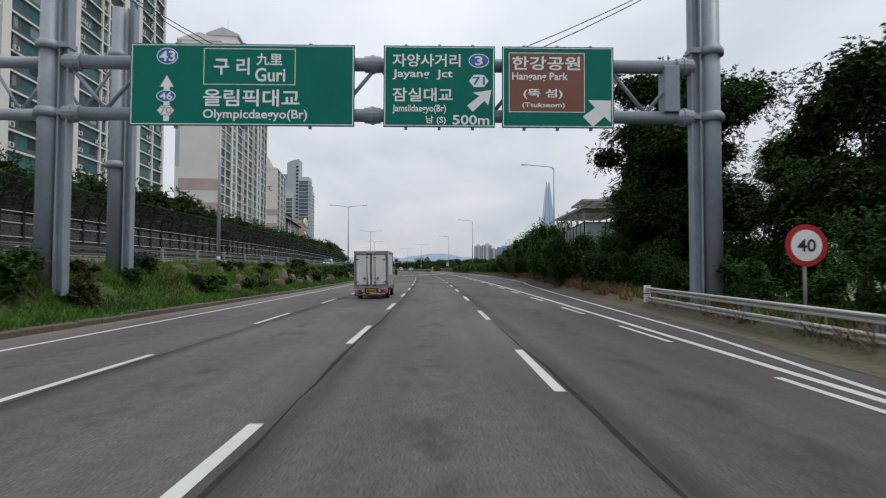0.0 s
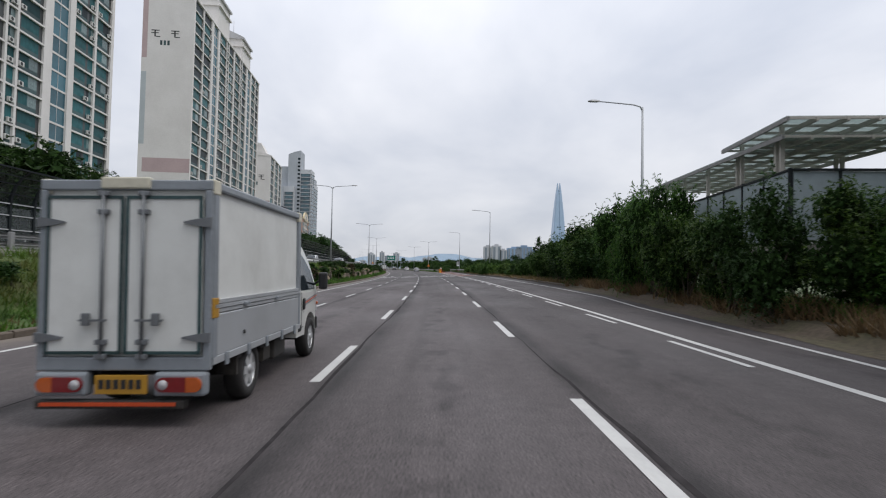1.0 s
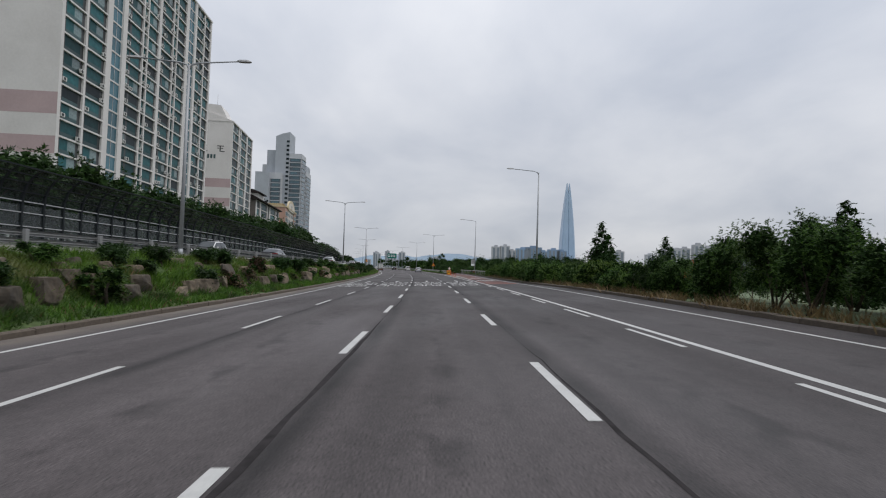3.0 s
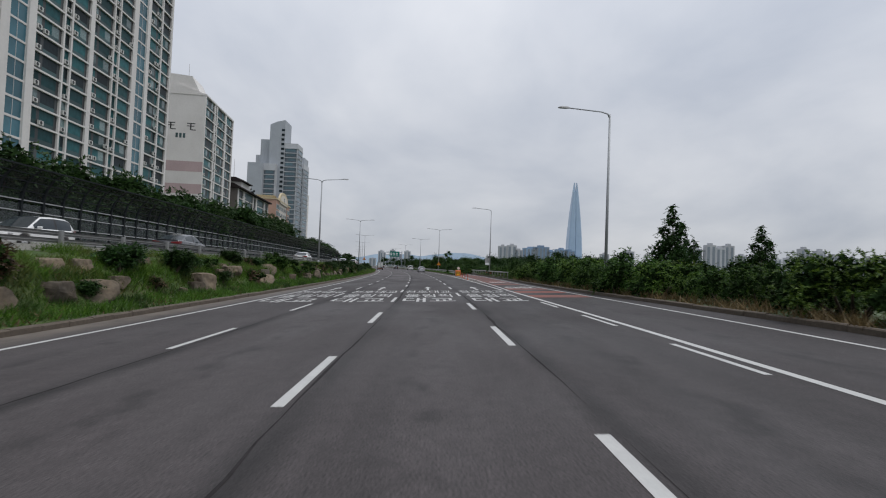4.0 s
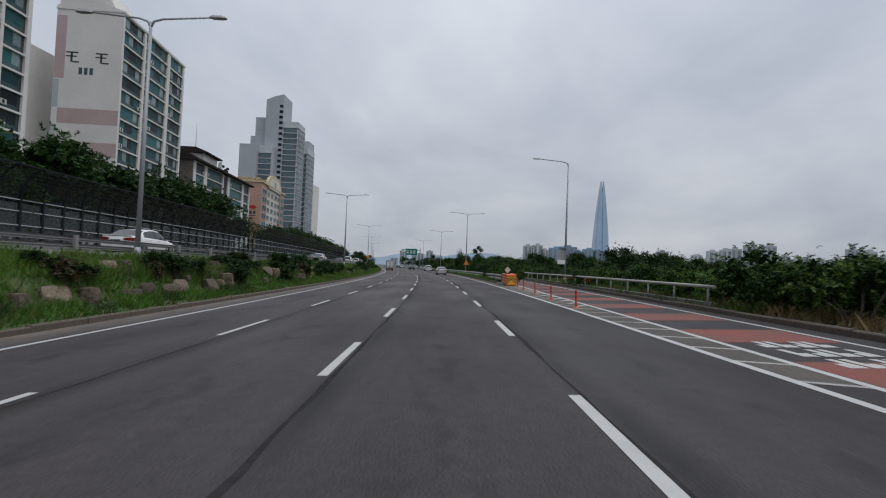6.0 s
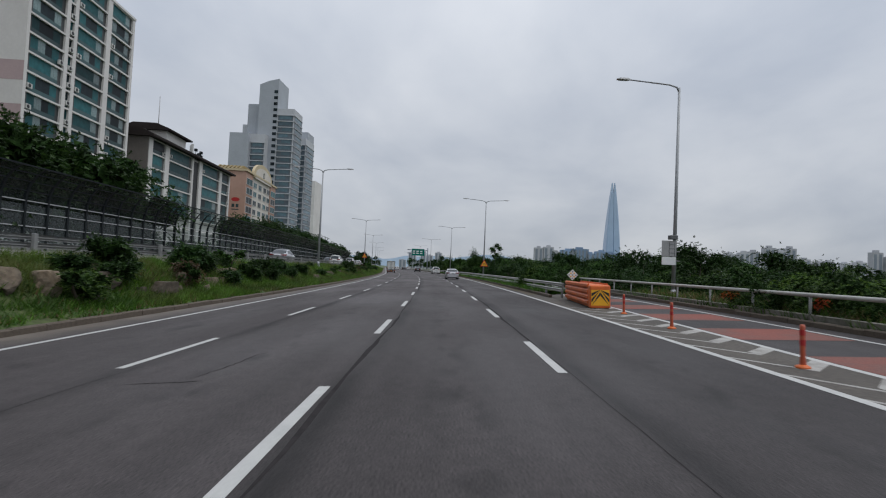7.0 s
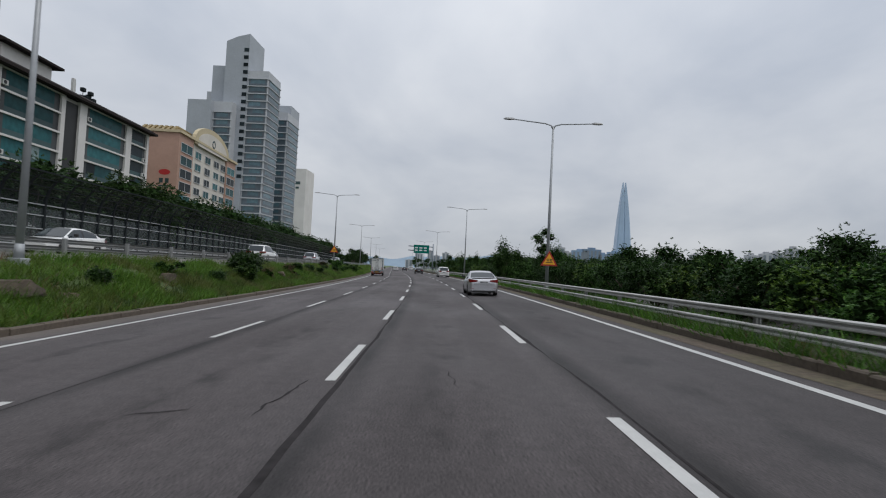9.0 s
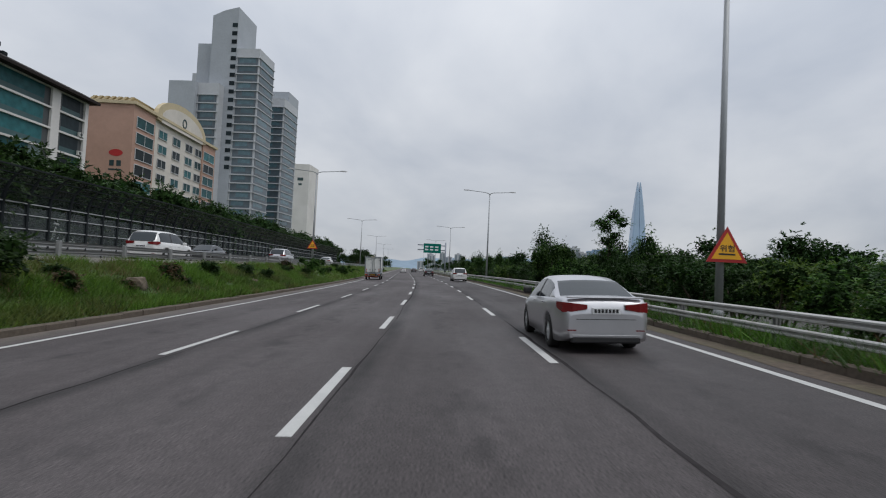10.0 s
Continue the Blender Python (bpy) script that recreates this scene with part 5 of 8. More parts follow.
def apartment(label, a, b, depth, z0, top, storeys, columns, seed, walls=(WHITE_WALL, WALL_SHADE), first=0):
    """A slab block: its front runs from a to b (x, y), and looks towards the road."""
    dx, dy = b[0] - a[0], b[1] - a[1]
    length = math.hypot(dx, dy)
    m = pose(a[0], a[1], z0, 0, 0, -math.degrees(math.atan2(dx, dy)))
    house = empty("apartment_building", m, label, "apartment building", group="apartment blocks beside the expressway")
    rng = random.Random(seed)
    total = sum(w for k, w in columns)
    k_ = length / total
    sh = (top - z0) / storeys
    bm = bmesh.new()
    box(bm, (-depth, 0, -3), (-0.5, length, top - z0))
    y = 0.0
    spans = []
    for kind, w in columns:
        w *= k_
        if kind == "P":
            box(bm, (-0.5, y, -3), (0.0, y + w, top - z0))
        elif kind == "B":
            box(bm, (-0.5, y, -3), (-0.3, y + w, top - z0 - 0.5), 1)
        else:
            spans.append((kind, y, w))
        y += w
    for kind, y, w in spans:
        for s in range(storeys + 1):
            z = s * sh
            box(bm, (-0.5, y, z - 0.13), (-0.02 if kind != "S" else -0.2, y + w, z + 0.12))
    part("wall", bm, list(walls), house)
    meshes = {}
    for kind, y, w in spans:
        for s in range(first, storeys):
            v = rng.randrange(4)
            key = (kind, round(w, 2), v)
            if key not in meshes:
                meshes[key] = window_mesh(w, sh - 0.23, kind, seed * 100 + v)
            share("window", meshes[key], house, pose(-0.28, y, s * sh + 0.11))
            if (kind == "N" and rng.random() < 0.7) or (kind == "W" and rng.random() < 0.3):
                share("air_conditioner", AIRCON_MESH, house, pose(-0.2, y + (0.12 if rng.random() < 0.7 else max(0.1, w - 1.0)), s * sh + rng.uniform(0.18, 0.5)))
    bm = bmesh.new()
    box(bm, (-depth - 0.1, -0.1, top - z0), (0.1, length + 0.1, top - z0 + 0.35))
    part("parapet", bm, walls[0], house)
    return house, length, top - z0


def gable(house, x0, x1, y0, y1, z0, z1, ridge, name="roof", material=None):
    bm = bmesh.new()
    prism(bm, [(x0, z0), (x1, z0), (x1, z1), (x1 + (x0 - x1) * 0.5, ridge), (x0, z1)], y0, y1, "y")
    return part(name, bm, material or WHITE_WALL, house)


def end_bands(house, depth, tops, material, name="painted_band", x0=None, x1=None):
    for z0, z1 in tops:
        bm = bmesh.new()
        box(bm, (x0 if x0 is not None else -depth + 0.9, -0.012, z0), (x1 if x1 is not None else -0.02, -0.002, z1))
        part(name, bm, material, house)


def end_marks(house, x, z, s):
    """Dark painted marks on the end wall: two emblem shapes over a row of bars."""
    for i, (u, w) in enumerate(((-1.5, 1.25), (1.5, 1.25))):
        bm = bmesh.new()
        for a, b, c, d in ((-0.5, 0.35, 0.5, 0.5), (-0.5, -0.05, 0.4, 0.08), (-0.12, -0.6, 0.05, 0.5), (0.05, -0.65, 0.6, -0.5)):
            box(bm, (x + (u + a * w) * s, -0.012, z + b * s), (x + (u + c * w) * s, -0.002, z + d * s))
        part("emblem", bm, BLACK, house)
    for i in range(3):
        bm = bmesh.new()
        box(bm, (x + (-0.75 + i * 0.55) * s, -0.012, z - 1.9 * s), (x + (-0.4 + i * 0.55) * s, -0.002, z - 1.15 * s))
        part("bar", bm, RAILING, house)


P, W, S, N, B = "P", "W", "S", "N", "B"
COLS_A = [(P, .6), (W, 4.4), (P, .45), (W, 4.4), (P, 1.3), (S, 2.8), (P, 1.2), (N, 1.2), (W, 3.6), (P, .3), (N, 1.2), (P, .3), (W, 3.6), (P, .9), (N, 1.0), (W, 3.6), (P, .3), (N, 1.2), (P, .3), (W, 3.6), (P, 1.3), (S, 2.8), (P, 1.0), (W, 2.9), (N, 1.0), (P, .4), (W, 3.1), (P, .6)]
h1, l1, t1 = apartment("tall white apartment block with teal glazing and blue stair strips", (-46.9, 47.0), (-49.4, 110.9), 11, 1.2, 58.8, 24, COLS_A, 11, first=2)
h2, l2, t2 = apartment("tall white apartment block with a blank end wall and pink bands", (-47.8, 137.6), (-50.4, 193.4), 10.6, 1.2, 58.8, 24, COLS_A, 12, first=2)
end_bands(h2, 10.6, ((19.6, 22.6), (14.2, 16.6)), PINK_BAND)
end_bands(h2, 10.6, ((25.5, 41.0),), BLUE_BAND, x0=-10.55, x1=-9.5)
end_bands(h2, 10.6, ((44.0, 57.5),), PINK_BAND, x0=-10.55, x1=-9.5)
end_marks(h2, -5.9, 49.4, 1.35)
gable(h2, -10.6, 0.0, 0.0, 2.0, t2, t2 + 0.3, t2 + 2.2)
for y, w, z in ((17, 9, 11.0), (38, 9, 9.5)):
    bm = bmesh.new()
    box(bm, (-8.5, y, t2), (-0.6, y + w, t2 + z - 2.4))
    box(bm, (-9.0, y - 0.4, t2 + z - 4.6), (-0.1, y + w + 0.4, t2 + z - 4.2))
    ph = part("roof_house", bm, WHITE_WALL, h2)
    bm = bmesh.new()
    prism(bm, [(-9.0, t2 + z - 2.4), (-0.1, t2 + z - 2.4), (-0.1, t2 + z - 1.9), (-4.5, t2 + z), (-9.0, t2 + z - 1.9)], y - 0.4, y + w + 0.4, "y")
    part("gable_roof", bm, WALL_SHADE, ph)
    bm = bmesh.new(); tube(bm, (-4, y + 3, t2 + z - 0.5), (-4, y + 3, t2 + z + 4), 0.06, n=6); part("antenna", bm, SIGN_BACK, ph)
COLS_B = [(P, .5), (W, 6.2), (P, .7), (N, .9), (P, .7), (W, 6.4), (P, 1.1), (W, 5.6), (P, .6)]
h3, l3, t3 = apartment("white apartment block with pink bands on its end wall", (-51.3, 212.6), (-53.45, 236.4), 10.2, 1.5, 40.0, 16, COLS_B, 13, first=4)
end_bands(h3, 10.2, ((20.3, 22.7), (15.1, 17.4)), PINK_BAND)
end_bands(h3, 10.2, ((27.4, 37.5),), PINK_BAND, x0=-10.15, x1=-8.6)
end_bands(h3, 10.2, ((15.1, 19.7), (22.8, 27.2)), BLUE_BAND, x0=-10.15, x1=-9.3)
end_marks(h3, -5.3, 31.0, 1.5)
bm = bmesh.new()
prism(bm, [(-10.2, t3), (0, t3), (0, t3 + 0.3), (-6.6, t3 + 2.5), (-10.2, t3 + 0.6)], 0.0, l3, "y")
part("roof", bm, WHITE_WALL, h3)
bm = bmesh.new()
prism(bm, [(-10.2, t3 + 0.3), (-1.4, t3 + 0.3), (-3.6, t3 + 4.6), (-10.2, t3 + 5.1)], 0.6, 8, "y")
part("roof_house", bm, WHITE_WALL, h3)
bm = bmesh.new(); tube(bm, (-5.2, 3, t3 + 4.2), (-5.2, 3, t3 + 8.2), 0.05, n=6); part("antenna", bm, SIGN_BACK, h3)

BROWN_ROOF = mat("dark_brown_roof", (0.026, 0.021, 0.020), 0.8, vary=0.2, grain=4, specular=0.12)
TAUPE = mat("taupe_wall", (0.135, 0.12, 0.108), 0.8, vary=0.08, grain=3, stain=0.3)
h4, l4, t4 = apartment("low dark-roofed apartment block with white piers and teal glazing", (-53.5, 242.6), (-56.8, 283.2), 14, 1.5, 22.3, 8, [(P, 1.0), (W, 3.6), (P, 1.2), (W, 7.6), (P, .6), (B, 2.2), (P, 1.2), (W, 7.6), (P, 1.1), (W, 3.6), (P, .5)], 14, (WHITE_WALL, BLACK), first=3)
bm = bmesh.new()
box(bm, (-13.95, -0.25, 0), (-0.1, -0.01, t4)); part("end_wall", bm, TAUPE, h4)
bm = bmesh.new()
prism(bm, [(-15, t4), (1.1, t4), (1.1, t4 + 0.35), (-1.2, t4 + 1.5), (-15, t4 + 1.5)], -1.0, l4 + 0.8, "y")
part("roof", bm, BROWN_ROOF, h4)
bm = bmesh.new(); box(bm, (-9, 9.5, t4 + 1.4), (-1.6, 18, t4 + 3.3)); ph = part("roof_house", bm, WHITE_WALL, h4)
bm = bmesh.new(); prism(bm, [(-10, t4 + 3.3), (-0.6, t4 + 3.3), (-0.6, t4 + 3.6), (-3.2, t4 + 4.6), (-7.6, t4 + 4.6), (-10, t4 + 3.6)], 8.6, 19, "y"); part("hip_roof", bm, BROWN_ROOF, ph)
bm = bmesh.new(); tube(bm, (-5, 13, t4 + 4.5), (-5, 13, t4 + 11), 0.07, n=6); part("antenna", bm, SIGN_BACK, ph)
for k in range(3):
    bm = bmesh.new(); box(bm, (-3 - k * 0.5, 24 + k * 0.8, t4 + 1.2), (-2.6 - k * 0.5, 24.5 + k * 0.8, t4 + 4.1), bevel=0.06); part("antenna_panel", bm, AIRCON, h4)
plant_rng = random.Random(8)
for k in range(9):
    bm = bmesh.new()
    x, y, z = plant_rng.uniform(-3.4, -2.0), plant_rng.uniform(26.4, 29.4), t4 + plant_rng.uniform(1.4, 3.2)
    tube(bm, (x, y, t4 + 1.0), (x, y, z), 0.05, n=6)
    box(bm, (x - 0.3, y - 0.35, z - 0.1), (x + 0.3, y + 0.35, z + 0.5), bevel=0.1)
    part("dish_aerial", bm, DARK_STEEL, h4)


def plain_window(w, h, seed):
    bm = bmesh.new()
    box(bm, (-0.06, 0, 0), (-0.03, w, h), 1)
    for y in (0, w / 2, w):
        box(bm, (-0.06, y - 0.04, 0), (0.03, y + 0.04, h), 0)
    for z in (0, h):
        box(bm, (-0.06, -0.04, z - 0.05), (0.06, w + 0.04, z + 0.05), 0)
    me = bpy.data.meshes.new("window")
    bm.to_mesh(me); bm.free()
    me.materials.append(FRAME); me.materials.append((TEAL_GLASS, DARK_GLASS, CURTAIN)[seed % 3])
    return me


def salmon_house():
    SALMON = mat("salmon_wall", (0.43, 0.27, 0.205), 0.8, vary=0.05, grain=2, stain=0.2, stain_amount=0.3)
    CREAM = mat("cream_wall", (0.60, 0.56, 0.50), 0.75, vary=0.04, grain=2, stain=0.2, stain_amount=0.3)
    YELLOW = mat("pale_yellow_trim", (0.50, 0.42, 0.27), 0.7, vary=0.05)
    a, b = (-56.9, 293.2), (-60.2, 325.5)
    dx, dy = b[0] - a[0], b[1] - a[1]
    length = math.hypot(dx, dy)
    h = empty("apartment_building", pose(a[0], a[1], 1.5, 0, 0, -math.degrees(math.atan2(dx, dy))), "salmon and cream apartment house with a yellow arched gable", "apartment building", group="apartment blocks beside the expressway")
    top = 24.0
    bm = bmesh.new(); box(bm, (-13, 0, -3), (-0.3, length, top)); part("wall", bm, CREAM, h)
    bm = bmesh.new(); box(bm, (-12.9, -0.3, -3), (0.0, -0.01, top - 0.2)); part("end_wall", bm, SALMON, h)
    bm = bmesh.new(); box(bm, (-0.3, 0, -3), (0.0, 6.5, top - 0.2)); part("corner_wall", bm, SALMON, h)
    bm = bmesh.new(); box(bm, (-0.3, 26, -3), (0.0, length, top - 0.2)); part("corner_wall", bm, SALMON, h)
    bm = bmesh.new(); box(bm, (-13.3, -0.6, top - 0.2), (0.4, length + 0.3, top + 0.3)); part("cornice", bm, YELLOW, h)
    bm = bmesh.new()
    pts = [(6.5, top - 0.6)] + [(16.5 + 10.0 * math.cos(math.pi * (1 - t / 12)), top + 0.3 + 3.9 * math.sin(math.pi * t / 12)) for t in range(13)] + [(26.5, top - 0.6)]
    prism(bm, pts, -0.5, 0.25, "x"); part("arched_gable", bm, YELLOW, h)
    bm = bmesh.new()
    pts = [(8.0, top - 0.8)] + [(16.5 + 8.5 * math.cos(math.pi * (1 - t / 12)), top + 0.1 + 3.0 * math.sin(math.pi * t / 12)) for t in range(13)] + [(25.0, top - 0.8)]
    prism(bm, pts, 0.2, 0.3, "x"); part("gable_face", bm, CREAM, h)
    bm = bmesh.new(); lathe(bm, [(0.6, 0.3), (0.6, 0.36), (0.9, 0.36), (0.9, 0.3)], 20, "x", (0, 16.5, top + 1.2)); part("round_ornament", bm, RAILING, h)
    for k in range(7):
        bm = bmesh.new(); prism(bm, [(-9.5 + k, top + 0.3), (-8.9 + k, top + 0.3), (-7.4 + k, top + 1.6), (-7.9 + k, top + 1.6)], 2.0, 9.0, "y"); part("roof_louvre", bm, YELLOW, h)
    meshes = [plain_window(1.5, 1.4, s) for s in range(3)]
    front = [plain_window(3.0, 1.45, s) for s in (0, 1, 3)]
    PANEL = mat("dusty_rose_panel", (0.33, 0.15, 0.13), 0.8, vary=0.06, grain=2, stain=0.3)
    wide = [plain_window(5.3, 1.75, s) for s in (0, 1, 4)]
    rng = random.Random(5)
    for s in range(3, 9):
        z = s * 2.55
        share("window", wide[rng.randrange(3)], h, pose(0.09, 0.6, z))
        share("window", wide[rng.randrange(3)], h, pose(0.09, 26.4, z))
        for y in (8.2, 13.4, 18.6, 22.9):
            share("window", front[rng.randrange(3)], h, pose(-0.2, y, z + 0.15))
        for x in (-12.4, -10.2):
            share("window", meshes[rng.randrange(3)], h, pose(x, -0.37, z + 0.2, 0, 0, -90))
        bm = bmesh.new(); box(bm, (-11.6, -0.35, z - 0.75), (-7.6, -0.31, z - 0.05)); part("painted_panel", bm, PANEL, h)
    bm = bmesh.new(); n = 24
    bm.faces.new([bm.verts.new((-2.4 + 1.1 * math.cos(2 * math.pi * k / n), -0.33, 16.0 + 0.55 * math.sin(2 * math.pi * k / n))) for k in range(n)])
    part("emblem", bm, SIGN_RED, h, "dull red oval emblem")
    bm = bmesh.new()
    box(bm, (-3.3, -0.34, 13.9), (-2.6, -0.31, 14.8)); box(bm, (-2.2, -0.34, 13.9), (-1.5, -0.31, 14.8)); box(bm, (-3.4, -0.34, 13.2), (-1.4, -0.31, 13.45))
    part("bar", bm, RAILING, h)


salmon_house()


# tower wall and glass with aerial haze put into the colours, low in contrast
HAZE_WALL = mat("hazed_tower_wall", (0.46, 0.475, 0.50), 0.75, vary=0.05, grain=2, stain=0.15, stain_amount=0.3)
HAZE_GLASS = mat("hazed_tower_glass", (0.085, 0.15, 0.18), 0.2, vary=0.2, grain=1, stain=0.4, random_tint=0.3)

HAZE_DARK = mat("hazed_dark_glass", (0.075, 0.10, 0.12), 0.3, vary=0.2, grain=1, stain=0.4, random_tint=0.3)


def tower_block(house, x0, x1, y0, y1, z1, faces, sh=2.45, wall=None, bands=True, first=5):
    """One volume of the stepped tower. faces: "e" towards the road, "s" towards the camera."""
    bm = bmesh.new()
    box(bm, (x0, y0, -4), (x1, y1, z1))
    part("volume", bm, wall or HAZE_WALL, house)
    n = int(z1 / sh) - 1
    rng = random.Random(int(abs(x0 * 7 + y0)))
    for face in faces:
        w = (y1 - y0 if face == "e" else x1 - x0) - 0.8
        meshes = [window_mesh(w, sh - 0.42, "W", 900 + k, 0.14) for k in range(3)]
        for me in meshes:
            for k, m_ in enumerate((HAZE_WALL, HAZE_GLASS, HAZE_DARK, HAZE_GLASS, HAZE_DARK, HAZE_DARK)):
                me.materials[k] = m_
        for s in range(first, n):
            m = pose(x1 + 0.1, y0 + 0.4, s * sh + 0.35) if face == "e" else pose(x0 + 0.4, y0 - 0.1, s * sh + 0.35, 0, 0, -90)
            share("window", meshes[rng.randrange(3)], house, m)
        if bands:
            bm = bmesh.new()
            for s in range(first, n + 1):
                if face == "e":
                    box(bm, (x1, y0, s * sh - 0.1), (x1 + 0.3, y1, s * sh + 0.18))
                else:
                    box(bm, (x0, y0 - 0.35, s * sh - 0.1), (x1, y0, s * sh + 0.18))
            part("balcony_edge", bm, HAZE_WALL, house)


def stepped_tower():
    h = empty("apartment_tower", pose(-0.8, -8.0, 1.5) @ Matrix.Diagonal((1.0, 1.0, 0.975, 1)), "tall stepped blue-grey apartment tower with banded balconies", "apartment building", group="apartment blocks beside the expressway")
    BLUE_GREY = mat("blue_grey_wall", (0.36, 0.385, 0.42), 0.7, vary=0.05, grain=2, stain=0.15, stain_amount=0.3)
    tower_block(h, -88.5, -81.0, 361.5, 374, 50.0, "", wall=BLUE_GREY)
    tower_block(h, -81.0, -75.0, 363.0, 374, 50.0, "s")
    tower_block(h, -79.5, -72.0, 366.0, 378, 71.0, "", wall=BLUE_GREY)
    tower_block(h, -84.5, -79.4, 368.0, 380, 63.5, "", wall=BLUE_GREY)
    tower_block(h, -88.0, -84.4, 372.0, 384, 56.0, "s", wall=HAZE_WALL)
    tower_block(h, -72.0, -65.3, 366.3, 377, 61.5, "se")
    tower_block(h, -77.0, -71.0, 405.0, 415, 62.0, "", wall=BLUE_GREY)
    tower_block(h, -80.0, -69.3, 397.0, 410, 57.0, "se")
    bm = bmesh.new(); prism(bm, [(-79.5, 71), (-72.0, 71), (-72.0, 73.6), (-76, 72.6)], 366, 378, "y"); part("roof", bm, BLUE_GREY, h)
    for k in range(18):
        bm = bmesh.new(); box(bm, (-73.6, 365.92, 26 + k * 2.45), (-72.1, 365.98, 27.2 + k * 2.45)); part("stair_window", bm, DARK_GLASS, h)
    f = empty("apartment_tower", pose(0, 0, 1.5), "far white apartment tower with painted emblems", "apartment building")
    tower_block(f, -99, -90.5, 480, 495, 50.5, "", wall=WHITE_WALL)
    bm = bmesh.new(); box(bm, (-96.5, 479.9, 42), (-93.5, 479.99, 43.5)); box(bm, (-95.9, 479.9, 39.6), (-94.1, 479.99, 40.6)); part("emblem", bm, RAILING, f)
    o = empty("apartment_building", pose(0, 0, 1.5), "white low building with dark window bands behind the blocks", "apartment building")
    bm = bmesh.new(); box(bm, (-78, 236, -3), (-61, 250, 22.5)); part("wall", bm, WHITE_WALL, o)
    for k in range(8):
        bm = bmesh.new(); box(bm, (-77.6, 235.9, 3.2 + k * 2.45), (-61.6, 235.98, 4.5 + k * 2.45)); part("window_band", bm, DARK_GLASS, o)
    o = empty("apartment_building", pose(0, 0, 1.5), "white block behind the tall apartments", "apartment building")
    bm = bmesh.new(); box(bm, (-84, 205, -3), (-66, 220, 33)); part("wall", bm, WHITE_WALL, o)
    for k in range(11):
        bm = bmesh.new(); box(bm, (-83, 204.9, 3.2 + k * 2.6), (-67, 204.98, 4.6 + k * 2.6)); part("window_band", bm, DARK_GLASS, o)


stepped_tower()

# ---- canopy over the footbridge ramp ----
def canopy():
    c = empty("ramp_canopy", pose(12.3, 37.5, 0.05, 0, 0, -8.1), "ivory steel frame canopy with clear roof panes over a ramp", "canopy")
    IVORY = mat("ivory_steel", (0.42, 0.395, 0.355), 0.5, 0.0, vary=0.1)
    EDGE = mat("grey_roof_edge", (0.22, 0.215, 0.21), 0.5, 0.2, vary=0.1)
    WALL = mat("grey_teal_panel", (0.25, 0.30, 0.32), 0.5, vary=0.12, grain=3, stain=0.5)
    x0, x1 = 0.0, 4.4
    # two roofs, the nearer one a step above the other: first row, last row, heights
    for ya, yb, za, zb in ((0.0, 4.7, 6.42, 6.42), (0.3, 15.55, 5.92, 6.35)):
        tilt = math.degrees(math.atan2(zb - za, yb - ya))
        m = Matrix.Translation((0, ya, za)) @ Matrix.Rotation(radians(tilt), 4, "X")
        ys = steps(0, yb - ya, 0.95)

        def add(name, lo, hi, material):
            bm = bmesh.new(); box(bm, lo, hi); bmesh.ops.transform(bm, matrix=m, verts=bm.verts); part(name, bm, material, c)

        for k, y in enumerate(ys):
            add("rafter", (x0, y - 0.03, -0.1), (x1, y + 0.03, -0.02), IVORY)
            if k % 3 == 1:
                for x in (x0 + 0.35, x1 - 0.5):
                    add("post", (x - 0.06, y - 0.06, -6.3), (x + 0.06, y + 0.06, -0.1), IVORY)
        for x in (0.04, 0.9, 1.8, 2.7, 3.6, x1):
            add("purlin", (x - 0.04, -0.05, -0.16), (x + 0.04, yb - ya + 0.05, -0.02), EDGE if x == 0.04 else IVORY)
        for a, b in zip(ys, ys[1:]):
            add("roof_pane", (x0 + 0.02, a + 0.02, 0.0), (x1 - 0.02, b - 0.02, 0.015), CANOPY_GLASS)
    for k, a in enumerate(steps(0.25, 8.25, 1.6)[:-1]):
        bm = bmesh.new(); box(bm, (x0 + 0.22, a + 0.05, 2.6), (x0 + 0.27, a + 1.55, 4.74)); part("side_panel", bm, WALL, c)
        bm = bmesh.new(); box(bm, (x0 + 0.19, a - 0.04, 2.5), (x0 + 0.3, a + 0.04, 4.85)); box(bm, (x0 + 0.19, a + 0.04, 4.75), (x0 + 0.3, a + 1.6, 4.82)); part("side_frame", bm, DARK_STEEL, c)
    for k in range(3):
        bm = bmesh.new(); box(bm, (x0 + 0.32 + 1.4 * k, 0.2, 2.6), (x0 + 1.64 + 1.4 * k, 0.25, 4.74)); part("end_panel", bm, WALL, c)
        bm = bmesh.new(); box(bm, (x0 + 0.3 + 1.4 * k, 0.14, 4.75), (x0 + 1.72 + 1.4 * k, 0.24, 4.82)); box(bm, (x0 + 1.65 + 1.4 * k, 0.15, 2.5), (x0 + 1.71 + 1.4 * k, 0.26, 4.75)); part("end_frame", bm, DARK_STEEL, c)
    bm = bmesh.new(); box(bm, (x0 + 0.3, 0.3, 2.3), (x1, 15.4, 2.5)); part("ramp_deck", bm, CONCRETE, c)
    for y in (8, 14.5):
        bm = bmesh.new(); box(bm, (1.9, y - 0.3, -0.5), (2.5, y + 0.3, 2.3)); part("pier", bm, CONCRETE, c)


canopy()

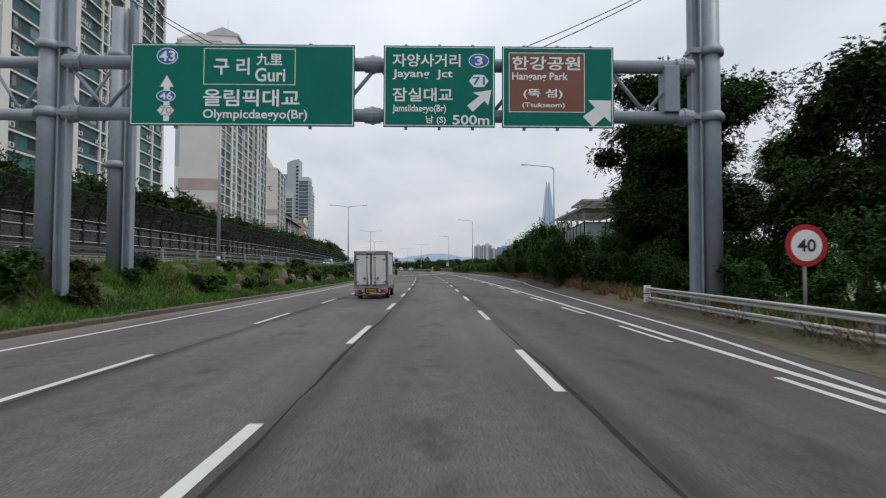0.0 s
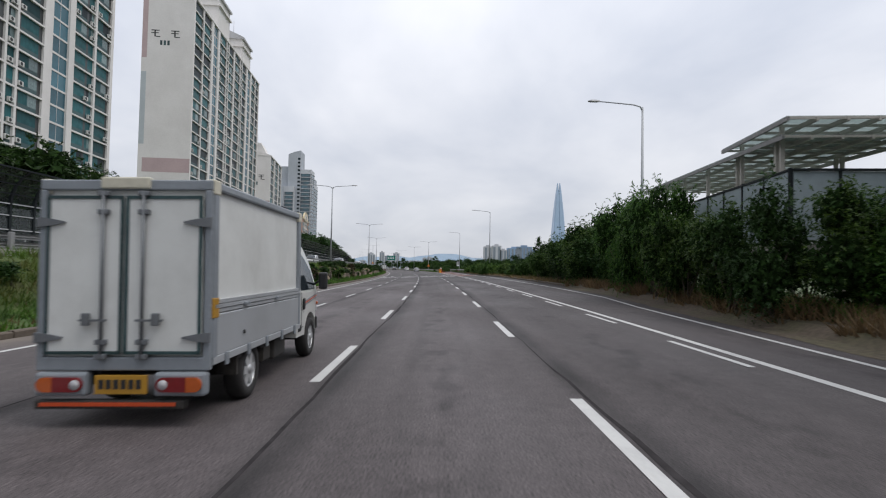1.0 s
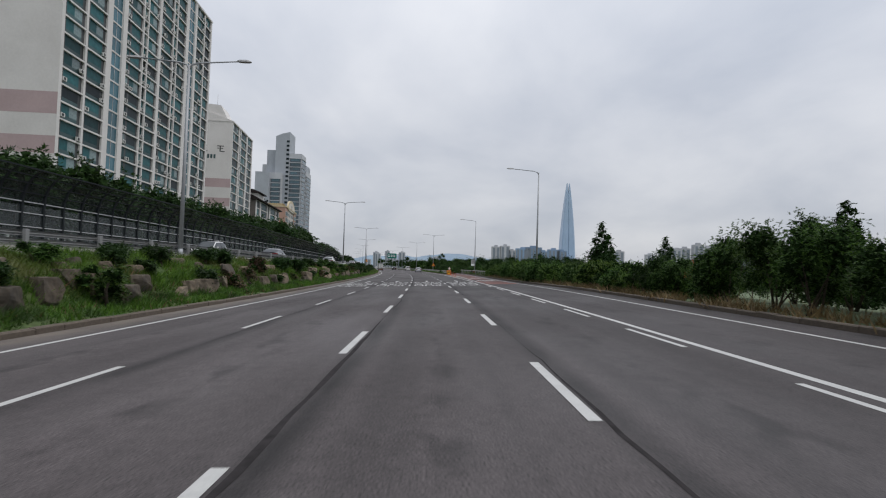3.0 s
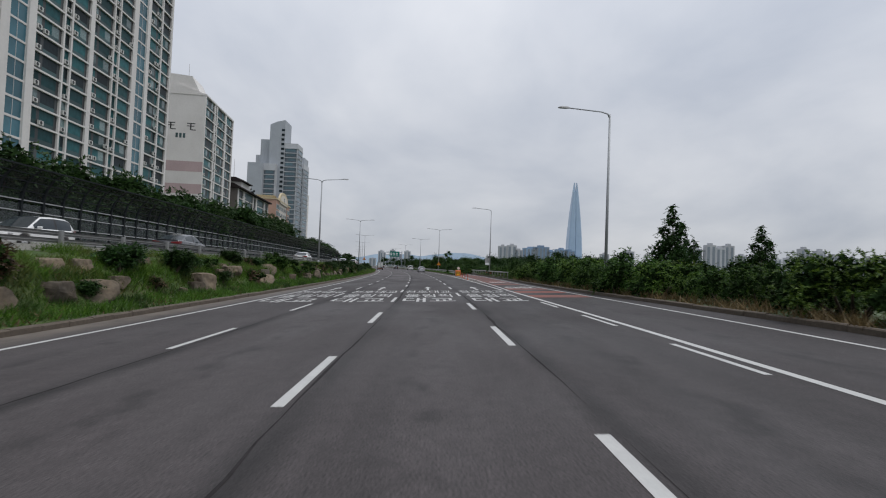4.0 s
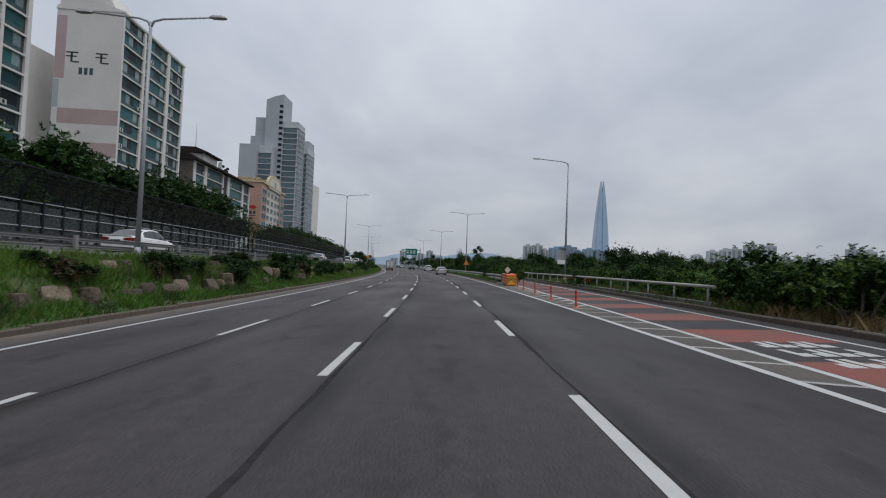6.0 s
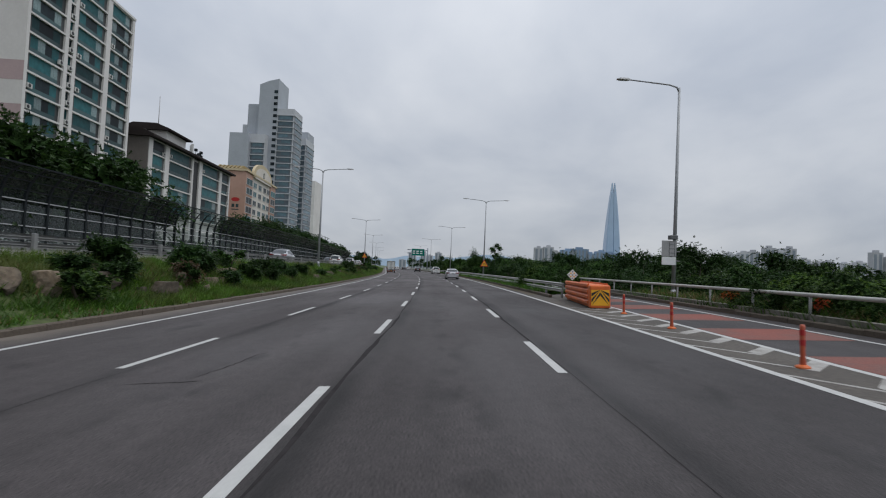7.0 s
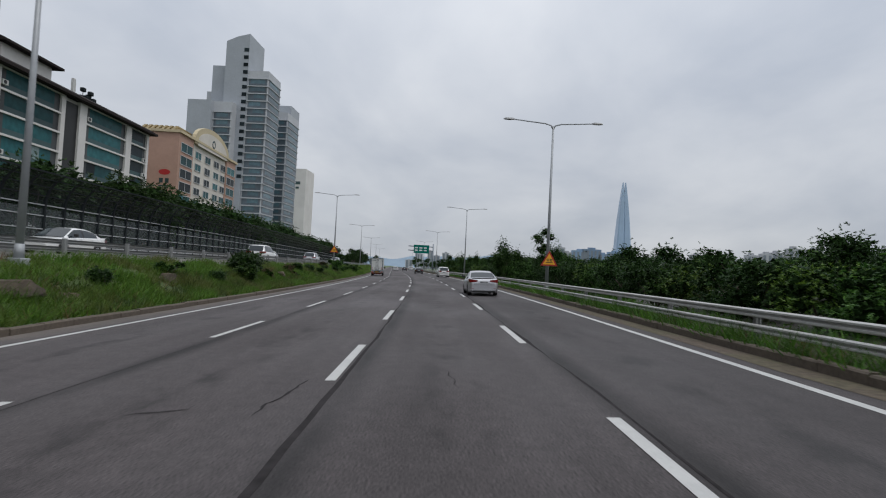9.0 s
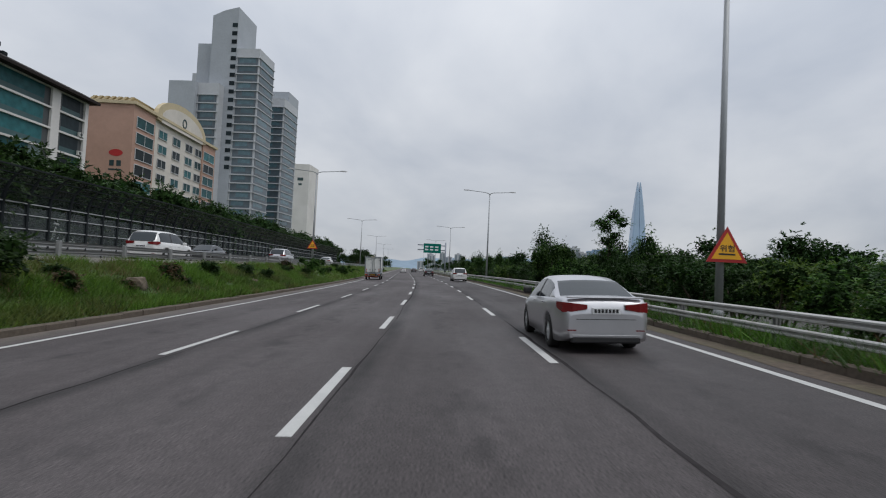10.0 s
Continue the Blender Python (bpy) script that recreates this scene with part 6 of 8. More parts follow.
# ---- plants ----
def leaf_cloud(blobs, count, size, seed, flat=0.35, shell=0.55):
    """Vertices and faces of many leaflets on short drooping twigs, strewn over the shells of a few blobs (x, y, z, radius, height factor)."""
    rng = np.random.default_rng(seed)
    per = 9
    n = count // per
    bl = np.array(blobs, float)
    wts = bl[:, 3] ** 2
    which = rng.choice(len(bl), n, p=wts / wts.sum())
    way = rng.normal(size=(n, 3))
    way /= np.linalg.norm(way, axis=1)[:, None]
    r = shell + (1 - shell) * rng.random(n) ** 0.6
    wob = 1 + 0.25 * np.sin(way[:, 0] * 5 + which) * np.sin(way[:, 1] * 6 + 2 * which) + 0.05 * rng.normal(size=n)
    c = bl[which, :3] + way * (bl[which, 3] * r * wob)[:, None] * np.stack([np.ones(n), np.ones(n), bl[which, 4]], 1)
    run = way * np.array([1, 1, 0.5]) + rng.normal(size=(n, 3)) * 0.45 + np.array([0, 0, -0.15])
    run /= np.linalg.norm(run, axis=1)[:, None]
    across = np.cross(run, np.array([0, 0, 1.0]) + rng.normal(size=(n, 3)) * 0.3)
    across /= np.linalg.norm(across, axis=1)[:, None]
    s = size * (0.7 + 0.6 * rng.random(n))
    parts = []
    for k in range(per):
        u = (k // 2 + 0.5) / (per / 2)
        side = 1.0 if k % 2 else -1.0
        if k == per - 1:
            side = 0.0
        along = run * 0.55 + across * side + rng.normal(size=(n, 3)) * 0.28
        along /= np.linalg.norm(along, axis=1)[:, None]
        wide = np.cross(along, np.array([0, 0, flat + 0.65]) + rng.normal(size=(n, 3)) * 0.55)
        wide /= np.linalg.norm(wide, axis=1)[:, None]
        root = c + run * (s * 4.2 * u)[:, None] - np.array([0, 0, 1.0]) * (s * 1.3 * u * u)[:, None]
        tip = root + along * (s * 1.9)[:, None]
        w = wide * (s * 0.45)[:, None]
        parts.append(np.stack([root + w * 1.35, tip, root - w * 1.1], 1))
    v = np.concatenate(parts, 0).reshape(-1, 3)
    f = np.arange(len(v)).reshape(-1, 3)
    return v, f


def clumps(blobs, seed, count=4):
    """Smaller balls set over the shells of larger ones, so that a crown is lumpy, lit on its bosses and dark between them."""
    rng_ = random.Random(seed)
    out = []
    for x, y, z, r, h in blobs:
        for k in range(count):
            v = Vector((rng_.gauss(0, 1), rng_.gauss(0, 1), rng_.gauss(0.25, 0.9))).normalized() * r * rng_.uniform(0.55, 0.9)
            out.append((x + v.x, y + v.y, z + v.z * h, r * rng_.uniform(0.30, 0.55), h * rng_.uniform(0.75, 1.0)))
    return out


def crown_mesh(name, blobs, count, size, seed, material, shell=0.55, core=0.68):
    """Leafy twigs round larger inner leaves, whose dark colour stands in for the crown's own shade."""
    v, f = leaf_cloud(blobs + clumps(blobs, seed), count, size, seed, shell=shell)
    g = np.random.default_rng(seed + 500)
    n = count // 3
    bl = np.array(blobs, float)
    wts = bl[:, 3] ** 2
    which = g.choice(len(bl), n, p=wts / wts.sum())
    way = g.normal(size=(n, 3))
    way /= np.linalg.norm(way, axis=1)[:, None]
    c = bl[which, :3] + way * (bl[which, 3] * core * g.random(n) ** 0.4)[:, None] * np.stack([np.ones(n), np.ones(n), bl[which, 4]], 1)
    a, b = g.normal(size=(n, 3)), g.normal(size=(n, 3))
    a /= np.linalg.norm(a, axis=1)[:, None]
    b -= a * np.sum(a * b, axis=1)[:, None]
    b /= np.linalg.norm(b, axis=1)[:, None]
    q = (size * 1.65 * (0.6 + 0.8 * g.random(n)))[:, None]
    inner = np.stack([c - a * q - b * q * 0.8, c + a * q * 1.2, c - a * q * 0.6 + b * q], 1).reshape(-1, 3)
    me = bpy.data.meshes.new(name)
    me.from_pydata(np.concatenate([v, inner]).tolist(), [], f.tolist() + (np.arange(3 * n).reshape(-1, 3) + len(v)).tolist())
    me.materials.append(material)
    me.materials.append(LEAF_SHADE)
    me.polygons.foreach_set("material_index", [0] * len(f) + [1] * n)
    me.update()
    return me


def tree(name, m, trunk_h, spread, top, count, size, seed, material, label, blobs_n=11, category="tree", group=""):
    t = empty(name, m, label, category, group)
    rng = random.Random(seed)
    blobs = []
    for k in range(blobs_n):
        a = rng.uniform(0, 6.28)
        u = rng.random()
        z = trunk_h + (top - trunk_h) * (0.12 + 0.78 * u)
        rad = spread * (0.30 + 0.75 * math.sin(math.pi * min(0.95, 0.25 + 0.7 * u))) * rng.uniform(0.35, 0.95)
        r = spread * rng.uniform(0.26, 0.46)
        blobs.append((math.cos(a) * rad * 0.8, math.sin(a) * rad * 0.8, z, r, rng.uniform(0.55, 0.9)))
    blobs.append((0, 0, top - spread * 0.35, spread * 0.36, 0.9))
    bm = bmesh.new()
    lean = Vector((rng.uniform(-0.3, 0.3), rng.uniform(-0.3, 0.3), 0))
    pts = [Vector((0, 0, -0.3)), Vector((0, 0, trunk_h * 0.5)) + lean * 0.3, Vector((0, 0, trunk_h)) + lean, Vector((0, 0, top * 0.78)) + lean * 1.5]
    w = 0.035 * top
    bent_tube(bm, pts, [w * 0.6, w * 0.45, w * 0.36, w * 0.1], 8)
    part("trunk", bm, BARK, t)
    for b in blobs[:7 if count > 9000 else 3]:
        bm = bmesh.new()
        s = Vector((0, 0, trunk_h * rng.uniform(0.8, 1.0))) + lean
        e = Vector(b[:3])
        bent_tube(bm, [s, (s + e) / 2 + Vector((0, 0, -0.15 * top * 0.1)), e], [w * 0.28, w * 0.18, w * 0.06], 6)
        part("limb", bm, BARK, t)
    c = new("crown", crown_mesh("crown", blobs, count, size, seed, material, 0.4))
    c.parent = t
    return t


def bush(name, m, wide, high, count, size, seed, material, label, category="bush", group="", stretch=1.0, n=9):
    t = empty(name, m, label, category, group)
    rng = random.Random(seed)
    blobs = []
    for k in range(n):
        r = wide * rng.uniform(0.28, 0.46)
        blobs.append((rng.uniform(-0.6, 0.6) * wide, rng.uniform(-0.6, 0.6) * wide * stretch, high * rng.uniform(0.2, 0.72), r, min(1.3, high / wide * 0.55)))
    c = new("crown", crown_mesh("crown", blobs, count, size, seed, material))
    c.parent = t
    bm = bmesh.new()
    for k in range(5):
        b = blobs[k]
        bent_tube(bm, [(0.1 * k - 0.2, 0.05 * k, -0.2), (b[0] * 0.5, b[1] * 0.5, b[2] * 0.55), b[:3]], [0.05, 0.035, 0.012], 5)
    part("trunk", bm, BARK, t)
    return t


rng = random.Random(21)
# tall trees behind the first guardrail
big = [tree("tree", on_road(25.5, 15.5, 0.2), 2.2, 4.4, 10.5, 36000, 0.062, 31, LEAF_DARK, "tall dark-leaved locust tree beside the slip lane", 14, group="roadside trees"),
       tree("tree", on_road(17.0, 16.0, 0.2), 1.8, 4.0, 9.0, 33000, 0.062, 32, LEAF_DARK, "tall dark-leaved locust tree behind the guardrail", 13, group="roadside trees"),
       tree("tree", on_road(32.8, 15.2, 0.2), 1.2, 3.4, 8.0, 30000, 0.058, 33, LEAF, "dark green locust tree beside the slip lane", 12, group="roadside trees")]
over = tree("tree", on_road(26.9, 14.2, 0.2), 1.9, 4.6, 11.8, 64000, 0.062, 37, LEAF_DARK, "tall locust tree whose branches hang over the lane", 24, group="roadside trees")
for src, y, d, s, turn in ((0, 9.5, 16.8, 0.86, 80), (1, 22.0, 20.5, 1.05, 200), (2, 28.0, 21.5, 1.1, 150), (1, 4.0, 15.5, 0.95, 40), (0, 14.0, 21.0, 0.95, 250), (2, 38.0, 21.0, 0.8, 20), (0, -3.0, 16.5, 0.9, 310), (1, -10.0, 17.5, 1.0, 120)):
    copy_thing(big[src], on_road(y, d, 0.2, turn) @ Matrix.Scale(s, 4))
low = [bush("hedge_bush", on_road(43, 17.0, 0.1), 2.4, 4.2, 11500, 0.043, 41, LEAF, "dense green hedge bush beside the slip lane", group="roadside hedge"),
       bush("hedge_bush", on_road(47, 17.6, 0.1), 2.5, 4.6, 11500, 0.043, 42, LEAF_DARK, "dense dark green hedge bush beside the slip lane", group="roadside hedge"),
       bush("hedge_bush", on_road(51, 17.8, 0.1), 2.3, 3.9, 11500, 0.043, 43, LEAF, "dense green hedge bush beside the slip lane", group="roadside hedge")]
HEDGE_TALL = ((20, 0.95), (24, 1.2), (40, 1.4), (54, 1.15), (57, 1.4), (60, 1.95), (64, 1.92), (69, 1.6), (75, 1.25), (84, 0.95), (92, 0.75))
y = 8.0
while y < 92:
    base = outer(y) + 3.9
    for row in range(2):
        if 33.5 < y < 53:
            # a narrow hedge before the canopy
            if row == 0:
                z_ = 1.0 if y < 42.5 else (1.35 if y < 45 else 1.45)
                copy_thing(low[rng.randrange(3)], on_road(y, outer(y) + (1.55 if y < 45 else 1.9), 0.1, rng.choice((0, 180)) + rng.uniform(-20, 20)) @ Matrix.Diagonal((0.62 if y < 45 else 0.85, 0.95, z_ * rng.uniform(0.9, 1.08), 1)))
            continue
        tall = lerp_table(HEDGE_TALL, y)
        if row == 0:
            tall *= 0.92
        s = tall * rng.uniform(0.85, 1.15) * (0.7 if y < 38 and row == 0 else 1.0)
        s *= 0.82
        copy_thing(low[rng.randrange(3)], on_road(y + rng.uniform(-0.7, 0.7), base + row * 2.6 + rng.uniform(-0.4, 0.4) - (0.6 if row == 0 else 0), 0.1, rng.uniform(0, 360)) @ Matrix.Diagonal((s, s, s * rng.uniform(0.9, 1.12), 1)))
    y += 2.5 if not 33 < y < 53 else 1.7
short = [bush("hedge_bush", on_road(95, 16.4, 0.1), 1.7, 2.3, 4400, 0.042, 51, LEAF_YELLOW, "yellow-green hedge bush beside the slip lane", group="roadside hedge"),
         bush("hedge_bush", on_road(98, 16.8, 0.1), 1.8, 2.5, 4400, 0.042, 52, LEAF, "green hedge bush beside the slip lane", group="roadside hedge"),
         bush("hedge_bush", on_road(208, 14.0, -0.3), 1.8, 2.3, 4400, 0.042, 53, LEAF_DARK, "dark green bush behind the guardrail", group="roadside hedge")]
y = 90.0
while y < 170:
    for row in range(2):
        s = rng.uniform(0.85, 1.2) * (0.7 if y > 150 else (0.92 if y < 112 else 1.05)) * (1.0 if rng.random() < 0.75 else 0.6)
        copy_thing(short[rng.randrange(2)], on_road(y + rng.uniform(-0.6, 0.6), outer(y) + margin(y) + 1.9 + row * 2.2 + rng.uniform(-0.4, 0.4), -0.1 - 0.3 * row, rng.uniform(0, 360)) @ Matrix.Scale(s, 4))
    y += 2.1
for y, d, s in ((30.2, 12.6, 1.0), (32.0, 12.3, 1.05), (33.6, 12.2, 1.0), (35.0, 12.6, 0.95), (34.6, 14.6, 1.2), (36.8, 16.9, 1.2), (31.2, 14.8, 1.25), (28.6, 13.2, 1.0), (26.6, 12.6, 0.85), (24.4, 12.2, 0.8)):
    copy_thing(low[int(y) % 3], on_road(y, d, 0.1, y * 50) @ Matrix.Diagonal((s * 0.75, s * 0.85, s, 1)))
bloom = bush("flowering_bush", on_road(93.5, 15.6, 0.3), 0.7, 1.9, 500, 0.08, 61, LEAF_ORANGE, "bush with bright orange trumpet blossoms", group="orange blossoms")
for y, d, s in ((136, 13.3, 0.5), (138.2, 13.6, 0.35), (118.5, 15.6, 0.7), (134, 16.9, 0.8), (126, 16.5, 0.5), (157, 17.0, 0.7), (163, 17.4, 0.5)):
    copy_thing(bloom, on_road(y, d, 0.3) @ Matrix.Scale(s, 4))


def conifer(m, high, seed, label):
    t = empty("conifer", m, label, "tree", group="conifers behind the hedge")
    rng_ = random.Random(seed)
    blobs = []
    for k in range(34):
        u = k / 33
        r = high * 0.27 * (1 - u) ** 0.85 + 0.12
        a = rng_.uniform(0, 6.28)
        blobs.append((math.cos(a) * r * 0.75, math.sin(a) * r * 0.75, high * (0.12 + 0.88 * u), r * 0.62 + 0.2, 0.9))
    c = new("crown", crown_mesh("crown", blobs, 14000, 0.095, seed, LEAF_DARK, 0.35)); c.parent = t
    bm = bmesh.new(); tube(bm, (0, 0, -0.6), (0, 0, high * 0.96), 0.16, 0.02, 8); part("trunk", bm, BARK, t)
    return t


c1 = conifer(on_road(141.6, 27.6, -1.7), 10.2, 71, "dark pointed conifer behind the hedge")
copy_thing(c1, on_road(141.3, 37.0, -1.7) @ Matrix.Scale(0.82, 4))
copy_thing(c1, on_road(136, 27.0, -1.6, 90) @ Matrix.Scale(0.6, 4))
copy_thing(c1, on_road(92, 24.0, -1.0, 40) @ Matrix.Scale(0.62, 4))

# woods on the river side
wood = [tree("tree", on_road(205, 24, -3.0), 1.5, 4.0, 6.6, 5600, 0.080, 81, LEAF_DARK, "dark green tree in the river park", 11, group="park trees"),
        tree("tree", on_road(212, 31, -3.0), 1.4, 3.6, 6.0, 5600, 0.080, 82, LEAF, "green tree in the river park", 11, group="park trees"),
        tree("tree", on_road(196, 30, -3.0), 1.4, 4.2, 6.9, 5600, 0.080, 83, LEAF_DARK, "dark green tree in the river park", 12, group="park trees")]
for k in range(190):
    y = 150 + 330 * (k / 190) + rng.uniform(-4, 4)
    d = rng.uniform(23, 75)
    if y < 260:
        d = max(d, outer(y) + 7)
    s = rng.uniform(0.8, 1.1) * (1.12 if d > 45 else 0.95) * (0.88 if y < 205 else 1.14 if y < 250 else 1.38)
    copy_thing(wood[rng.randrange(3)], on_road(y, d, -3.1, rng.uniform(0, 360)) @ Matrix.Scale(s, 4))
# scrub along the far side of the slip road
y = 150.0
while y < 262:
    for row in range(2):
        copy_thing(short[rng.choice((0, 1, 2, 2))], on_road(y + rng.uniform(-0.8, 0.8), outer(y) + (4.6 if 166 < y < 186 else 3.4) + 2.8 * row + rng.uniform(-0.5, 0.5), slip_z(y) - 0.5 - 0.5 * row, rng.uniform(0, 360)) @ Matrix.Scale(rng.uniform(0.75, 1.1) + 0.3 * row, 4))
    y += 2.9
# bushes between the guardrail and the slip road
y = 188.0
while y < 360:
    s = rng.uniform(0.35, 0.6) if y < 194 else (rng.uniform(0.7, 1.0) if y < 204 else rng.uniform(0.9, 1.35))
    if y > 205 or rng.random() < 0.5:
        copy_thing(short[rng.choice((0, 1, 2, 2))], on_road(y, 12.7 + rng.uniform(-0.3, 1.0) + (1.0 if y > 236 else 0), -0.3, rng.uniform(0, 360)) @ Matrix.Scale(s, 4))
    y += rng.uniform(1.6, 2.8)
for y, d, s, src in ((251, 14.6, 0.85, 1), (261, 11.6, 1.18, 0), (265, 12.6, 1.25, 1), (246, 14.4, 0.85, 2), (256, 15.6, 1.0, 1), (300, 14, 0.95, 2), (322, 14, 1.35, 0), (330, 15, 1.2, 1), (345, 16, 1.1, 2), (360, 15, 1.2, 0)):
    copy_thing(low[src], on_road(y, d + 0.6, -0.4, y * 7) @ Matrix.Diagonal((s * 0.9, s * 0.9, s * (1.05 + 0.25 * src), 1)))
tree("tree", on_road(255.0, 15.4, -0.4), 2.6, 1.9, 7.1, 4200, 0.05, 39, LEAF, "slender sparse green tree behind the guardrail", 9, group="roadside trees")
copy_thing(short[1], on_road(193.5, 10.6, 0.1) @ Matrix.Scale(0.55, 4))
copy_thing(short[1], on_road(190.2, 7.95, 0.1, 60) @ Matrix.Scale(0.42, 4))
for y, d, s in ((165.0, 12.7, 0.5), (168.6, 12.5, 0.55), (170.6, 12.6, 0.45), (163.0, 12.9, 0.4)):
    copy_thing(short[2 if s > 0.5 else 1], on_road(y, d, 0.0, y * 40) @ Matrix.Scale(s, 4))
for y, d, s in ((170.9, 12.2, 0.26), (166.2, 12.1, 0.28), (171.8, 12.4, 0.2)):
    copy_thing(bloom, on_road(y, d, 0.45) @ Matrix.Scale(s, 4))
copy_thing(short[1], on_road(183.2, 10.4, 0.05) @ Matrix.Scale(0.35, 4))

# hedge trees behind the noise fence
back = [bush("hedge_tree", on_road(40, -25, 1.8), 2.6, 5.2, 5000, 0.088, 91, LEAF_DARK, "dark green hedge tree behind the noise fence", group="hedge behind the fence"),
        bush("hedge_tree", on_road(44, -25, 1.8), 2.6, 5.0, 5000, 0.088, 92, LEAF_DARK, "green hedge tree behind the noise fence", group="hedge behind the fence")]
y = 14.0
while y < 395:
    u = 0.5 + 0.5 * noise.noise((y * 0.045, 0, 7))
    s = (1.4 + 0.45 * u if y < 160 or y > 228 else 1.78 + 0.2 * u if y < 199 else 0.55) + rng.uniform(-0.06, 0.06)
    copy_thing(back[rng.randrange(2)], on_road(y, -26.9 + rng.uniform(-0.5, 0.5), upper_z(y) - 0.1, rng.uniform(0, 360)) @ Matrix.Scale(s, 4))
    y += rng.uniform(2.2, 3.4)
for y, d, s in ((400, -18, 1.1), (412, -20, 1.2), (425, -17, 1.1), (440, -19, 1.3), (465, -22, 1.3), (500, -20, 1.2), (540, -24, 1.4), (395, -24, 1.1)):
    copy_thing(wood[0], on_road(y, d, 0.5, y * 11) @ Matrix.Scale(s, 4))
for k in range(46):
    copy_thing(wood[k % 3], on_road(600 + rng.uniform(-60, 160), -150 + k * 7.5 + rng.uniform(-3, 3) if abs(-150 + k * 7.5) > 12 else 40, -1.0, k * 40) @ Matrix.Scale(rng.uniform(1.2, 1.9), 4))

# bushes and stones on the bank
tuft = [bush("bank_shrub", on_road(60, -8.8, 0.8), 0.75, 1.15, 2600, 0.036, 101, LEAF, "small green shrub on the grass bank", group="shrubs on the bank"),
        bush("bank_shrub", on_road(64, -8.8, 0.8), 0.62, 0.95, 2600, 0.036, 102, LEAF_DARK, "small dark shrub on the grass bank", group="shrubs on the bank")]
tuft.append(bush("bank_shrub", on_road(70, -9.2, 0.8), 0.6, 0.8, 1400, 0.037, 103, LEAF_BROWN, "withered brown shrub on the grass bank", group="shrubs on the bank"))
for k in range(165):
    y = 14 + 300 * k / 165 + rng.uniform(-1.5, 1.5)
    d = rng.choice((-9.2, -9.4, -9.7, -10.1, -10.5)) + rng.uniform(-0.25, 0.25)
    s = rng.uniform(0.6, 1.2) * (1.3 if 34 < y < 120 else 1.1)
    if y > 185 and rng.random() < 0.45:
        continue
    if abs(y - 217) < 1:
        d, s = -9.1, 1.5
    elif 150 < y < 186:
        s *= 1.25
    copy_thing(tuft[rng.choice((0, 1, 1, 1, 1, 2))], on_road(y, d, ground_height(d, y) - 0.08, rng.uniform(0, 360)) @ Matrix.Diagonal((s, s * 1.15, s * rng.uniform(0.75, 1.1), 1)))


for y, d, s in ((169.4, -10.3, 1.7), (175.2, -10.2, 1.8), (177.5, -9.0, 1.3), (181.0, -9.3, 1.5), (184.2, -9.1, 1.25), (186.5, -9.5, 1.6), (189.5, -9.2, 1.2), (194.0, -9.6, 1.3), (200.5, -9.1, 1.1), (223.6, -9.7, 1.9), (225.2, -9.9, 2.0)):
    copy_thing(tuft[1], on_road(y, d, ground_height(d, y) - 0.08, y * 30) @ Matrix.Diagonal((s, s * 1.1, s, 1)))


def stone_mesh(seed):
    """A split block of rock: a ball cut flat by random planes."""
    rng_ = random.Random(seed)
    bm = bmesh.new()
    bmesh.ops.create_icosphere(bm, subdivisions=4, radius=1.0)
    cuts = [(Vector((0, 0, 1)), 0.62), (Vector((1, 0, 0.25)).normalized(), 0.55), (Vector((0, -1, 0.1)).normalized(), 0.72)]
    for k in range(9):
        cuts.append((Vector((rng_.gauss(0, 1), rng_.gauss(0, 1), rng_.gauss(0, 0.8))).normalized(), rng_.uniform(0.45, 0.8)))
    for v in bm.verts:
        for nrm, far in cuts:
            over_ = v.co.dot(nrm) - far
            if over_ > 0:
                v.co -= nrm * over_ * 0.97
        v.co += v.co.normalized() * 0.06 * noise.noise(v.co * 4 + Vector((seed * 5, 0, 0)))
        v.co = Vector((v.co.x * 0.5, v.co.y * 0.85, v.co.z * 0.62))
    me = bpy.data.meshes.new("boulder")
    bm.to_mesh(me); bm.free()
    me.materials.append(ROCK)
    return me


stones = [stone_mesh(k) for k in range(8)]


def boulder(y, d, s):
    ob = new("boulder", stones[rng.randrange(8)])
    ob.matrix_world = on_road(y, d, ground_height(kerb_d(y) - 1.3, y) + 0.18 * s if d > -9.4 else ground_height(d, y), rng.uniform(-25, 25)) @ Matrix.Rotation(rng.choice((0, math.pi)), 4, "Z") @ Matrix.Diagonal((s, s * rng.uniform(0.8, 1.25), s * rng.uniform(0.85, 1.2), 1))
    tagged(ob, "large angular brown boulder set in the grass bank", "boulder", "boulders on the bank")


y = 26.0
while y < 186:
    s = rng.uniform(0.7, 1.3)
    if rng.random() < (0.84 if 34 < y < 182 else 0.4):
        boulder(y, kerb_d(y) - 1.55 + rng.uniform(-0.35, 0.35), s * (1.0 if rng.random() < 0.65 else 0.6) * (0.8 if y > 148 else 1.0))
    if rng.random() < 0.4:
        boulder(y + 0.5, kerb_d(y) - 2.5 + rng.uniform(-0.3, 0.3), s * 0.6)
    y += s * 1.35
for y, d, s in ((196.5, -8.8, 0.75), (205.3, -9.4, 1.0), (207, -9.0, 0.5), (214, -9.6, 0.7), (222, -9.2, 0.6), (231, -9.4, 0.7), (243, -9.1, 0.6)):
    boulder(y, d, s)


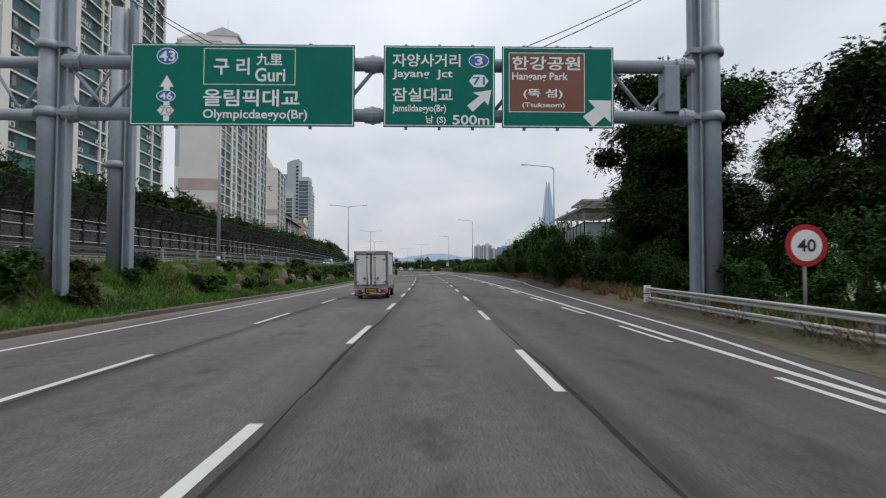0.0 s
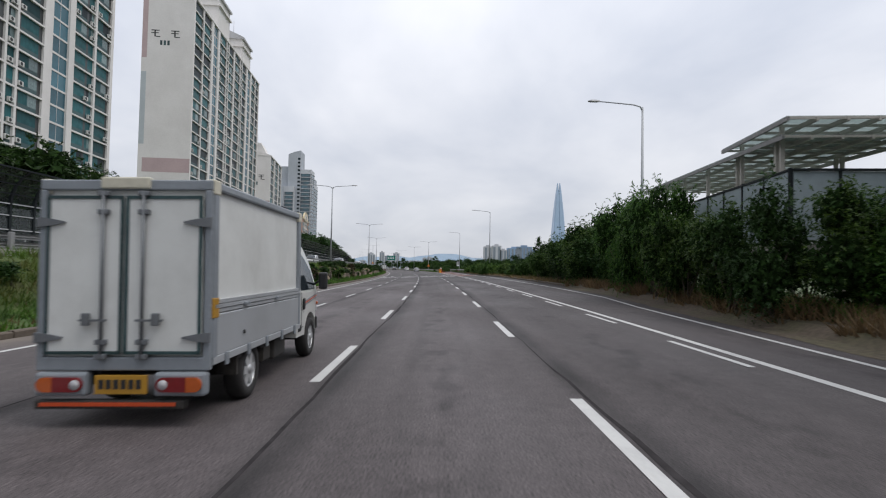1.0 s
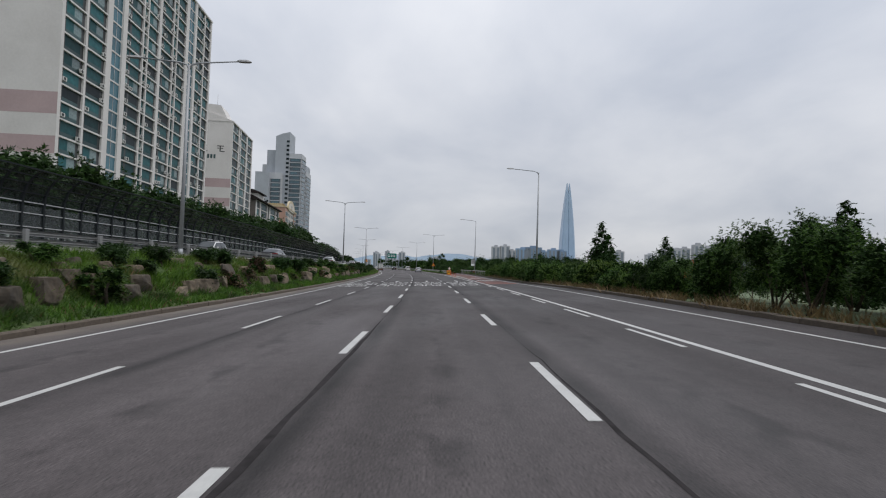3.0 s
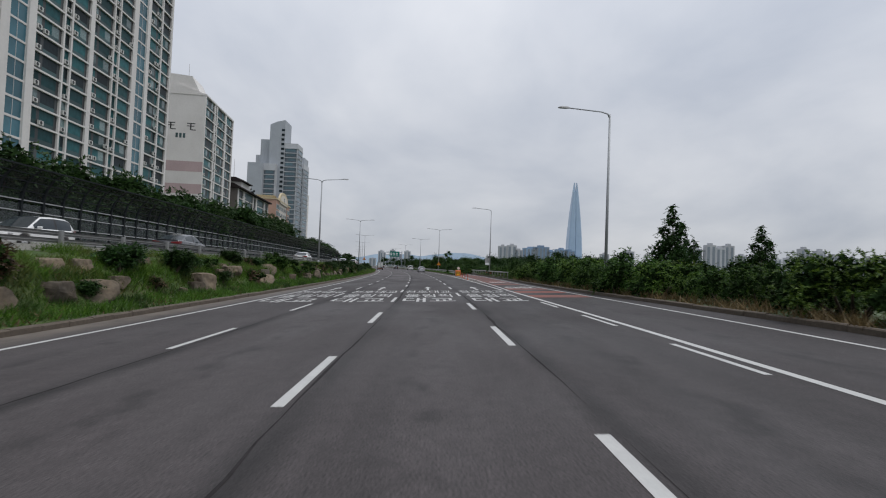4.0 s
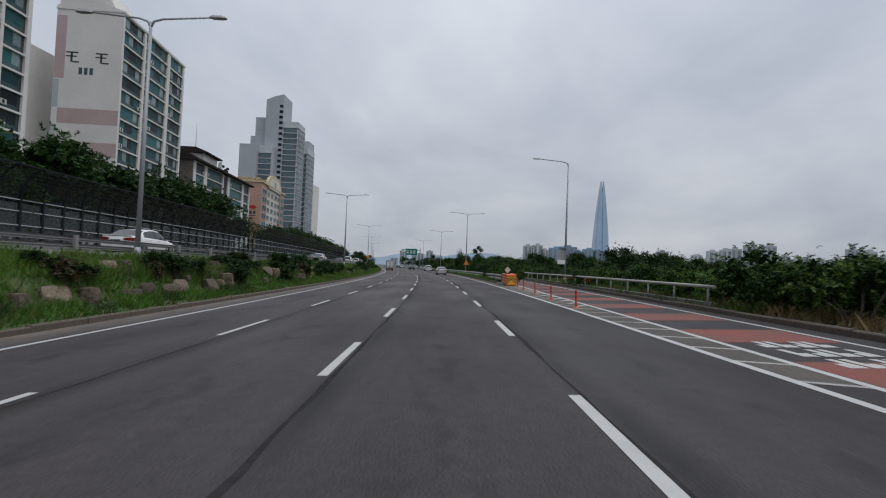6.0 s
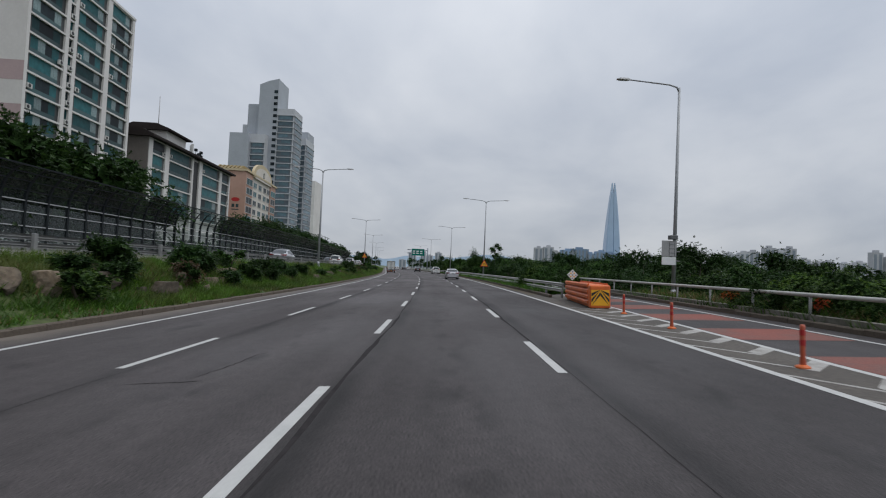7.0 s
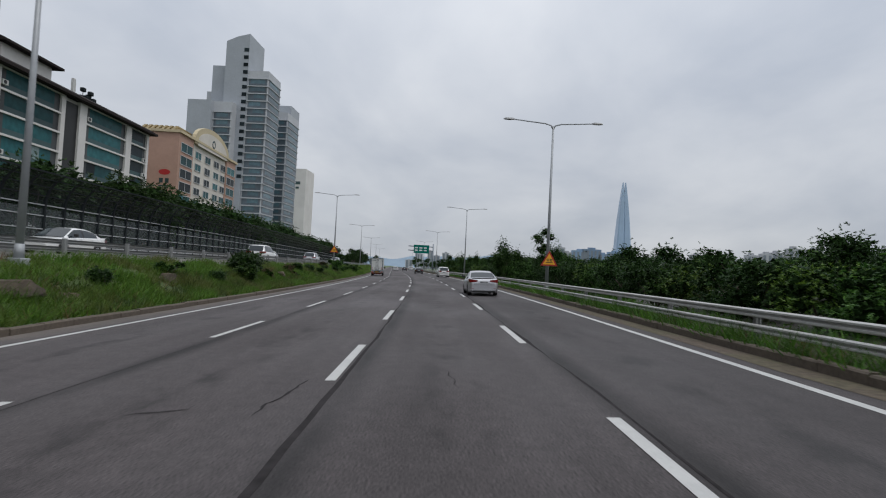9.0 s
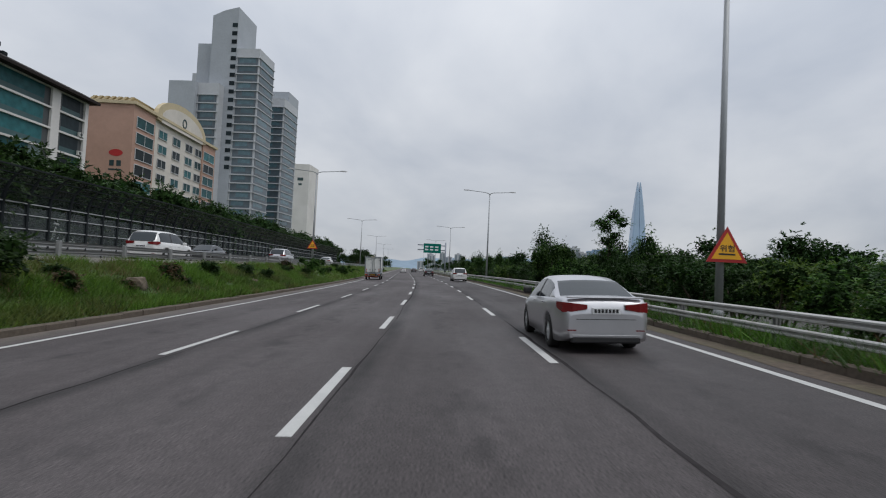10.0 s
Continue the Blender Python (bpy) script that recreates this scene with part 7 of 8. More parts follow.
def blades(name, count, y0, y1, d_of, height, seed, material, label, thin=1.0):
    g = np.random.default_rng(seed)
    ys = y0 + (y1 - y0) * g.random(count)
    u = g.random(count)
    verts = np.zeros((count, 3, 3))
    clump = np.array([noise.noise((yy * 0.5, uu * 5, seed)) for yy, uu in zip(ys, u)])
    keep = clump > (0.02 if name == "dry_grass" else -0.35)
    ang = g.random(count) * 6.283
    tilt = g.normal(size=(count, 2)) * 0.55
    h = height * (0.45 + 0.8 * g.random(count)) * (0.75 + 0.6 * (clump + 0.3))
    w = (0.018 + 0.02 * g.random(count)) * thin
    rows = []
    for i in range(count):
        if not keep[i]:
            continue
        d = d_of(ys[i], u[i])
        x, y, z = bend(ys[i]) + d, ys[i], ground_height(d, ys[i]) + lean(ys[i], d) + (0.2 if d > 8 and ys[i] < 60 else 0.0)
        c, s = math.cos(ang[i]) * w[i], math.sin(ang[i]) * w[i]
        rows += [(x - c, y - s, z), (x + c, y + s, z), (x + tilt[i][0] * h[i], y + tilt[i][1] * h[i], z + h[i])]
    n = len(rows) // 3
    ob = mesh_ob(name, rows, [(3 * i, 3 * i + 1, 3 * i + 2) for i in range(n)], material)
    return tagged(ob, label, "grass", kind="stuff")


bank_d = lambda y, u: kerb_d(y) - 0.2 + u * (RAIL_D + 0.4 - kerb_d(y))
blades("grass", 80000, 10, 168, lambda y, u: bank_d(y, u * 0.5), 0.30, 5, GRASS, "long dark green grass at the foot of the bank", 0.65)
blades("grass", 100000, 10, 168, lambda y, u: bank_d(y, 0.36 + 0.64 * u), 0.30, 15, GRASS_LUSH, "long bright green grass growing on the bank", 0.65)
blades("grass", 130000, 168, 260, bank_d, 0.30, 14, GRASS_LUSH, "long bright green grass growing on the bank", 0.55)
blades("grass", 30000, 168, 260, lambda y, u: bank_d(y, u * 0.6), 0.36, 16, GRASS, "tufts of dark green grass on the bank", 0.55)
blades("dry_grass", 9000, 168, 260, bank_d, 0.3, 17, DRY_GRASS, "dry yellow stalks in the grass bank", 0.5)
blades("grass", 30000, 260, 400, bank_d, 0.36, 6, GRASS_LUSH, "long green grass growing on the bank")
blades("dry_grass", 9000, 30, 180, lambda y, u: bank_d(y, u * 0.7), 0.2, 7, DRY_GRASS, "dry yellow grass among the boulders")
blades("dry_grass", 6000, -5, 22, lambda y, u: outer(y) + 1.25 + 3.0 * u ** 1.4, 0.34, 18, DRY_GRASS, "sparse dry grass under the guardrail")
blades("dry_grass", 20000, 22, 62, lambda y, u: outer(y) + 1.25 + 3.0 * u ** 1.4, 0.46, 8, DRY_GRASS, "dry straw-coloured grass on the verge")
blades("grass", 16000, -5, 66, lambda y, u: outer(y) + 2.0 + 3.5 * u, 0.45, 9, GRASS, "green grass on the verge under trees")
blades("dry_grass", 16000, 66, 182, lambda y, u: outer(y) + 1.35 + 1.8 * u, 0.4, 10, DRY_GRASS, "dry grass between kerb and hedge")
blades("dry_grass", 6000, 146, 200, lambda y, u: outer(y) + 1.25 + 2.2 * u, 0.42, 12, DRY_GRASS, "tall dry weeds along the pipe railing")
blades("grass", 14000, 146, 200, lambda y, u: outer(y) + 0.85 + 2.6 * u, 0.45, 13, GRASS, "green weeds along the pipe railing")
blades("grass", 60000, 184, 300, lambda y, u: 7.5 + 2.9 * u ** 1.3, 0.42, 11, GRASS, "grass and weeds under the guardrail", 0.55)
blades("dry_grass", 9000, 186, 260, lambda y, u: 7.5 + 2.6 * u, 0.34, 19, DRY_GRASS, "dry stalks among the weeds under the guardrail", 0.5)

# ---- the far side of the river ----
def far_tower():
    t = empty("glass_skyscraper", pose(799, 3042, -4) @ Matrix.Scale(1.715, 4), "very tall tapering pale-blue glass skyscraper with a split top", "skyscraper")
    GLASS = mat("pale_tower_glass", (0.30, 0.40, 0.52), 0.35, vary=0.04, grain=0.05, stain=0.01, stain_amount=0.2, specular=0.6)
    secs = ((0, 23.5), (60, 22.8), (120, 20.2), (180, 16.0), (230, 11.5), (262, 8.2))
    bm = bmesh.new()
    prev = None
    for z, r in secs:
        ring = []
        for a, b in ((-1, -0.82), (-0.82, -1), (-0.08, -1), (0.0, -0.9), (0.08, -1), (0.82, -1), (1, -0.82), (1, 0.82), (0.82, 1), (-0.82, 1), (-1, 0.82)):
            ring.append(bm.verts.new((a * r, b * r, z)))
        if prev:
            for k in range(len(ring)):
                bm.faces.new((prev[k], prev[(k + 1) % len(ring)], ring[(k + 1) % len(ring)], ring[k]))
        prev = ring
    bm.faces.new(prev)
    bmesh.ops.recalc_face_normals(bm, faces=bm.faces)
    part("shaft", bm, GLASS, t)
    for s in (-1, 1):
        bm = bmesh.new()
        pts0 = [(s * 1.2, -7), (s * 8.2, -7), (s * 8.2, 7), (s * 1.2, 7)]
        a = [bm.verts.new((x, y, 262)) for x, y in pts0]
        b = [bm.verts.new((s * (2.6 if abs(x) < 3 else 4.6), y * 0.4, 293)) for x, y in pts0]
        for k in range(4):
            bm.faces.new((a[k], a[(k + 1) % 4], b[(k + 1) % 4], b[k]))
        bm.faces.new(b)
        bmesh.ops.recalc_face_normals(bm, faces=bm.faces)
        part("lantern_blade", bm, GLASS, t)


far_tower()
# skyline colours with distance haze mixed in: pale bluish walls, pale windows
FAR_WALL = mat("hazed_apartment_wall", (0.43, 0.44, 0.47), 0.8, vary=0.1, grain=0.15, stain=0.03, stain_amount=0.3, random_tint=0.12)
FAR_BLUE = mat("hazed_glass_block", (0.20, 0.29, 0.42), 0.5, vary=0.08, grain=0.1, stain=0.03, random_tint=0.15)
FAR_DARK = mat("hazed_window_rows", (0.20, 0.23, 0.27), 0.5, vary=0.1, grain=0.1)


def far_block(x, y, w, d, h, material, label, storeys=18):
    b = empty("far_building", pose(x, y, -4), label, "apartment building", group="far skyline")
    bm = bmesh.new()
    box(bm, (-w / 2, -d / 2, 0), (w / 2, d / 2, h))
    box(bm, (-w * 0.18, -d * 0.3, h), (w * 0.2, d * 0.3, h + h * 0.06))
    part("wall", bm, material, b)
    n = max(2, int(w / 9))
    for k in range(n):
        bm = bmesh.new()
        x0 = -w / 2 + w * (k + 0.22) / n
        box(bm, (x0, -d / 2 - 0.3, h * 0.05), (x0 + w / n * 0.5, -d / 2 - 0.05, h * 0.95))
        part("window_column", bm, FAR_DARK, b)


rng = random.Random(77)
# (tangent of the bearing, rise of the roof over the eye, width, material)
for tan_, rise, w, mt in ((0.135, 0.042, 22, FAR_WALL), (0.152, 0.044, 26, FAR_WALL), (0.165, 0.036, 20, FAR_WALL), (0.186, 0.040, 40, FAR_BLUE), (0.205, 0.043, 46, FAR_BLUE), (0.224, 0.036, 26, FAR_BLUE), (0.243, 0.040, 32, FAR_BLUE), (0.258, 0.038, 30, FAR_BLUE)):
    far_block(tan_ * 1500, 1560, w, 20, rise * 1480 + 8, mt, "office block across the river with haze blue in its colour")
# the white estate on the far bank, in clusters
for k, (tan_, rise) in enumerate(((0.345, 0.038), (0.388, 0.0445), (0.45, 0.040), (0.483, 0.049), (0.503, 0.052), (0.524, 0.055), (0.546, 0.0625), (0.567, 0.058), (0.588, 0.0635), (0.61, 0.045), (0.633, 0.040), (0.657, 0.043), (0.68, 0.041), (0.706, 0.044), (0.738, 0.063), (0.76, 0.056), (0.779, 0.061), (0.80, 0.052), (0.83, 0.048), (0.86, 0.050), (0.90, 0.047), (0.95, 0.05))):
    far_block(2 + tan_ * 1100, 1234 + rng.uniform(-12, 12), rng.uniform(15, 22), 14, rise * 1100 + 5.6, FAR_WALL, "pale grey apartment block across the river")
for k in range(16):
    far_block(-190 + k * 17 + rng.uniform(-4, 4), 1900 + rng.uniform(0, 120), rng.uniform(12, 24), 14, rng.uniform(26, 58), FAR_WALL, "far pale grey apartment block with haze in its colour", 12)


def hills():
    # the air has no haze here; its blue is put into the hills' colour
    HILL = mat("haze_blue_hill_woods", (0.20, 0.27, 0.34), 0.95, vary=0.1, grain=0.02, stain=0.004, stain_amount=0.2)
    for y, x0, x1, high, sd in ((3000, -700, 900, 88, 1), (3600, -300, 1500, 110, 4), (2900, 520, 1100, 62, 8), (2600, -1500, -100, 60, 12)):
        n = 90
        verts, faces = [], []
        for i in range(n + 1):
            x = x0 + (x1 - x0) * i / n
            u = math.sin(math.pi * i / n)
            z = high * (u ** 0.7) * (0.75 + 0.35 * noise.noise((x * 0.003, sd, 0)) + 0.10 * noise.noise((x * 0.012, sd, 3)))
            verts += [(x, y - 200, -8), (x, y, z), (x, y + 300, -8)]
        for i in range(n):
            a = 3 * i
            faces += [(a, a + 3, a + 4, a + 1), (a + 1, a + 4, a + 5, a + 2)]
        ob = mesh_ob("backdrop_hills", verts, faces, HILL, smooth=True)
        tagged(ob, "distant wooded hills with bluish haze in their colour", "hills", kind="structure")


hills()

# ---- vehicles ----
def paint(name, color, rough=0.28, metal=0.0, coat=0.6):
    return mat(name, color, rough, metal, vary=0.03, grain=3, stain=1.1, stain_color=tuple(c * 0.7 for c in color), stain_amount=0.3, coat=coat)


TRUCK_WHITE = paint("truck_white", (0.62, 0.63, 0.60))
BOX_WHITE = mat("box_panel_white", (0.64, 0.65, 0.63), 0.42, vary=0.03, grain=2, stain=0.9, stain_color=(0.36, 0.36, 0.34), stain_amount=0.45)
BOX_GREY = mat("box_frame_grey", (0.25, 0.275, 0.30), 0.45, 0.2, vary=0.06, stain=1.5, stain_amount=0.4)
ALU = mat("aluminium_side", (0.44, 0.46, 0.48), 0.42, 0.35, vary=0.05, grain=4, stain=1.0, stain_color=(0.28, 0.28, 0.28), stain_amount=0.45)
CREAM_PLASTIC = mat("cream_plastic", (0.55, 0.52, 0.42), 0.5, vary=0.05, stain=2)
CHASSIS = mat("chassis_black", (0.02, 0.019, 0.018), 0.8, vary=0.3, stain=3, stain_color=(0.06, 0.05, 0.04), stain_amount=0.6)
CAR_GLASS = mat("car_glass", (0.018, 0.026, 0.032), 0.06, vary=0.1, grain=1, specular=0.45)
LENS_RED = mat("red_lens", (0.17, 0.008, 0.010), 0.15, vary=0.1, grain=20, specular=0.8)
LENS_ORANGE = mat("orange_lens", (0.42, 0.085, 0.012), 0.15, vary=0.1, grain=20, specular=0.8)
LENS_WHITE = mat("clear_lens", (0.42, 0.42, 0.43), 0.12, vary=0.1, grain=20, specular=0.8)
PLATE_YELLOW = mat("yellow_plate", (0.40, 0.21, 0.02), 0.5, vary=0.05)
RIM = mat("alloy_rim", (0.50, 0.51, 0.52), 0.35, 0.3, vary=0.06, stain=6, stain_amount=0.4)
REFLECT = mat("red_orange_strip", (0.50, 0.065, 0.015), 0.4, vary=0.08)


HARDWARE = mat("dull_door_hardware", (0.15, 0.16, 0.17), 0.5, 0.3, vary=0.12, stain=4)


def wheel(thing, x, y, r, w, side):
    """A wheel at (x, y) on the ground; side +1 where its face looks to +x."""
    bm = bmesh.new()
    h = w / 2
    lathe(bm, [(r * 0.62, -h), (r * 0.9, -h), (r * 0.985, -h * 0.75), (r, -h * 0.4), (r, h * 0.4), (r * 0.985, h * 0.75), (r * 0.9, h), (r * 0.62, h), (r * 0.6, h * 0.5), (r * 0.6, -h)], 30, "x")
    tyre = part("wheel", bm, RUBBER, thing)
    tyre.matrix_local = pose(x, y, r)
    bm = bmesh.new()
    s = side
    lathe(bm, [(r * 0.64, s * h * 0.96), (r * 0.60, s * h * 0.80), (r * 0.57, s * h * 0.35), (0.0001, s * h * 0.25)], 30, "x")
    for k in range(6):
        a = 2 * math.pi * k / 6
        d, t = Vector((0, math.cos(a), math.sin(a))), Vector((0, -math.sin(a), math.cos(a)))
        for u0, u1, w0, w1 in ((0.08, 0.60, 0.15, 0.12),):
            q = [d * r * u0 + t * r * w0, d * r * u1 + t * r * w1, d * r * u1 - t * r * w1, d * r * u0 - t * r * w0]
            top = [bm.verts.new(p + Vector((s * h * (0.9 if i in (0, 3) else 0.82), 0, 0))) for i, p in enumerate(q)]
            low = [bm.verts.new(p + Vector((s * h * 0.4, 0, 0))) for p in q]
            bm.faces.new(top)
            for i in range(4):
                bm.faces.new((top[i], low[i], low[(i + 1) % 4], top[(i + 1) % 4]))
    lathe(bm, [(r * 0.17, s * h * 0.7), (r * 0.16, s * h * 1.0), (0.0001, s * h * 1.05)], 16, "x")
    bmesh.ops.recalc_face_normals(bm, faces=bm.faces)
    rim = part("rim", bm, RIM, tyre)
    return tyre


def box_truck(m, label, cab_paint, wide, long_, z_floor, z_top, dirty=False):
    """A light truck with a box body. y runs forward from the rear of the box."""
    t = empty("box_truck", m, label, "truck")
    w = wide / 2
    box_l = long_ - 1.85
    rear_axle, front_axle, r = 1.2, long_ - 0.88, 0.335
    # body
    bm = bmesh.new(); box(bm, (-w + 0.03, 0.04, z_floor), (w - 0.03, box_l, z_top - 0.03)); body = part("box_body", bm, BOX_WHITE, t)
    z_mid = z_floor + 0.50
    for s in (-1, 1):
        bm = bmesh.new(); box(bm, (s * (w - 0.03), 0.12, z_floor + 0.02), (s * (w + 0.01), box_l - 0.1, z_mid - 0.06), bevel=0.012); part("side_board", bm, ALU, t)
        bm = bmesh.new()
        for k in range(3):
            box(bm, (s * (w - 0.03), 0.05, z_mid - 0.05 + k * 0.045), (s * (w + 0.012 + 0.008 * (k % 2)), box_l - 0.02, z_mid - 0.012 + k * 0.045))
        part("side_moulding", bm, ALU, t)
        bm = bmesh.new(); box(bm, (s * (w - 0.03), 0.05, z_floor - 0.06), (s * (w + 0.015), box_l, z_floor + 0.02), bevel=0.008); part("side_rail", bm, ALU, t)
        bm = bmesh.new(); box(bm, (s * (w - 0.06), 0.04, z_top - 0.09), (s * (w + 0.012), box_l + 0.01, z_top), bevel=0.02); part("roof_rail", bm, BOX_GREY, t)
        for y in (0.02, box_l - 0.1):
            bm = bmesh.new(); box(bm, (s * (w - 0.07), y, z_floor), (s * (w + 0.014), y + 0.12, z_top - 0.08), bevel=0.015); part("corner_post", bm, BOX_GREY, t)
            bm = bmesh.new(); box(bm, (s * (w - 0.08), y - 0.01, z_top - 0.14), (s * (w + 0.02), y + 0.14, z_top + 0.012), bevel=0.015); part("corner_cap", bm, CREAM_PLASTIC, t)
        bm = bmesh.new(); box(bm, (s * (w - 0.02), 0.015, z_mid - 0.1), (s * (w + 0.02), 0.15, z_mid + 0.1), bevel=0.01); part("corner_bracket", bm, PLATE_YELLOW, t)
        for k in range(5):
            y = 0.35 + (box_l - 0.7) * k / 4
            bm = bmesh.new(); box(bm, (s * (w + 0.012), y - 0.04, z_floor - 0.1), (s * (w + 0.035), y + 0.04, z_floor + 0.03), bevel=0.006); part("tie_hook", bm, BOX_GREY, t)
        for y in (0.9, box_l * 0.62):
            bm = bmesh.new(); box(bm, (s * (w + 0.01), y - 0.07, z_mid - 0.02), (s * (w + 0.045), y + 0.07, z_mid + 0.015), bevel=0.005); part("side_handle", bm, BOX_GREY, t)
        bm = bmesh.new(); lathe(bm, [(0.0001, 0), (0.022, 0), (0.022, 0.02), (0.0001, 0.02)], 10, "x", (s * (w + 0.008), 0.85, z_floor + 0.18)); part("side_marker", bm, BLACK, t)
    # rear: frame, doors, rods
    bm = bmesh.new()
    for a, b in (((-w, z_top - 0.10), (w, z_top - 0.0)), ((-w, z_floor - 0.10), (w, z_floor + 0.03)), ((-w, z_floor), (-w + 0.07, z_top - 0.1)), ((w - 0.07, z_floor), (w, z_top - 0.1))):
        box(bm, (a[0], -0.02, a[1]), (b[0], 0.05, b[1]), bevel=0.012)
    part("rear_frame", bm, BOX_GREY, t)
    bm = bmesh.new(); box(bm, (-0.24, -0.045, z_top - 0.09), (0.24, 0.03, z_top + 0.025), bevel=0.015); part("rear_hood", bm, CREAM_PLASTIC, t)
    for s in (-1, 1):
        bm = bmesh.new(); box(bm, (s * 0.012, -0.03, z_floor + 0.06), (s * (w - 0.085), 0.03, z_top - 0.16), bevel=0.012); door = part("rear_door", bm, BOX_WHITE, t)
        bm = bmesh.new()
        x0, x1, z0, z1 = 0.012, w - 0.085, z_floor + 0.06, z_top - 0.16
        for a, b in (((x0, z0), (x0 + 0.03, z1)), ((x1 - 0.03, z0), (x1, z1)), ((x0, z1 - 0.03), (x1, z1)), ((x0, z0), (x1, z0 + 0.03))):
            box(bm, (s * a[0], -0.04, a[1]), (s * b[0], -0.028, b[1]))
        part("door_seal", bm, RAILING, door)
        bm = bmesh.new(); tube(bm, (s * 0.195, -0.06, z_floor + 0.02), (s * 0.195, -0.06, z_top - 0.12), 0.017, n=10); part("lock_rod", bm, HARDWARE, door)
        for z in (z_floor + 0.04, z_floor + 0.18, z_top - 0.32, z_top - 0.14):
            bm = bmesh.new(); box(bm, (s * 0.14, -0.075, z - 0.025), (s * 0.25, -0.03, z + 0.025), bevel=0.008); part("rod_keeper", bm, HARDWARE, door)
        bm = bmesh.new(); box(bm, (s * 0.14, -0.085, z_floor + 0.38), (s * 0.40, -0.06, z_floor + 0.40)); box(bm, (s * 0.30, -0.1, z_floor + 0.34), (s * 0.37, -0.05, z_floor + 0.46), bevel=0.01); part("door_handle", bm, HARDWARE, door)
        for z in (z_floor + 0.22, z_top - 0.42):
            bm = bmesh.new()
            prism(bm, [(s * (w + 0.005), z - 0.05), (s * (w + 0.005), z + 0.05), (s * (w - 0.13), z + 0.035), (s * (w - 0.26), z + 0.008), (s * (w - 0.26), z - 0.008), (s * (w - 0.13), z - 0.035)], -0.055, -0.025, "y")
            part("hinge", bm, HARDWARE, door)
        # lamps
        bm = bmesh.new(); box(bm, (s * (w - 0.52), -0.06, z_floor - 0.34), (s * (w - 0.02), 0.06, z_floor - 0.11), bevel=0.03); lamp = part("tail_lamp", bm, BOX_GREY, t)
        zc, rad = z_floor - 0.225, 0.07
        arc = lambda xc, a, b: [(s * (xc + rad * math.cos(a + (b - a) * k / 8)), zc + rad * math.sin(a + (b - a) * k / 8)) for k in range(9)]
        bm = bmesh.new(); prism(bm, [(s * (w - 0.2), zc + rad), (s * (w - 0.2), zc - rad)] + arc(w - 0.12, -math.pi / 2, math.pi / 2), -0.085, -0.055, "y"); part("indicator_lens", bm, LENS_ORANGE, lamp)
        bm = bmesh.new(); prism(bm, [(s * (w - 0.203), zc - rad), (s * (w - 0.203), zc + rad)] + arc(w - 0.42, math.pi / 2, 1.5 * math.pi), -0.085, -0.055, "y"); part("brake_lens", bm, LENS_RED, lamp)
        bm = bmesh.new(); lathe(bm, [(0.0001, -0.094), (0.045, -0.092), (0.05, -0.08)], 14, "y", (s * (w - 0.42), 0, zc)); part("reverse_lens", bm, LENS_WHITE, lamp)
    bm = bmesh.new(); box(bm, (-0.25, -0.05, z_floor - 0.32), (0.25, -0.02, z_floor - 0.14), bevel=0.005); plate = part("number_plate", bm, PLATE_YELLOW, t)
    for k in range(6):
        bm = bmesh.new(); x = -0.21 + k * 0.072
        box(bm, (x, -0.056, z_floor - 0.27), (x + 0.048, -0.051, z_floor - 0.18)); part("bar", bm, BLACK, plate)
    bm = bmesh.new(); box(bm, (-w + 0.02, -0.06, z_floor - 0.46), (w - 0.22, 0.04, z_floor - 0.38), bevel=0.01); bar = part("rear_bumper", bm, CHASSIS, t)
    bm = bmesh.new(); box(bm, (-w + 0.08, -0.07, z_floor - 0.43), (w - 0.30, -0.058, z_floor - 0.395)); part("reflector_strip", bm, REFLECT, bar)
    # underbody
    bm = bmesh.new()
    for s in (-1, 1):
        box(bm, (s * 0.28, 0.1, z_floor - 0.26), (s * 0.40, long_ - 0.5, z_floor - 0.07))
    box(bm, (-0.3, 0.4, z_floor - 0.22), (0.3, box_l, z_floor - 0.1))
    tube(bm, (-0.6, rear_axle, r), (0.6, rear_axle, r), 0.07); tube(bm, (-0.6, front_axle, r), (0.6, front_axle, r), 0.06)
    part("chassis", bm, CHASSIS, t)
    bm = bmesh.new(); box(bm, (0.38, 2.2, z_floor - 0.36), (w - 0.06, 2.75, z_floor - 0.1), bevel=0.03); part("fuel_tank", bm, CHASSIS, t)
    bm = bmesh.new(); box(bm, (0.42, 1.72, z_floor - 0.32), (w - 0.06, 2.05, z_floor - 0.12), bevel=0.02); part("battery_box", bm, CHASSIS, t)
    for s in (-1, 1):
        bm = bmesh.new()
        pts = [(rear_axle + 0.47 * math.cos(a), r + 0.02 + 0.45 * math.sin(a)) for a in [math.pi * k / 8 for k in range(9)]]
        for (a, b), (c, d) in zip(pts, pts[1:]):
            box(bm, (s * (w - 0.24), min(a, c), min(b, d)), (s * (w - 0.02), max(a, c) + 0.01, max(b, d) + 0.02))
        part("mudguard", bm, CHASSIS, t)
        wheel(t, s * (w - 0.13), rear_axle, r, 0.20, s)
        wheel(t, s * (w - 0.15), front_axle, r, 0.20, s)
    # cab: a side outline with a wheel arch, narrowing upwards
    c0, c1 = box_l + 0.06, long_
    arch = [(front_axle + 0.41 * math.cos(a), r + 0.02 + 0.41 * math.sin(a)) for a in [math.pi * (0.04 + 0.92 * k / 12) for k in range(13)]]
    belt, roof = 1.13, 1.93
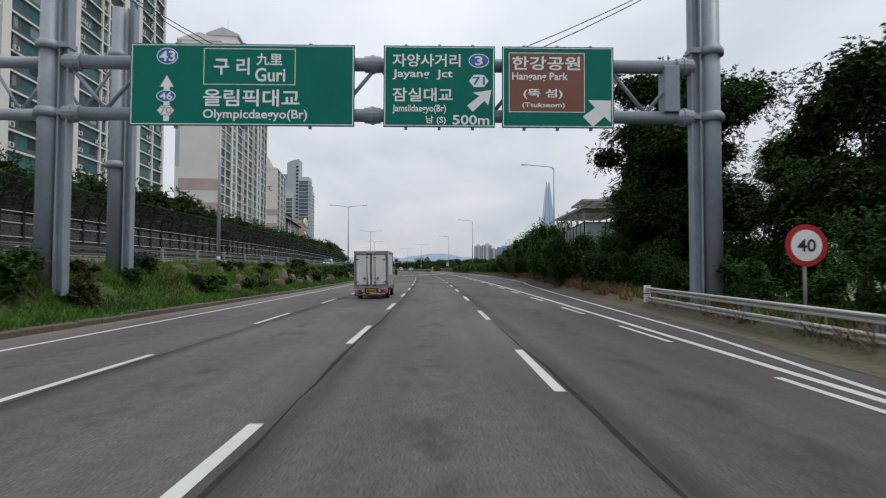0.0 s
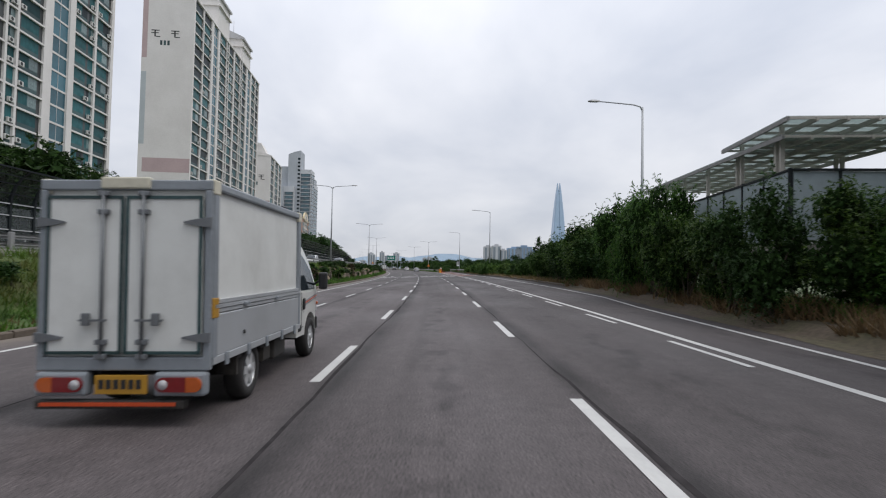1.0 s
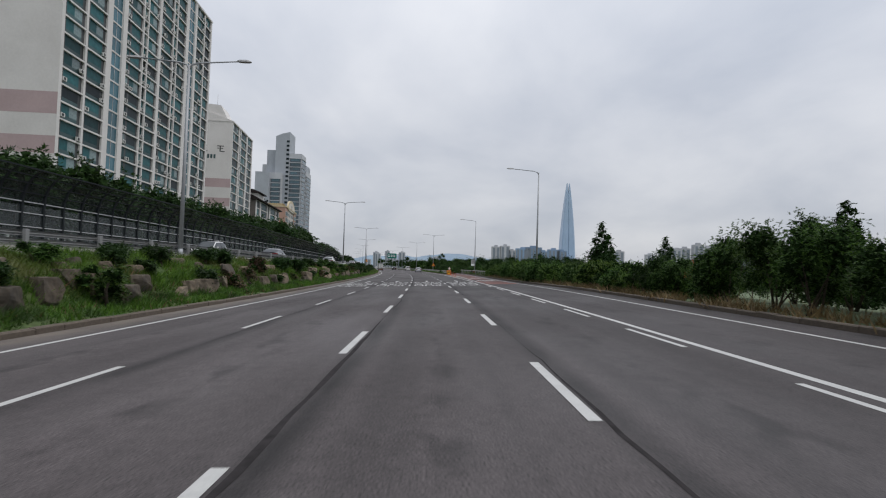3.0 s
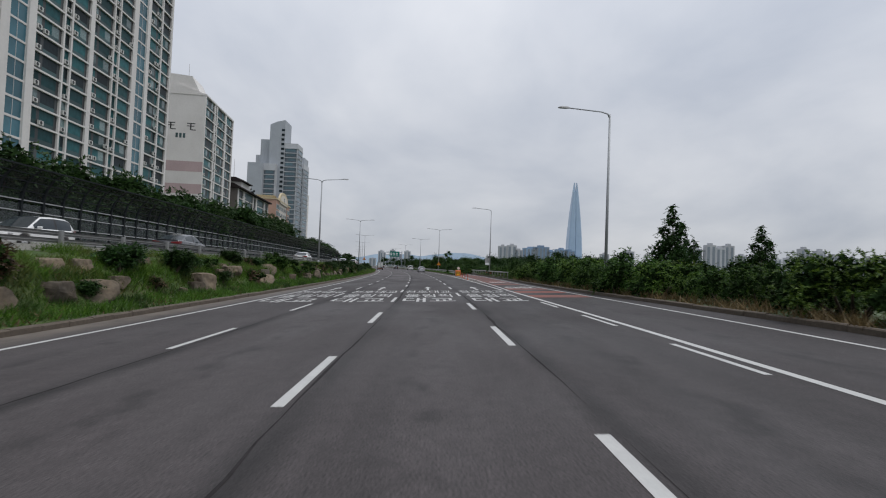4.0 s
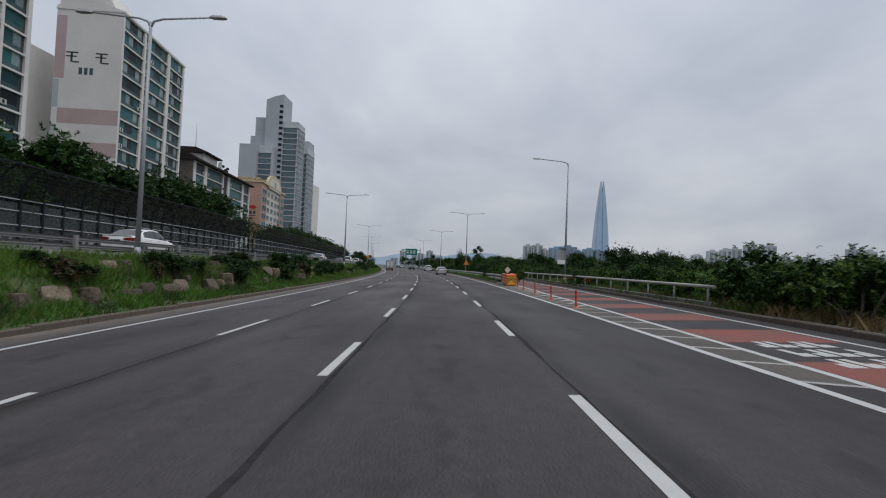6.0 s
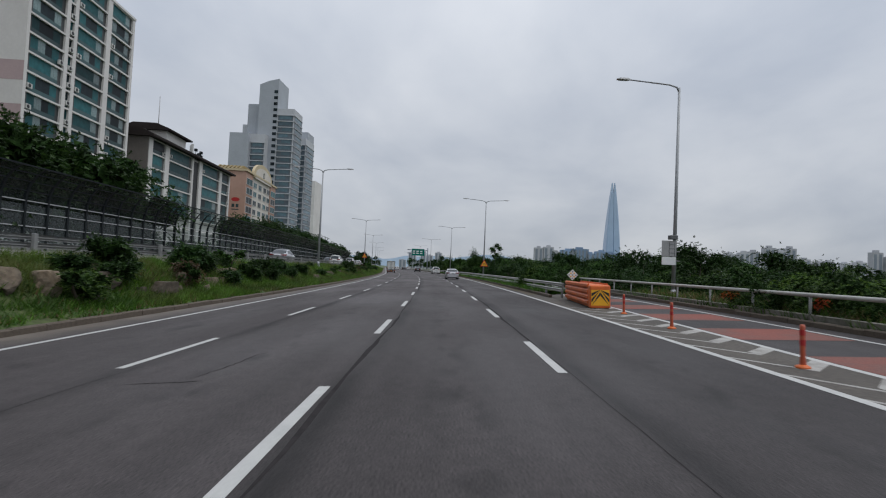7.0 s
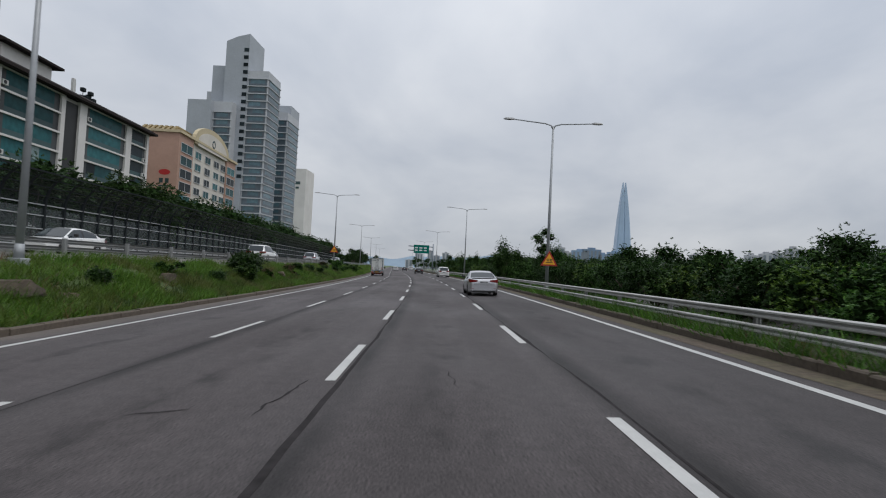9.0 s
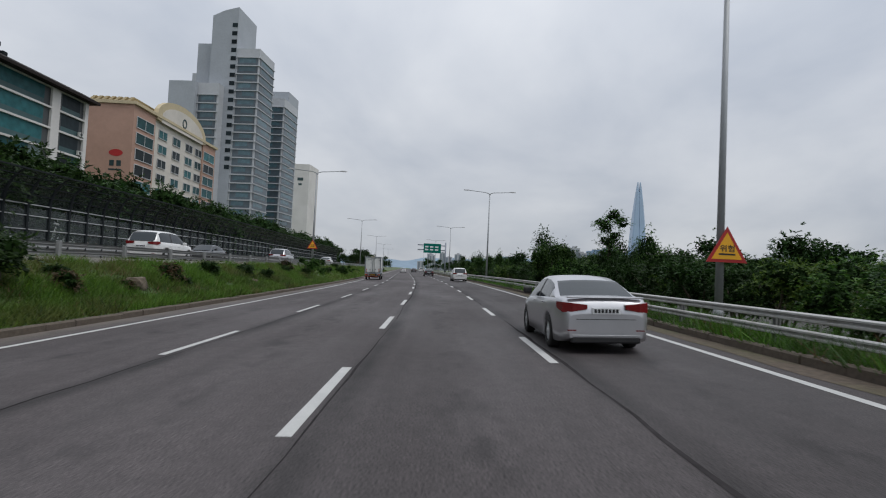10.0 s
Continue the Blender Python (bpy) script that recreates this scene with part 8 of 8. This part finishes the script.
    low_poly = [(c0, 0.42), (c0, belt), (c1 - 0.55, belt), (c1 - 0.34, belt - 0.05), (c1 - 0.1, belt - 0.22), (c1 - 0.02, 0.78), (c1, 0.55), (c1 - 0.03, 0.36)] + [(front_axle + 0.43, 0.36)] + arch + [(front_axle - 0.43, 0.42)]
    bm = bmesh.new()
    prism(bm, low_poly, -w + 0.06, w - 0.06, "x")
    for v in bm.verts:
        if v.co.y > c1 - 0.5:
            v.co.x *= 1 - 0.20 * (v.co.y - c1 + 0.5) ** 2 / 0.25
    bmesh.ops.triangulate(bm, faces=[f for f in bm.faces if len(f.verts) > 4])
    cab = part("cab_body", bm, cab_paint, t)
    up = [(c0, belt), (c0, roof), (c0 + 0.5, roof + 0.03), (c0 + 0.85, roof - 0.04), (c1 - 0.62, 1.62), (c1 - 0.36, belt + 0.05), (c1 - 0.34, belt - 0.03)]
    bm = bmesh.new()
    prism(bm, up, -w + 0.075, w - 0.075, "x")
    for v in bm.verts:
        v.co.x *= 1 - 0.17 * max(0.0, v.co.z - belt) / (roof - belt)
    bmesh.ops.triangulate(bm, faces=[f for f in bm.faces if len(f.verts) > 4])
    part("cab_roof", bm, cab_paint, t)

    def side_x(z):
        return (w - 0.075) * (1 - 0.17 * max(0.0, z - belt) / (roof - belt))

    for s in (-1, 1):
        for nm, pts in (("side_window", [(c0 + 0.34, belt + 0.03), (c0 + 0.30, roof - 0.17), (c0 + 0.62, roof - 0.14), (c0 + 0.86, roof - 0.24), (c1 - 0.66, 1.50), (c1 - 0.47, belt + 0.10), (c1 - 0.52, belt + 0.03)]), ("quarter_window", [(c0 + 0.04, belt + 0.22), (c0 + 0.04, roof - 0.17), (c0 + 0.19, roof - 0.16), (c0 + 0.24, belt + 0.06), (c0 + 0.16, belt + 0.06)])):
            bm = bmesh.new()
            a = [bm.verts.new((s * (side_x(z) + 0.006), y, z)) for y, z in pts]
            b = [bm.verts.new((s * (side_x(z) - 0.03), y, z)) for y, z in pts]
            bm.faces.new(a)
            for k in range(len(pts)):
                bm.faces.new((a[k], b[k], b[(k + 1) % len(pts)], a[(k + 1) % len(pts)]))
            bmesh.ops.recalc_face_normals(bm, faces=bm.faces)
            part(nm, bm, CAR_GLASS, t)
        bm = bmesh.new()
        xx = w - 0.055
        for a, b in (((c0 + 0.30, 0.52), (c0 + 0.312, belt)), ((c0 + 0.3, 0.55), (front_axle - 0.5, 0.562))):
            box(bm, (s * (xx - 0.01), a[0], a[1]), (s * xx, b[0], b[1]))
        part("door_gap", bm, BLACK, t)
        bm = bmesh.new(); box(bm, (s * (xx - 0.01), c0 + 0.36, belt - 0.29), (s * (xx + 0.03), c0 + 0.47, belt - 0.10), bevel=0.03); part("door_handle", bm, BLACK, t)
        for k, mt in enumerate((BOX_GREY, REFLECT, BOX_GREY)):
            bm = bmesh.new(); prism(bm, [(c0 + 0.55, belt - 0.22 + k * 0.03), (c1 - 0.42, belt - 0.13 + k * 0.03), (c1 - 0.42, belt - 0.115 + k * 0.03), (c0 + 0.55, belt - 0.205 + k * 0.03)], s * (xx - 0.004), s * (xx + 0.003), "x"); part("stripe", bm, mt, t)
        bm = bmesh.new(); box(bm, (s * (xx - 0.03), c1 - 0.40, belt - 0.27), (s * (xx + 0.004), c1 - 0.31, belt - 0.21), bevel=0.012); part("side_indicator", bm, LENS_ORANGE, t)
        bm = bmesh.new(); box(bm, (s * (w + 0.02), c1 - 0.62, belt + 0.02), (s * (w + 0.17), c1 - 0.50, belt + 0.33), bevel=0.035); mir = part("side_mirror", bm, BLACK, t)
        bm = bmesh.new(); tube(bm, (s * (w - 0.1), c1 - 0.5, belt + 0.1), (s * (w + 0.06), c1 - 0.55, belt + 0.2), 0.02, n=8); part("mirror_arm", bm, BLACK, mir)
        bm = bmesh.new()
        for k in range(4):
            box(bm, (s * (xx - 0.01), c0 + 0.10 + k * 0.045, 0.5), (s * (xx + 0.004), c0 + 0.125 + k * 0.045, 0.60))
        part("vent", bm, BLACK, t)
        bm = bmesh.new(); box(bm, (s * (w - 0.42), c1 - 0.10, 0.70), (s * (w - 0.14), c1 - 0.005, 0.88), bevel=0.03); part("head_lamp", bm, LENS_WHITE, t)
    bm = bmesh.new()
    q = [(-side_x(belt) + 0.10, c1 - 0.355, belt + 0.06), (side_x(belt) - 0.10, c1 - 0.355, belt + 0.06), (side_x(1.62) - 0.10, c1 - 0.615, 1.62), (side_x(roof) - 0.1, c0 + 0.89, roof - 0.06), (-side_x(roof) + 0.1, c0 + 0.89, roof - 0.06), (-side_x(1.62) + 0.10, c1 - 0.615, 1.62)]
    vs = [bm.verts.new(Vector(p) + Vector((0, 0.012, 0.012))) for p in q]
    bm.faces.new((vs[0], vs[1], vs[2], vs[5])); bm.faces.new((vs[5], vs[2], vs[3], vs[4]))
    bmesh.ops.recalc_face_normals(bm, faces=bm.faces)
    part("windscreen", bm, CAR_GLASS, t)
    bm = bmesh.new(); box(bm, (-w + 0.14, c1 - 0.06, 0.38), (w - 0.14, c1 + 0.03, 0.62), bevel=0.03); part("front_bumper", bm, BLACK, t)
    # wind deflector on the cab roof
    bm = bmesh.new()
    prism(bm, [(c0 + 0.02, roof + 0.02), (c0 + 0.02, z_top - 0.12), (c0 + 0.1, z_top - 0.14), (c0 + 0.45, z_top - 0.42), (c0 + 0.72, roof + 0.04)], -w + 0.2, w - 0.2, "x")
    bmesh.ops.bevel(bm, geom=bm.edges[:], offset=0.04, segments=2, affect="EDGES")
    part("wind_deflector", bm, CREAM_PLASTIC, t)
    if dirty:
        for s in (-1, 1):
            for z in (z_floor + 0.12, z_floor + 0.34):
                bm = bmesh.new(); box(bm, (s * (w - 0.26), -0.043, z), (s * (w - 0.16), -0.034, z + 0.16)); part("reflector", bm, LENS_ORANGE, t)
            for k in range(5):
                bm = bmesh.new(); box(bm, (s * 0.12 if s > 0 else -0.62 + k * 0.1, -0.043, z_top - 0.42), ((0.2 if s > 0 else -0.55) + k * 0.1 * (1 if s < 0 else 0), -0.034, z_top - 0.36)); part("bar", bm, RAILING, t)
    return t


box_truck(on_lane(26.95, -1.39), "white box truck with grey-framed rear doors in the lane", TRUCK_WHITE, 1.68, 5.15, 0.64, 2.40)
box_truck(on_lane(278.2, -5.2), "dusty white insulated box truck in the inner lane", TRUCK_WHITE, 1.95, 6.2, 0.86, 2.85, True)


def car(m, label, body_paint, kind="sedan", length=4.5, width=1.8, height=1.42, category="car"):
    c = empty("car", m, label, category, group="cars on the road")
    hl, hw = length / 2, width / 2
    r = 0.32 if kind == "sedan" else 0.35
    fa, ra = hl - 0.86, -hl + 0.98
    if kind == "sedan":
        deck = ((-hl, 0.72), (-hl + 0.06, 0.93), (-hl + 0.16, 1.02), (-hl + 0.75, 1.03), (0.2, 0.97), (hl - 1.25, 0.93), (hl - 0.5, 0.83), (hl - 0.12, 0.70), (hl, 0.56))
        roof = ((-hl + 0.52, 1.0), (-hl + 1.25, height - 0.10), (-hl + 1.75, height - 0.02), (-hl + 2.25, height), (-hl + 2.75, height - 0.05), (-hl + 3.55, 0.93))
        glass_rear, glass_front = -hl + 1.33, -hl + 2.72
    else:
        deck = ((-hl, 0.80), (-hl + 0.04, 1.0), (-hl + 0.12, 1.08), (0.0, 1.06), (hl - 1.15, 1.02), (hl - 0.4, 0.93), (hl - 0.1, 0.78), (hl, 0.6))
        roof = ((-hl + 0.04, 1.06), (-hl + 0.38, height - 0.12), (-hl + 0.7, height - 0.02), (-hl + 1.6, height), (-hl + 2.5, height - 0.06), (-hl + 3.45, 1.0))
        glass_rear, glass_front = -hl + 0.46, -hl + 2.45
    plan = ((-hl, 0.78), (-hl + 0.10, 0.90), (-hl + 0.45, 0.975), (-hl + 1.1, 1.0), (hl - 1.1, 1.0), (hl - 0.5, 0.95), (hl - 0.15, 0.82), (hl, 0.66))
    ys = steps(-hl, hl, 0.055)
    bm = bmesh.new()
    rows = []
    for y in ys:
        zd, w = lerp_table(deck, y), hw * lerp_table(plan, y)
        zb = 0.20 + 0.10 * max(0, (abs(y) - hl + 0.3) / 0.3)
        za = zb
        for ax in (fa, ra):
            k = (r + 0.055) ** 2 - (y - ax) ** 2
            if k > 0:
                za = max(za, r + math.sqrt(k))
        za = min(za, zd - 0.16)
        g = zd - zb
        pts = [(0.0, zb), (w * 0.72, zb), (w * 0.72, za), (w * 0.965, za), (w * 0.99, max(za + 0.012, zb + 0.30 * g)), (w, max(za + 0.024, zb + 0.52 * g)), (w * 0.985, max(za + 0.036, zb + 0.72 * g)), (w * 0.965, max(za + 0.05, zb + 0.86 * g)), (w * 0.92, zd - 0.025), (w * 0.82, zd), (w * 0.45, zd + 0.018), (0.0, zd + 0.025)]
        rows.append([[bm.verts.new((s * x, y, z)) for x, z in pts] for s in (1, -1)])
    for u, v in zip(rows, rows[1:]):
        for s in (0, 1):
            for k in range(11):
                q = (u[s][k], v[s][k], v[s][k + 1], u[s][k + 1])
                bm.faces.new(q if s else q[::-1])
    for row in (rows[0], rows[-1]):
        for s in (0, 1):
            bm.faces.new(row[s])
    bmesh.ops.remove_doubles(bm, verts=bm.verts, dist=0.0005)
    bmesh.ops.recalc_face_normals(bm, faces=bm.faces)
    for f in bm.faces:
        f.smooth = len(f.verts) <= 4
    body = part("body", bm, body_paint, c)
    # greenhouse: one loft, its faces sorted into panes and roof
    y0, y1 = roof[0][0], roof[-1][0]
    gy = steps(y0, y1, 0.07)
    groups = {}
    def gpts(y):
        zr = lerp_table(roof, y)
        zb = min(lerp_table(deck, y) - 0.035, zr - 0.005)
        k = min(1.0, max(0.0, (zr - zb) / (height - 0.95)))
        xb, xr = hw * 0.925 * lerp_table(plan, y), hw * (0.90 - 0.215 * k) * lerp_table(plan, y)
        pts = []
        for u in (0.0, 0.35, 0.7, 0.93):
            pts.append((xb + (xr - xb) * u + 0.02 * math.sin(math.pi * u), zb + (zr - 0.03 - zb) * u))
        pts += [(xr * 0.93, zr - 0.005), (xr * 0.5, zr + 0.018), (0.0, zr + 0.024)]
        return pts
    for a, b in zip(gy, gy[1:]):
        pa, pb = gpts(a), gpts(b)
        mid = (a + b) / 2
        for s in (1, -1):
            for k in range(6):
                side = k < 3
                if side:
                    pillar = mid < glass_rear - (0.35 if kind == "sedan" else 0.05) or mid > glass_front + 0.62
                    bp = abs(mid - (glass_rear + glass_front) / 2 - 0.12) < 0.05
                    name = "greenhouse" if pillar else ("pillar_trim" if bp else ("side_window_front" if mid > (glass_rear + glass_front) / 2 else "side_window_rear"))
                    if name.startswith("side") :
                        name += "_r" if s > 0 else "_l"
                else:
                    name = "rear_window" if mid < glass_rear and k > 3 else ("windscreen" if mid > glass_front and k > 3 else "greenhouse")
                q = [(s * pa[k][0], a, pa[k][1]), (s * pb[k][0], b, pb[k][1]), (s * pb[k + 1][0], b, pb[k + 1][1]), (s * pa[k + 1][0], a, pa[k + 1][1])]
                groups.setdefault(name, []).append(q if s < 0 else q[::-1])
    for name, quads in groups.items():
        bm = bmesh.new()
        for q in quads:
            try:
                bm.faces.new([bm.verts.new(p) for p in q])
            except ValueError:
                pass
        bmesh.ops.remove_doubles(bm, verts=bm.verts, dist=0.0005)
        for f in bm.faces:
            f.smooth = True
        mt = {"greenhouse": body_paint, "pillar_trim": BLACK}.get(name, CAR_GLASS)
        part({"greenhouse": "roof"}.get(name, name.rsplit("_", 1)[0] if name.startswith("side") else name), bm, mt, c)
    for s in (-1, 1):
        wheel(c, s * (hw - 0.12), fa, r, 0.21, s); wheel(c, s * (hw - 0.12), ra, r, 0.21, s)
        bm = bmesh.new(); box(bm, (s * (hw * 0.95), 0.62 if kind == "sedan" else 0.55, 0.98), (s * (hw * 0.95 + 0.2), 0.74 if kind == "sedan" else 0.68, 1.13), bevel=0.04); part("mirror", bm, BLACK if kind == "sedan" else body_paint, c)
        # tail and head lamps, wrapped round the corners
        bm = bmesh.new()
        zl = 0.80 if kind == "sedan" else 0.92
        pts = [(s * hw * 0.40, -hl - 0.004), (s * hw * 0.70, -hl + 0.012), (s * hw * 0.895, -hl + 0.085), (s * hw * 0.968, -hl + 0.30)]
        hts = ((zl + 0.02, zl + 0.10), (zl - 0.03, zl + 0.125), (zl - 0.045, zl + 0.14), (zl + 0.03, zl + 0.14))
        o = [[bm.verts.new((x * 1.0, y - 0.01, z)) for z in hz] for (x, y), hz in zip(pts, hts)]
        i_ = [[bm.verts.new((x * 0.94, y + 0.06, z)) for z in hz] for (x, y), hz in zip(pts, hts)]
        for k in range(3):
            bm.faces.new((o[k][0], o[k + 1][0], o[k + 1][1], o[k][1]))
            bm.faces.new((o[k][1], o[k + 1][1], i_[k + 1][1], i_[k][1])); bm.faces.new((o[k][0], i_[k][0], i_[k + 1][0], o[k + 1][0]))
        bmesh.ops.recalc_face_normals(bm, faces=bm.faces)
        part("tail_light", bm, LENS_RED, c)
        bm = bmesh.new(); box(bm, (s * hw * 0.52, hl - 0.30, 0.62), (s * hw * 0.86, hl - 0.10, 0.74), bevel=0.03); part("head_light", bm, LENS_WHITE, c)
        bm = bmesh.new(); box(bm, (s * hw * 0.62, -hl - 0.004, 0.425), (s * hw * 0.80, -hl + 0.04, 0.445)); part("reflector", bm, LENS_RED, c)
        for y in ((0.05, -0.85) if kind == "sedan" else (0.0, -0.95)):
            bm = bmesh.new(); box(bm, (s * (hw - 0.012), y, 0.86), (s * (hw + 0.018), y + 0.17, 0.885), bevel=0.008); part("door_handle", bm, body_paint, c)
    bm = bmesh.new(); box(bm, (-hw * 0.72, -hl - 0.006, 0.20), (hw * 0.72, -hl + 0.16, 0.33), bevel=0.03); part("rear_apron", bm, BLACK, c)
    bm = bmesh.new(); box(bm, (-hw * 0.70, -hl - 0.010, 0.333), (hw * 0.70, -hl + 0.06, 0.352), bevel=0.005); part("bumper_strip", bm, RIM, c, "bright metal strip")
    bm = bmesh.new(); box(bm, (-hw * 0.62, -hl - 0.006, 0.63), (hw * 0.62, -hl + 0.04, 0.64)); part("boot_seam", bm, BLACK, c)
    bm = bmesh.new(); zl = 0.79 if kind == "sedan" else 0.80
    box(bm, (-0.26, -hl - 0.022, zl - 0.06), (0.26, -hl + 0.02, zl + 0.055), bevel=0.004); plate = part("number_plate", bm, SIGN_WHITE, c)
    for k in range(7):
        bm = bmesh.new(); x = -0.225 + k * 0.066
        box(bm, (x, -hl - 0.028, zl - 0.035), (x + 0.045, -hl - 0.023, zl + 0.032)); part("bar", bm, BLACK, plate)
    if kind == "sedan":
        bm = bmesh.new(); box(bm, (-hw * 0.80, -hl + 0.05, 1.015), (hw * 0.80, -hl + 0.14, 1.04), bevel=0.01); part("spoiler_lip", bm, body_paint, c)
    return c


SILVER = paint("silver_paint", (0.56, 0.56, 0.58), 0.36, 0.8)
BLACK_PAINT = paint("black_paint", (0.012, 0.012, 0.014), 0.2)
CAR_WHITE = paint("white_car_paint", (0.68, 0.68, 0.67), 0.25)
DARK_GREY = paint("dark_grey_paint", (0.06, 0.062, 0.068), 0.25, 0.3)
silver = car(on_lane(224.75, 4.45), "silver sedan with red tail lights in the outer lane", SILVER, "sedan", 4.40, 1.76, 1.40)
car(on_lane(318, 3.4), "black sedan in the middle lane", BLACK_PAINT, "sedan", 4.9, 1.86, 1.46)
suv = car(on_lane(281.5, 5.7), "white sport utility vehicle in the outer lane", CAR_WHITE, "suv", 4.6, 1.87, 1.66)
car(on_lane(379, -1.8), "white sedan far ahead in the inner lane", CAR_WHITE, "sedan", 4.7, 1.82, 1.44)
car(on_lane(395, 1.8), "dark grey sedan far ahead", DARK_GREY, "sedan", 4.7, 1.82, 1.46)
car(on_lane(425, 5.2), "white sport utility vehicle far ahead", CAR_WHITE, "suv", 4.6, 1.87, 1.66)
# traffic on the upper road
for y, d, label, mt, kind in ((241.5, -14.0, "white hatchback on the upper road", CAR_WHITE, "suv"), (206, -14.3, "silver sedan on the upper road", SILVER, "sedan"), (219, -17.6, "white sedan on the upper road", CAR_WHITE, "sedan"), (256, -17.5, "grey sedan on the upper road", DARK_GREY, "sedan"), (268, -14.2, "silver sport utility vehicle on the upper road", SILVER, "suv"), (121, -14.5, "dark grey sedan on the upper road", DARK_GREY, "sedan"), (112, -17.8, "white van-like wagon on the upper road", CAR_WHITE, "suv"), (157, -14.2, "white sedan on the upper road", CAR_WHITE, "sedan"), (300, -14.4, "white sedan on the upper road", CAR_WHITE, "sedan")):
    car(on_road(y, d, upper_z(y), 180 if d < -16 else 0), label, mt, kind, 4.55, 1.8, 1.64 if kind == "suv" else 1.43)
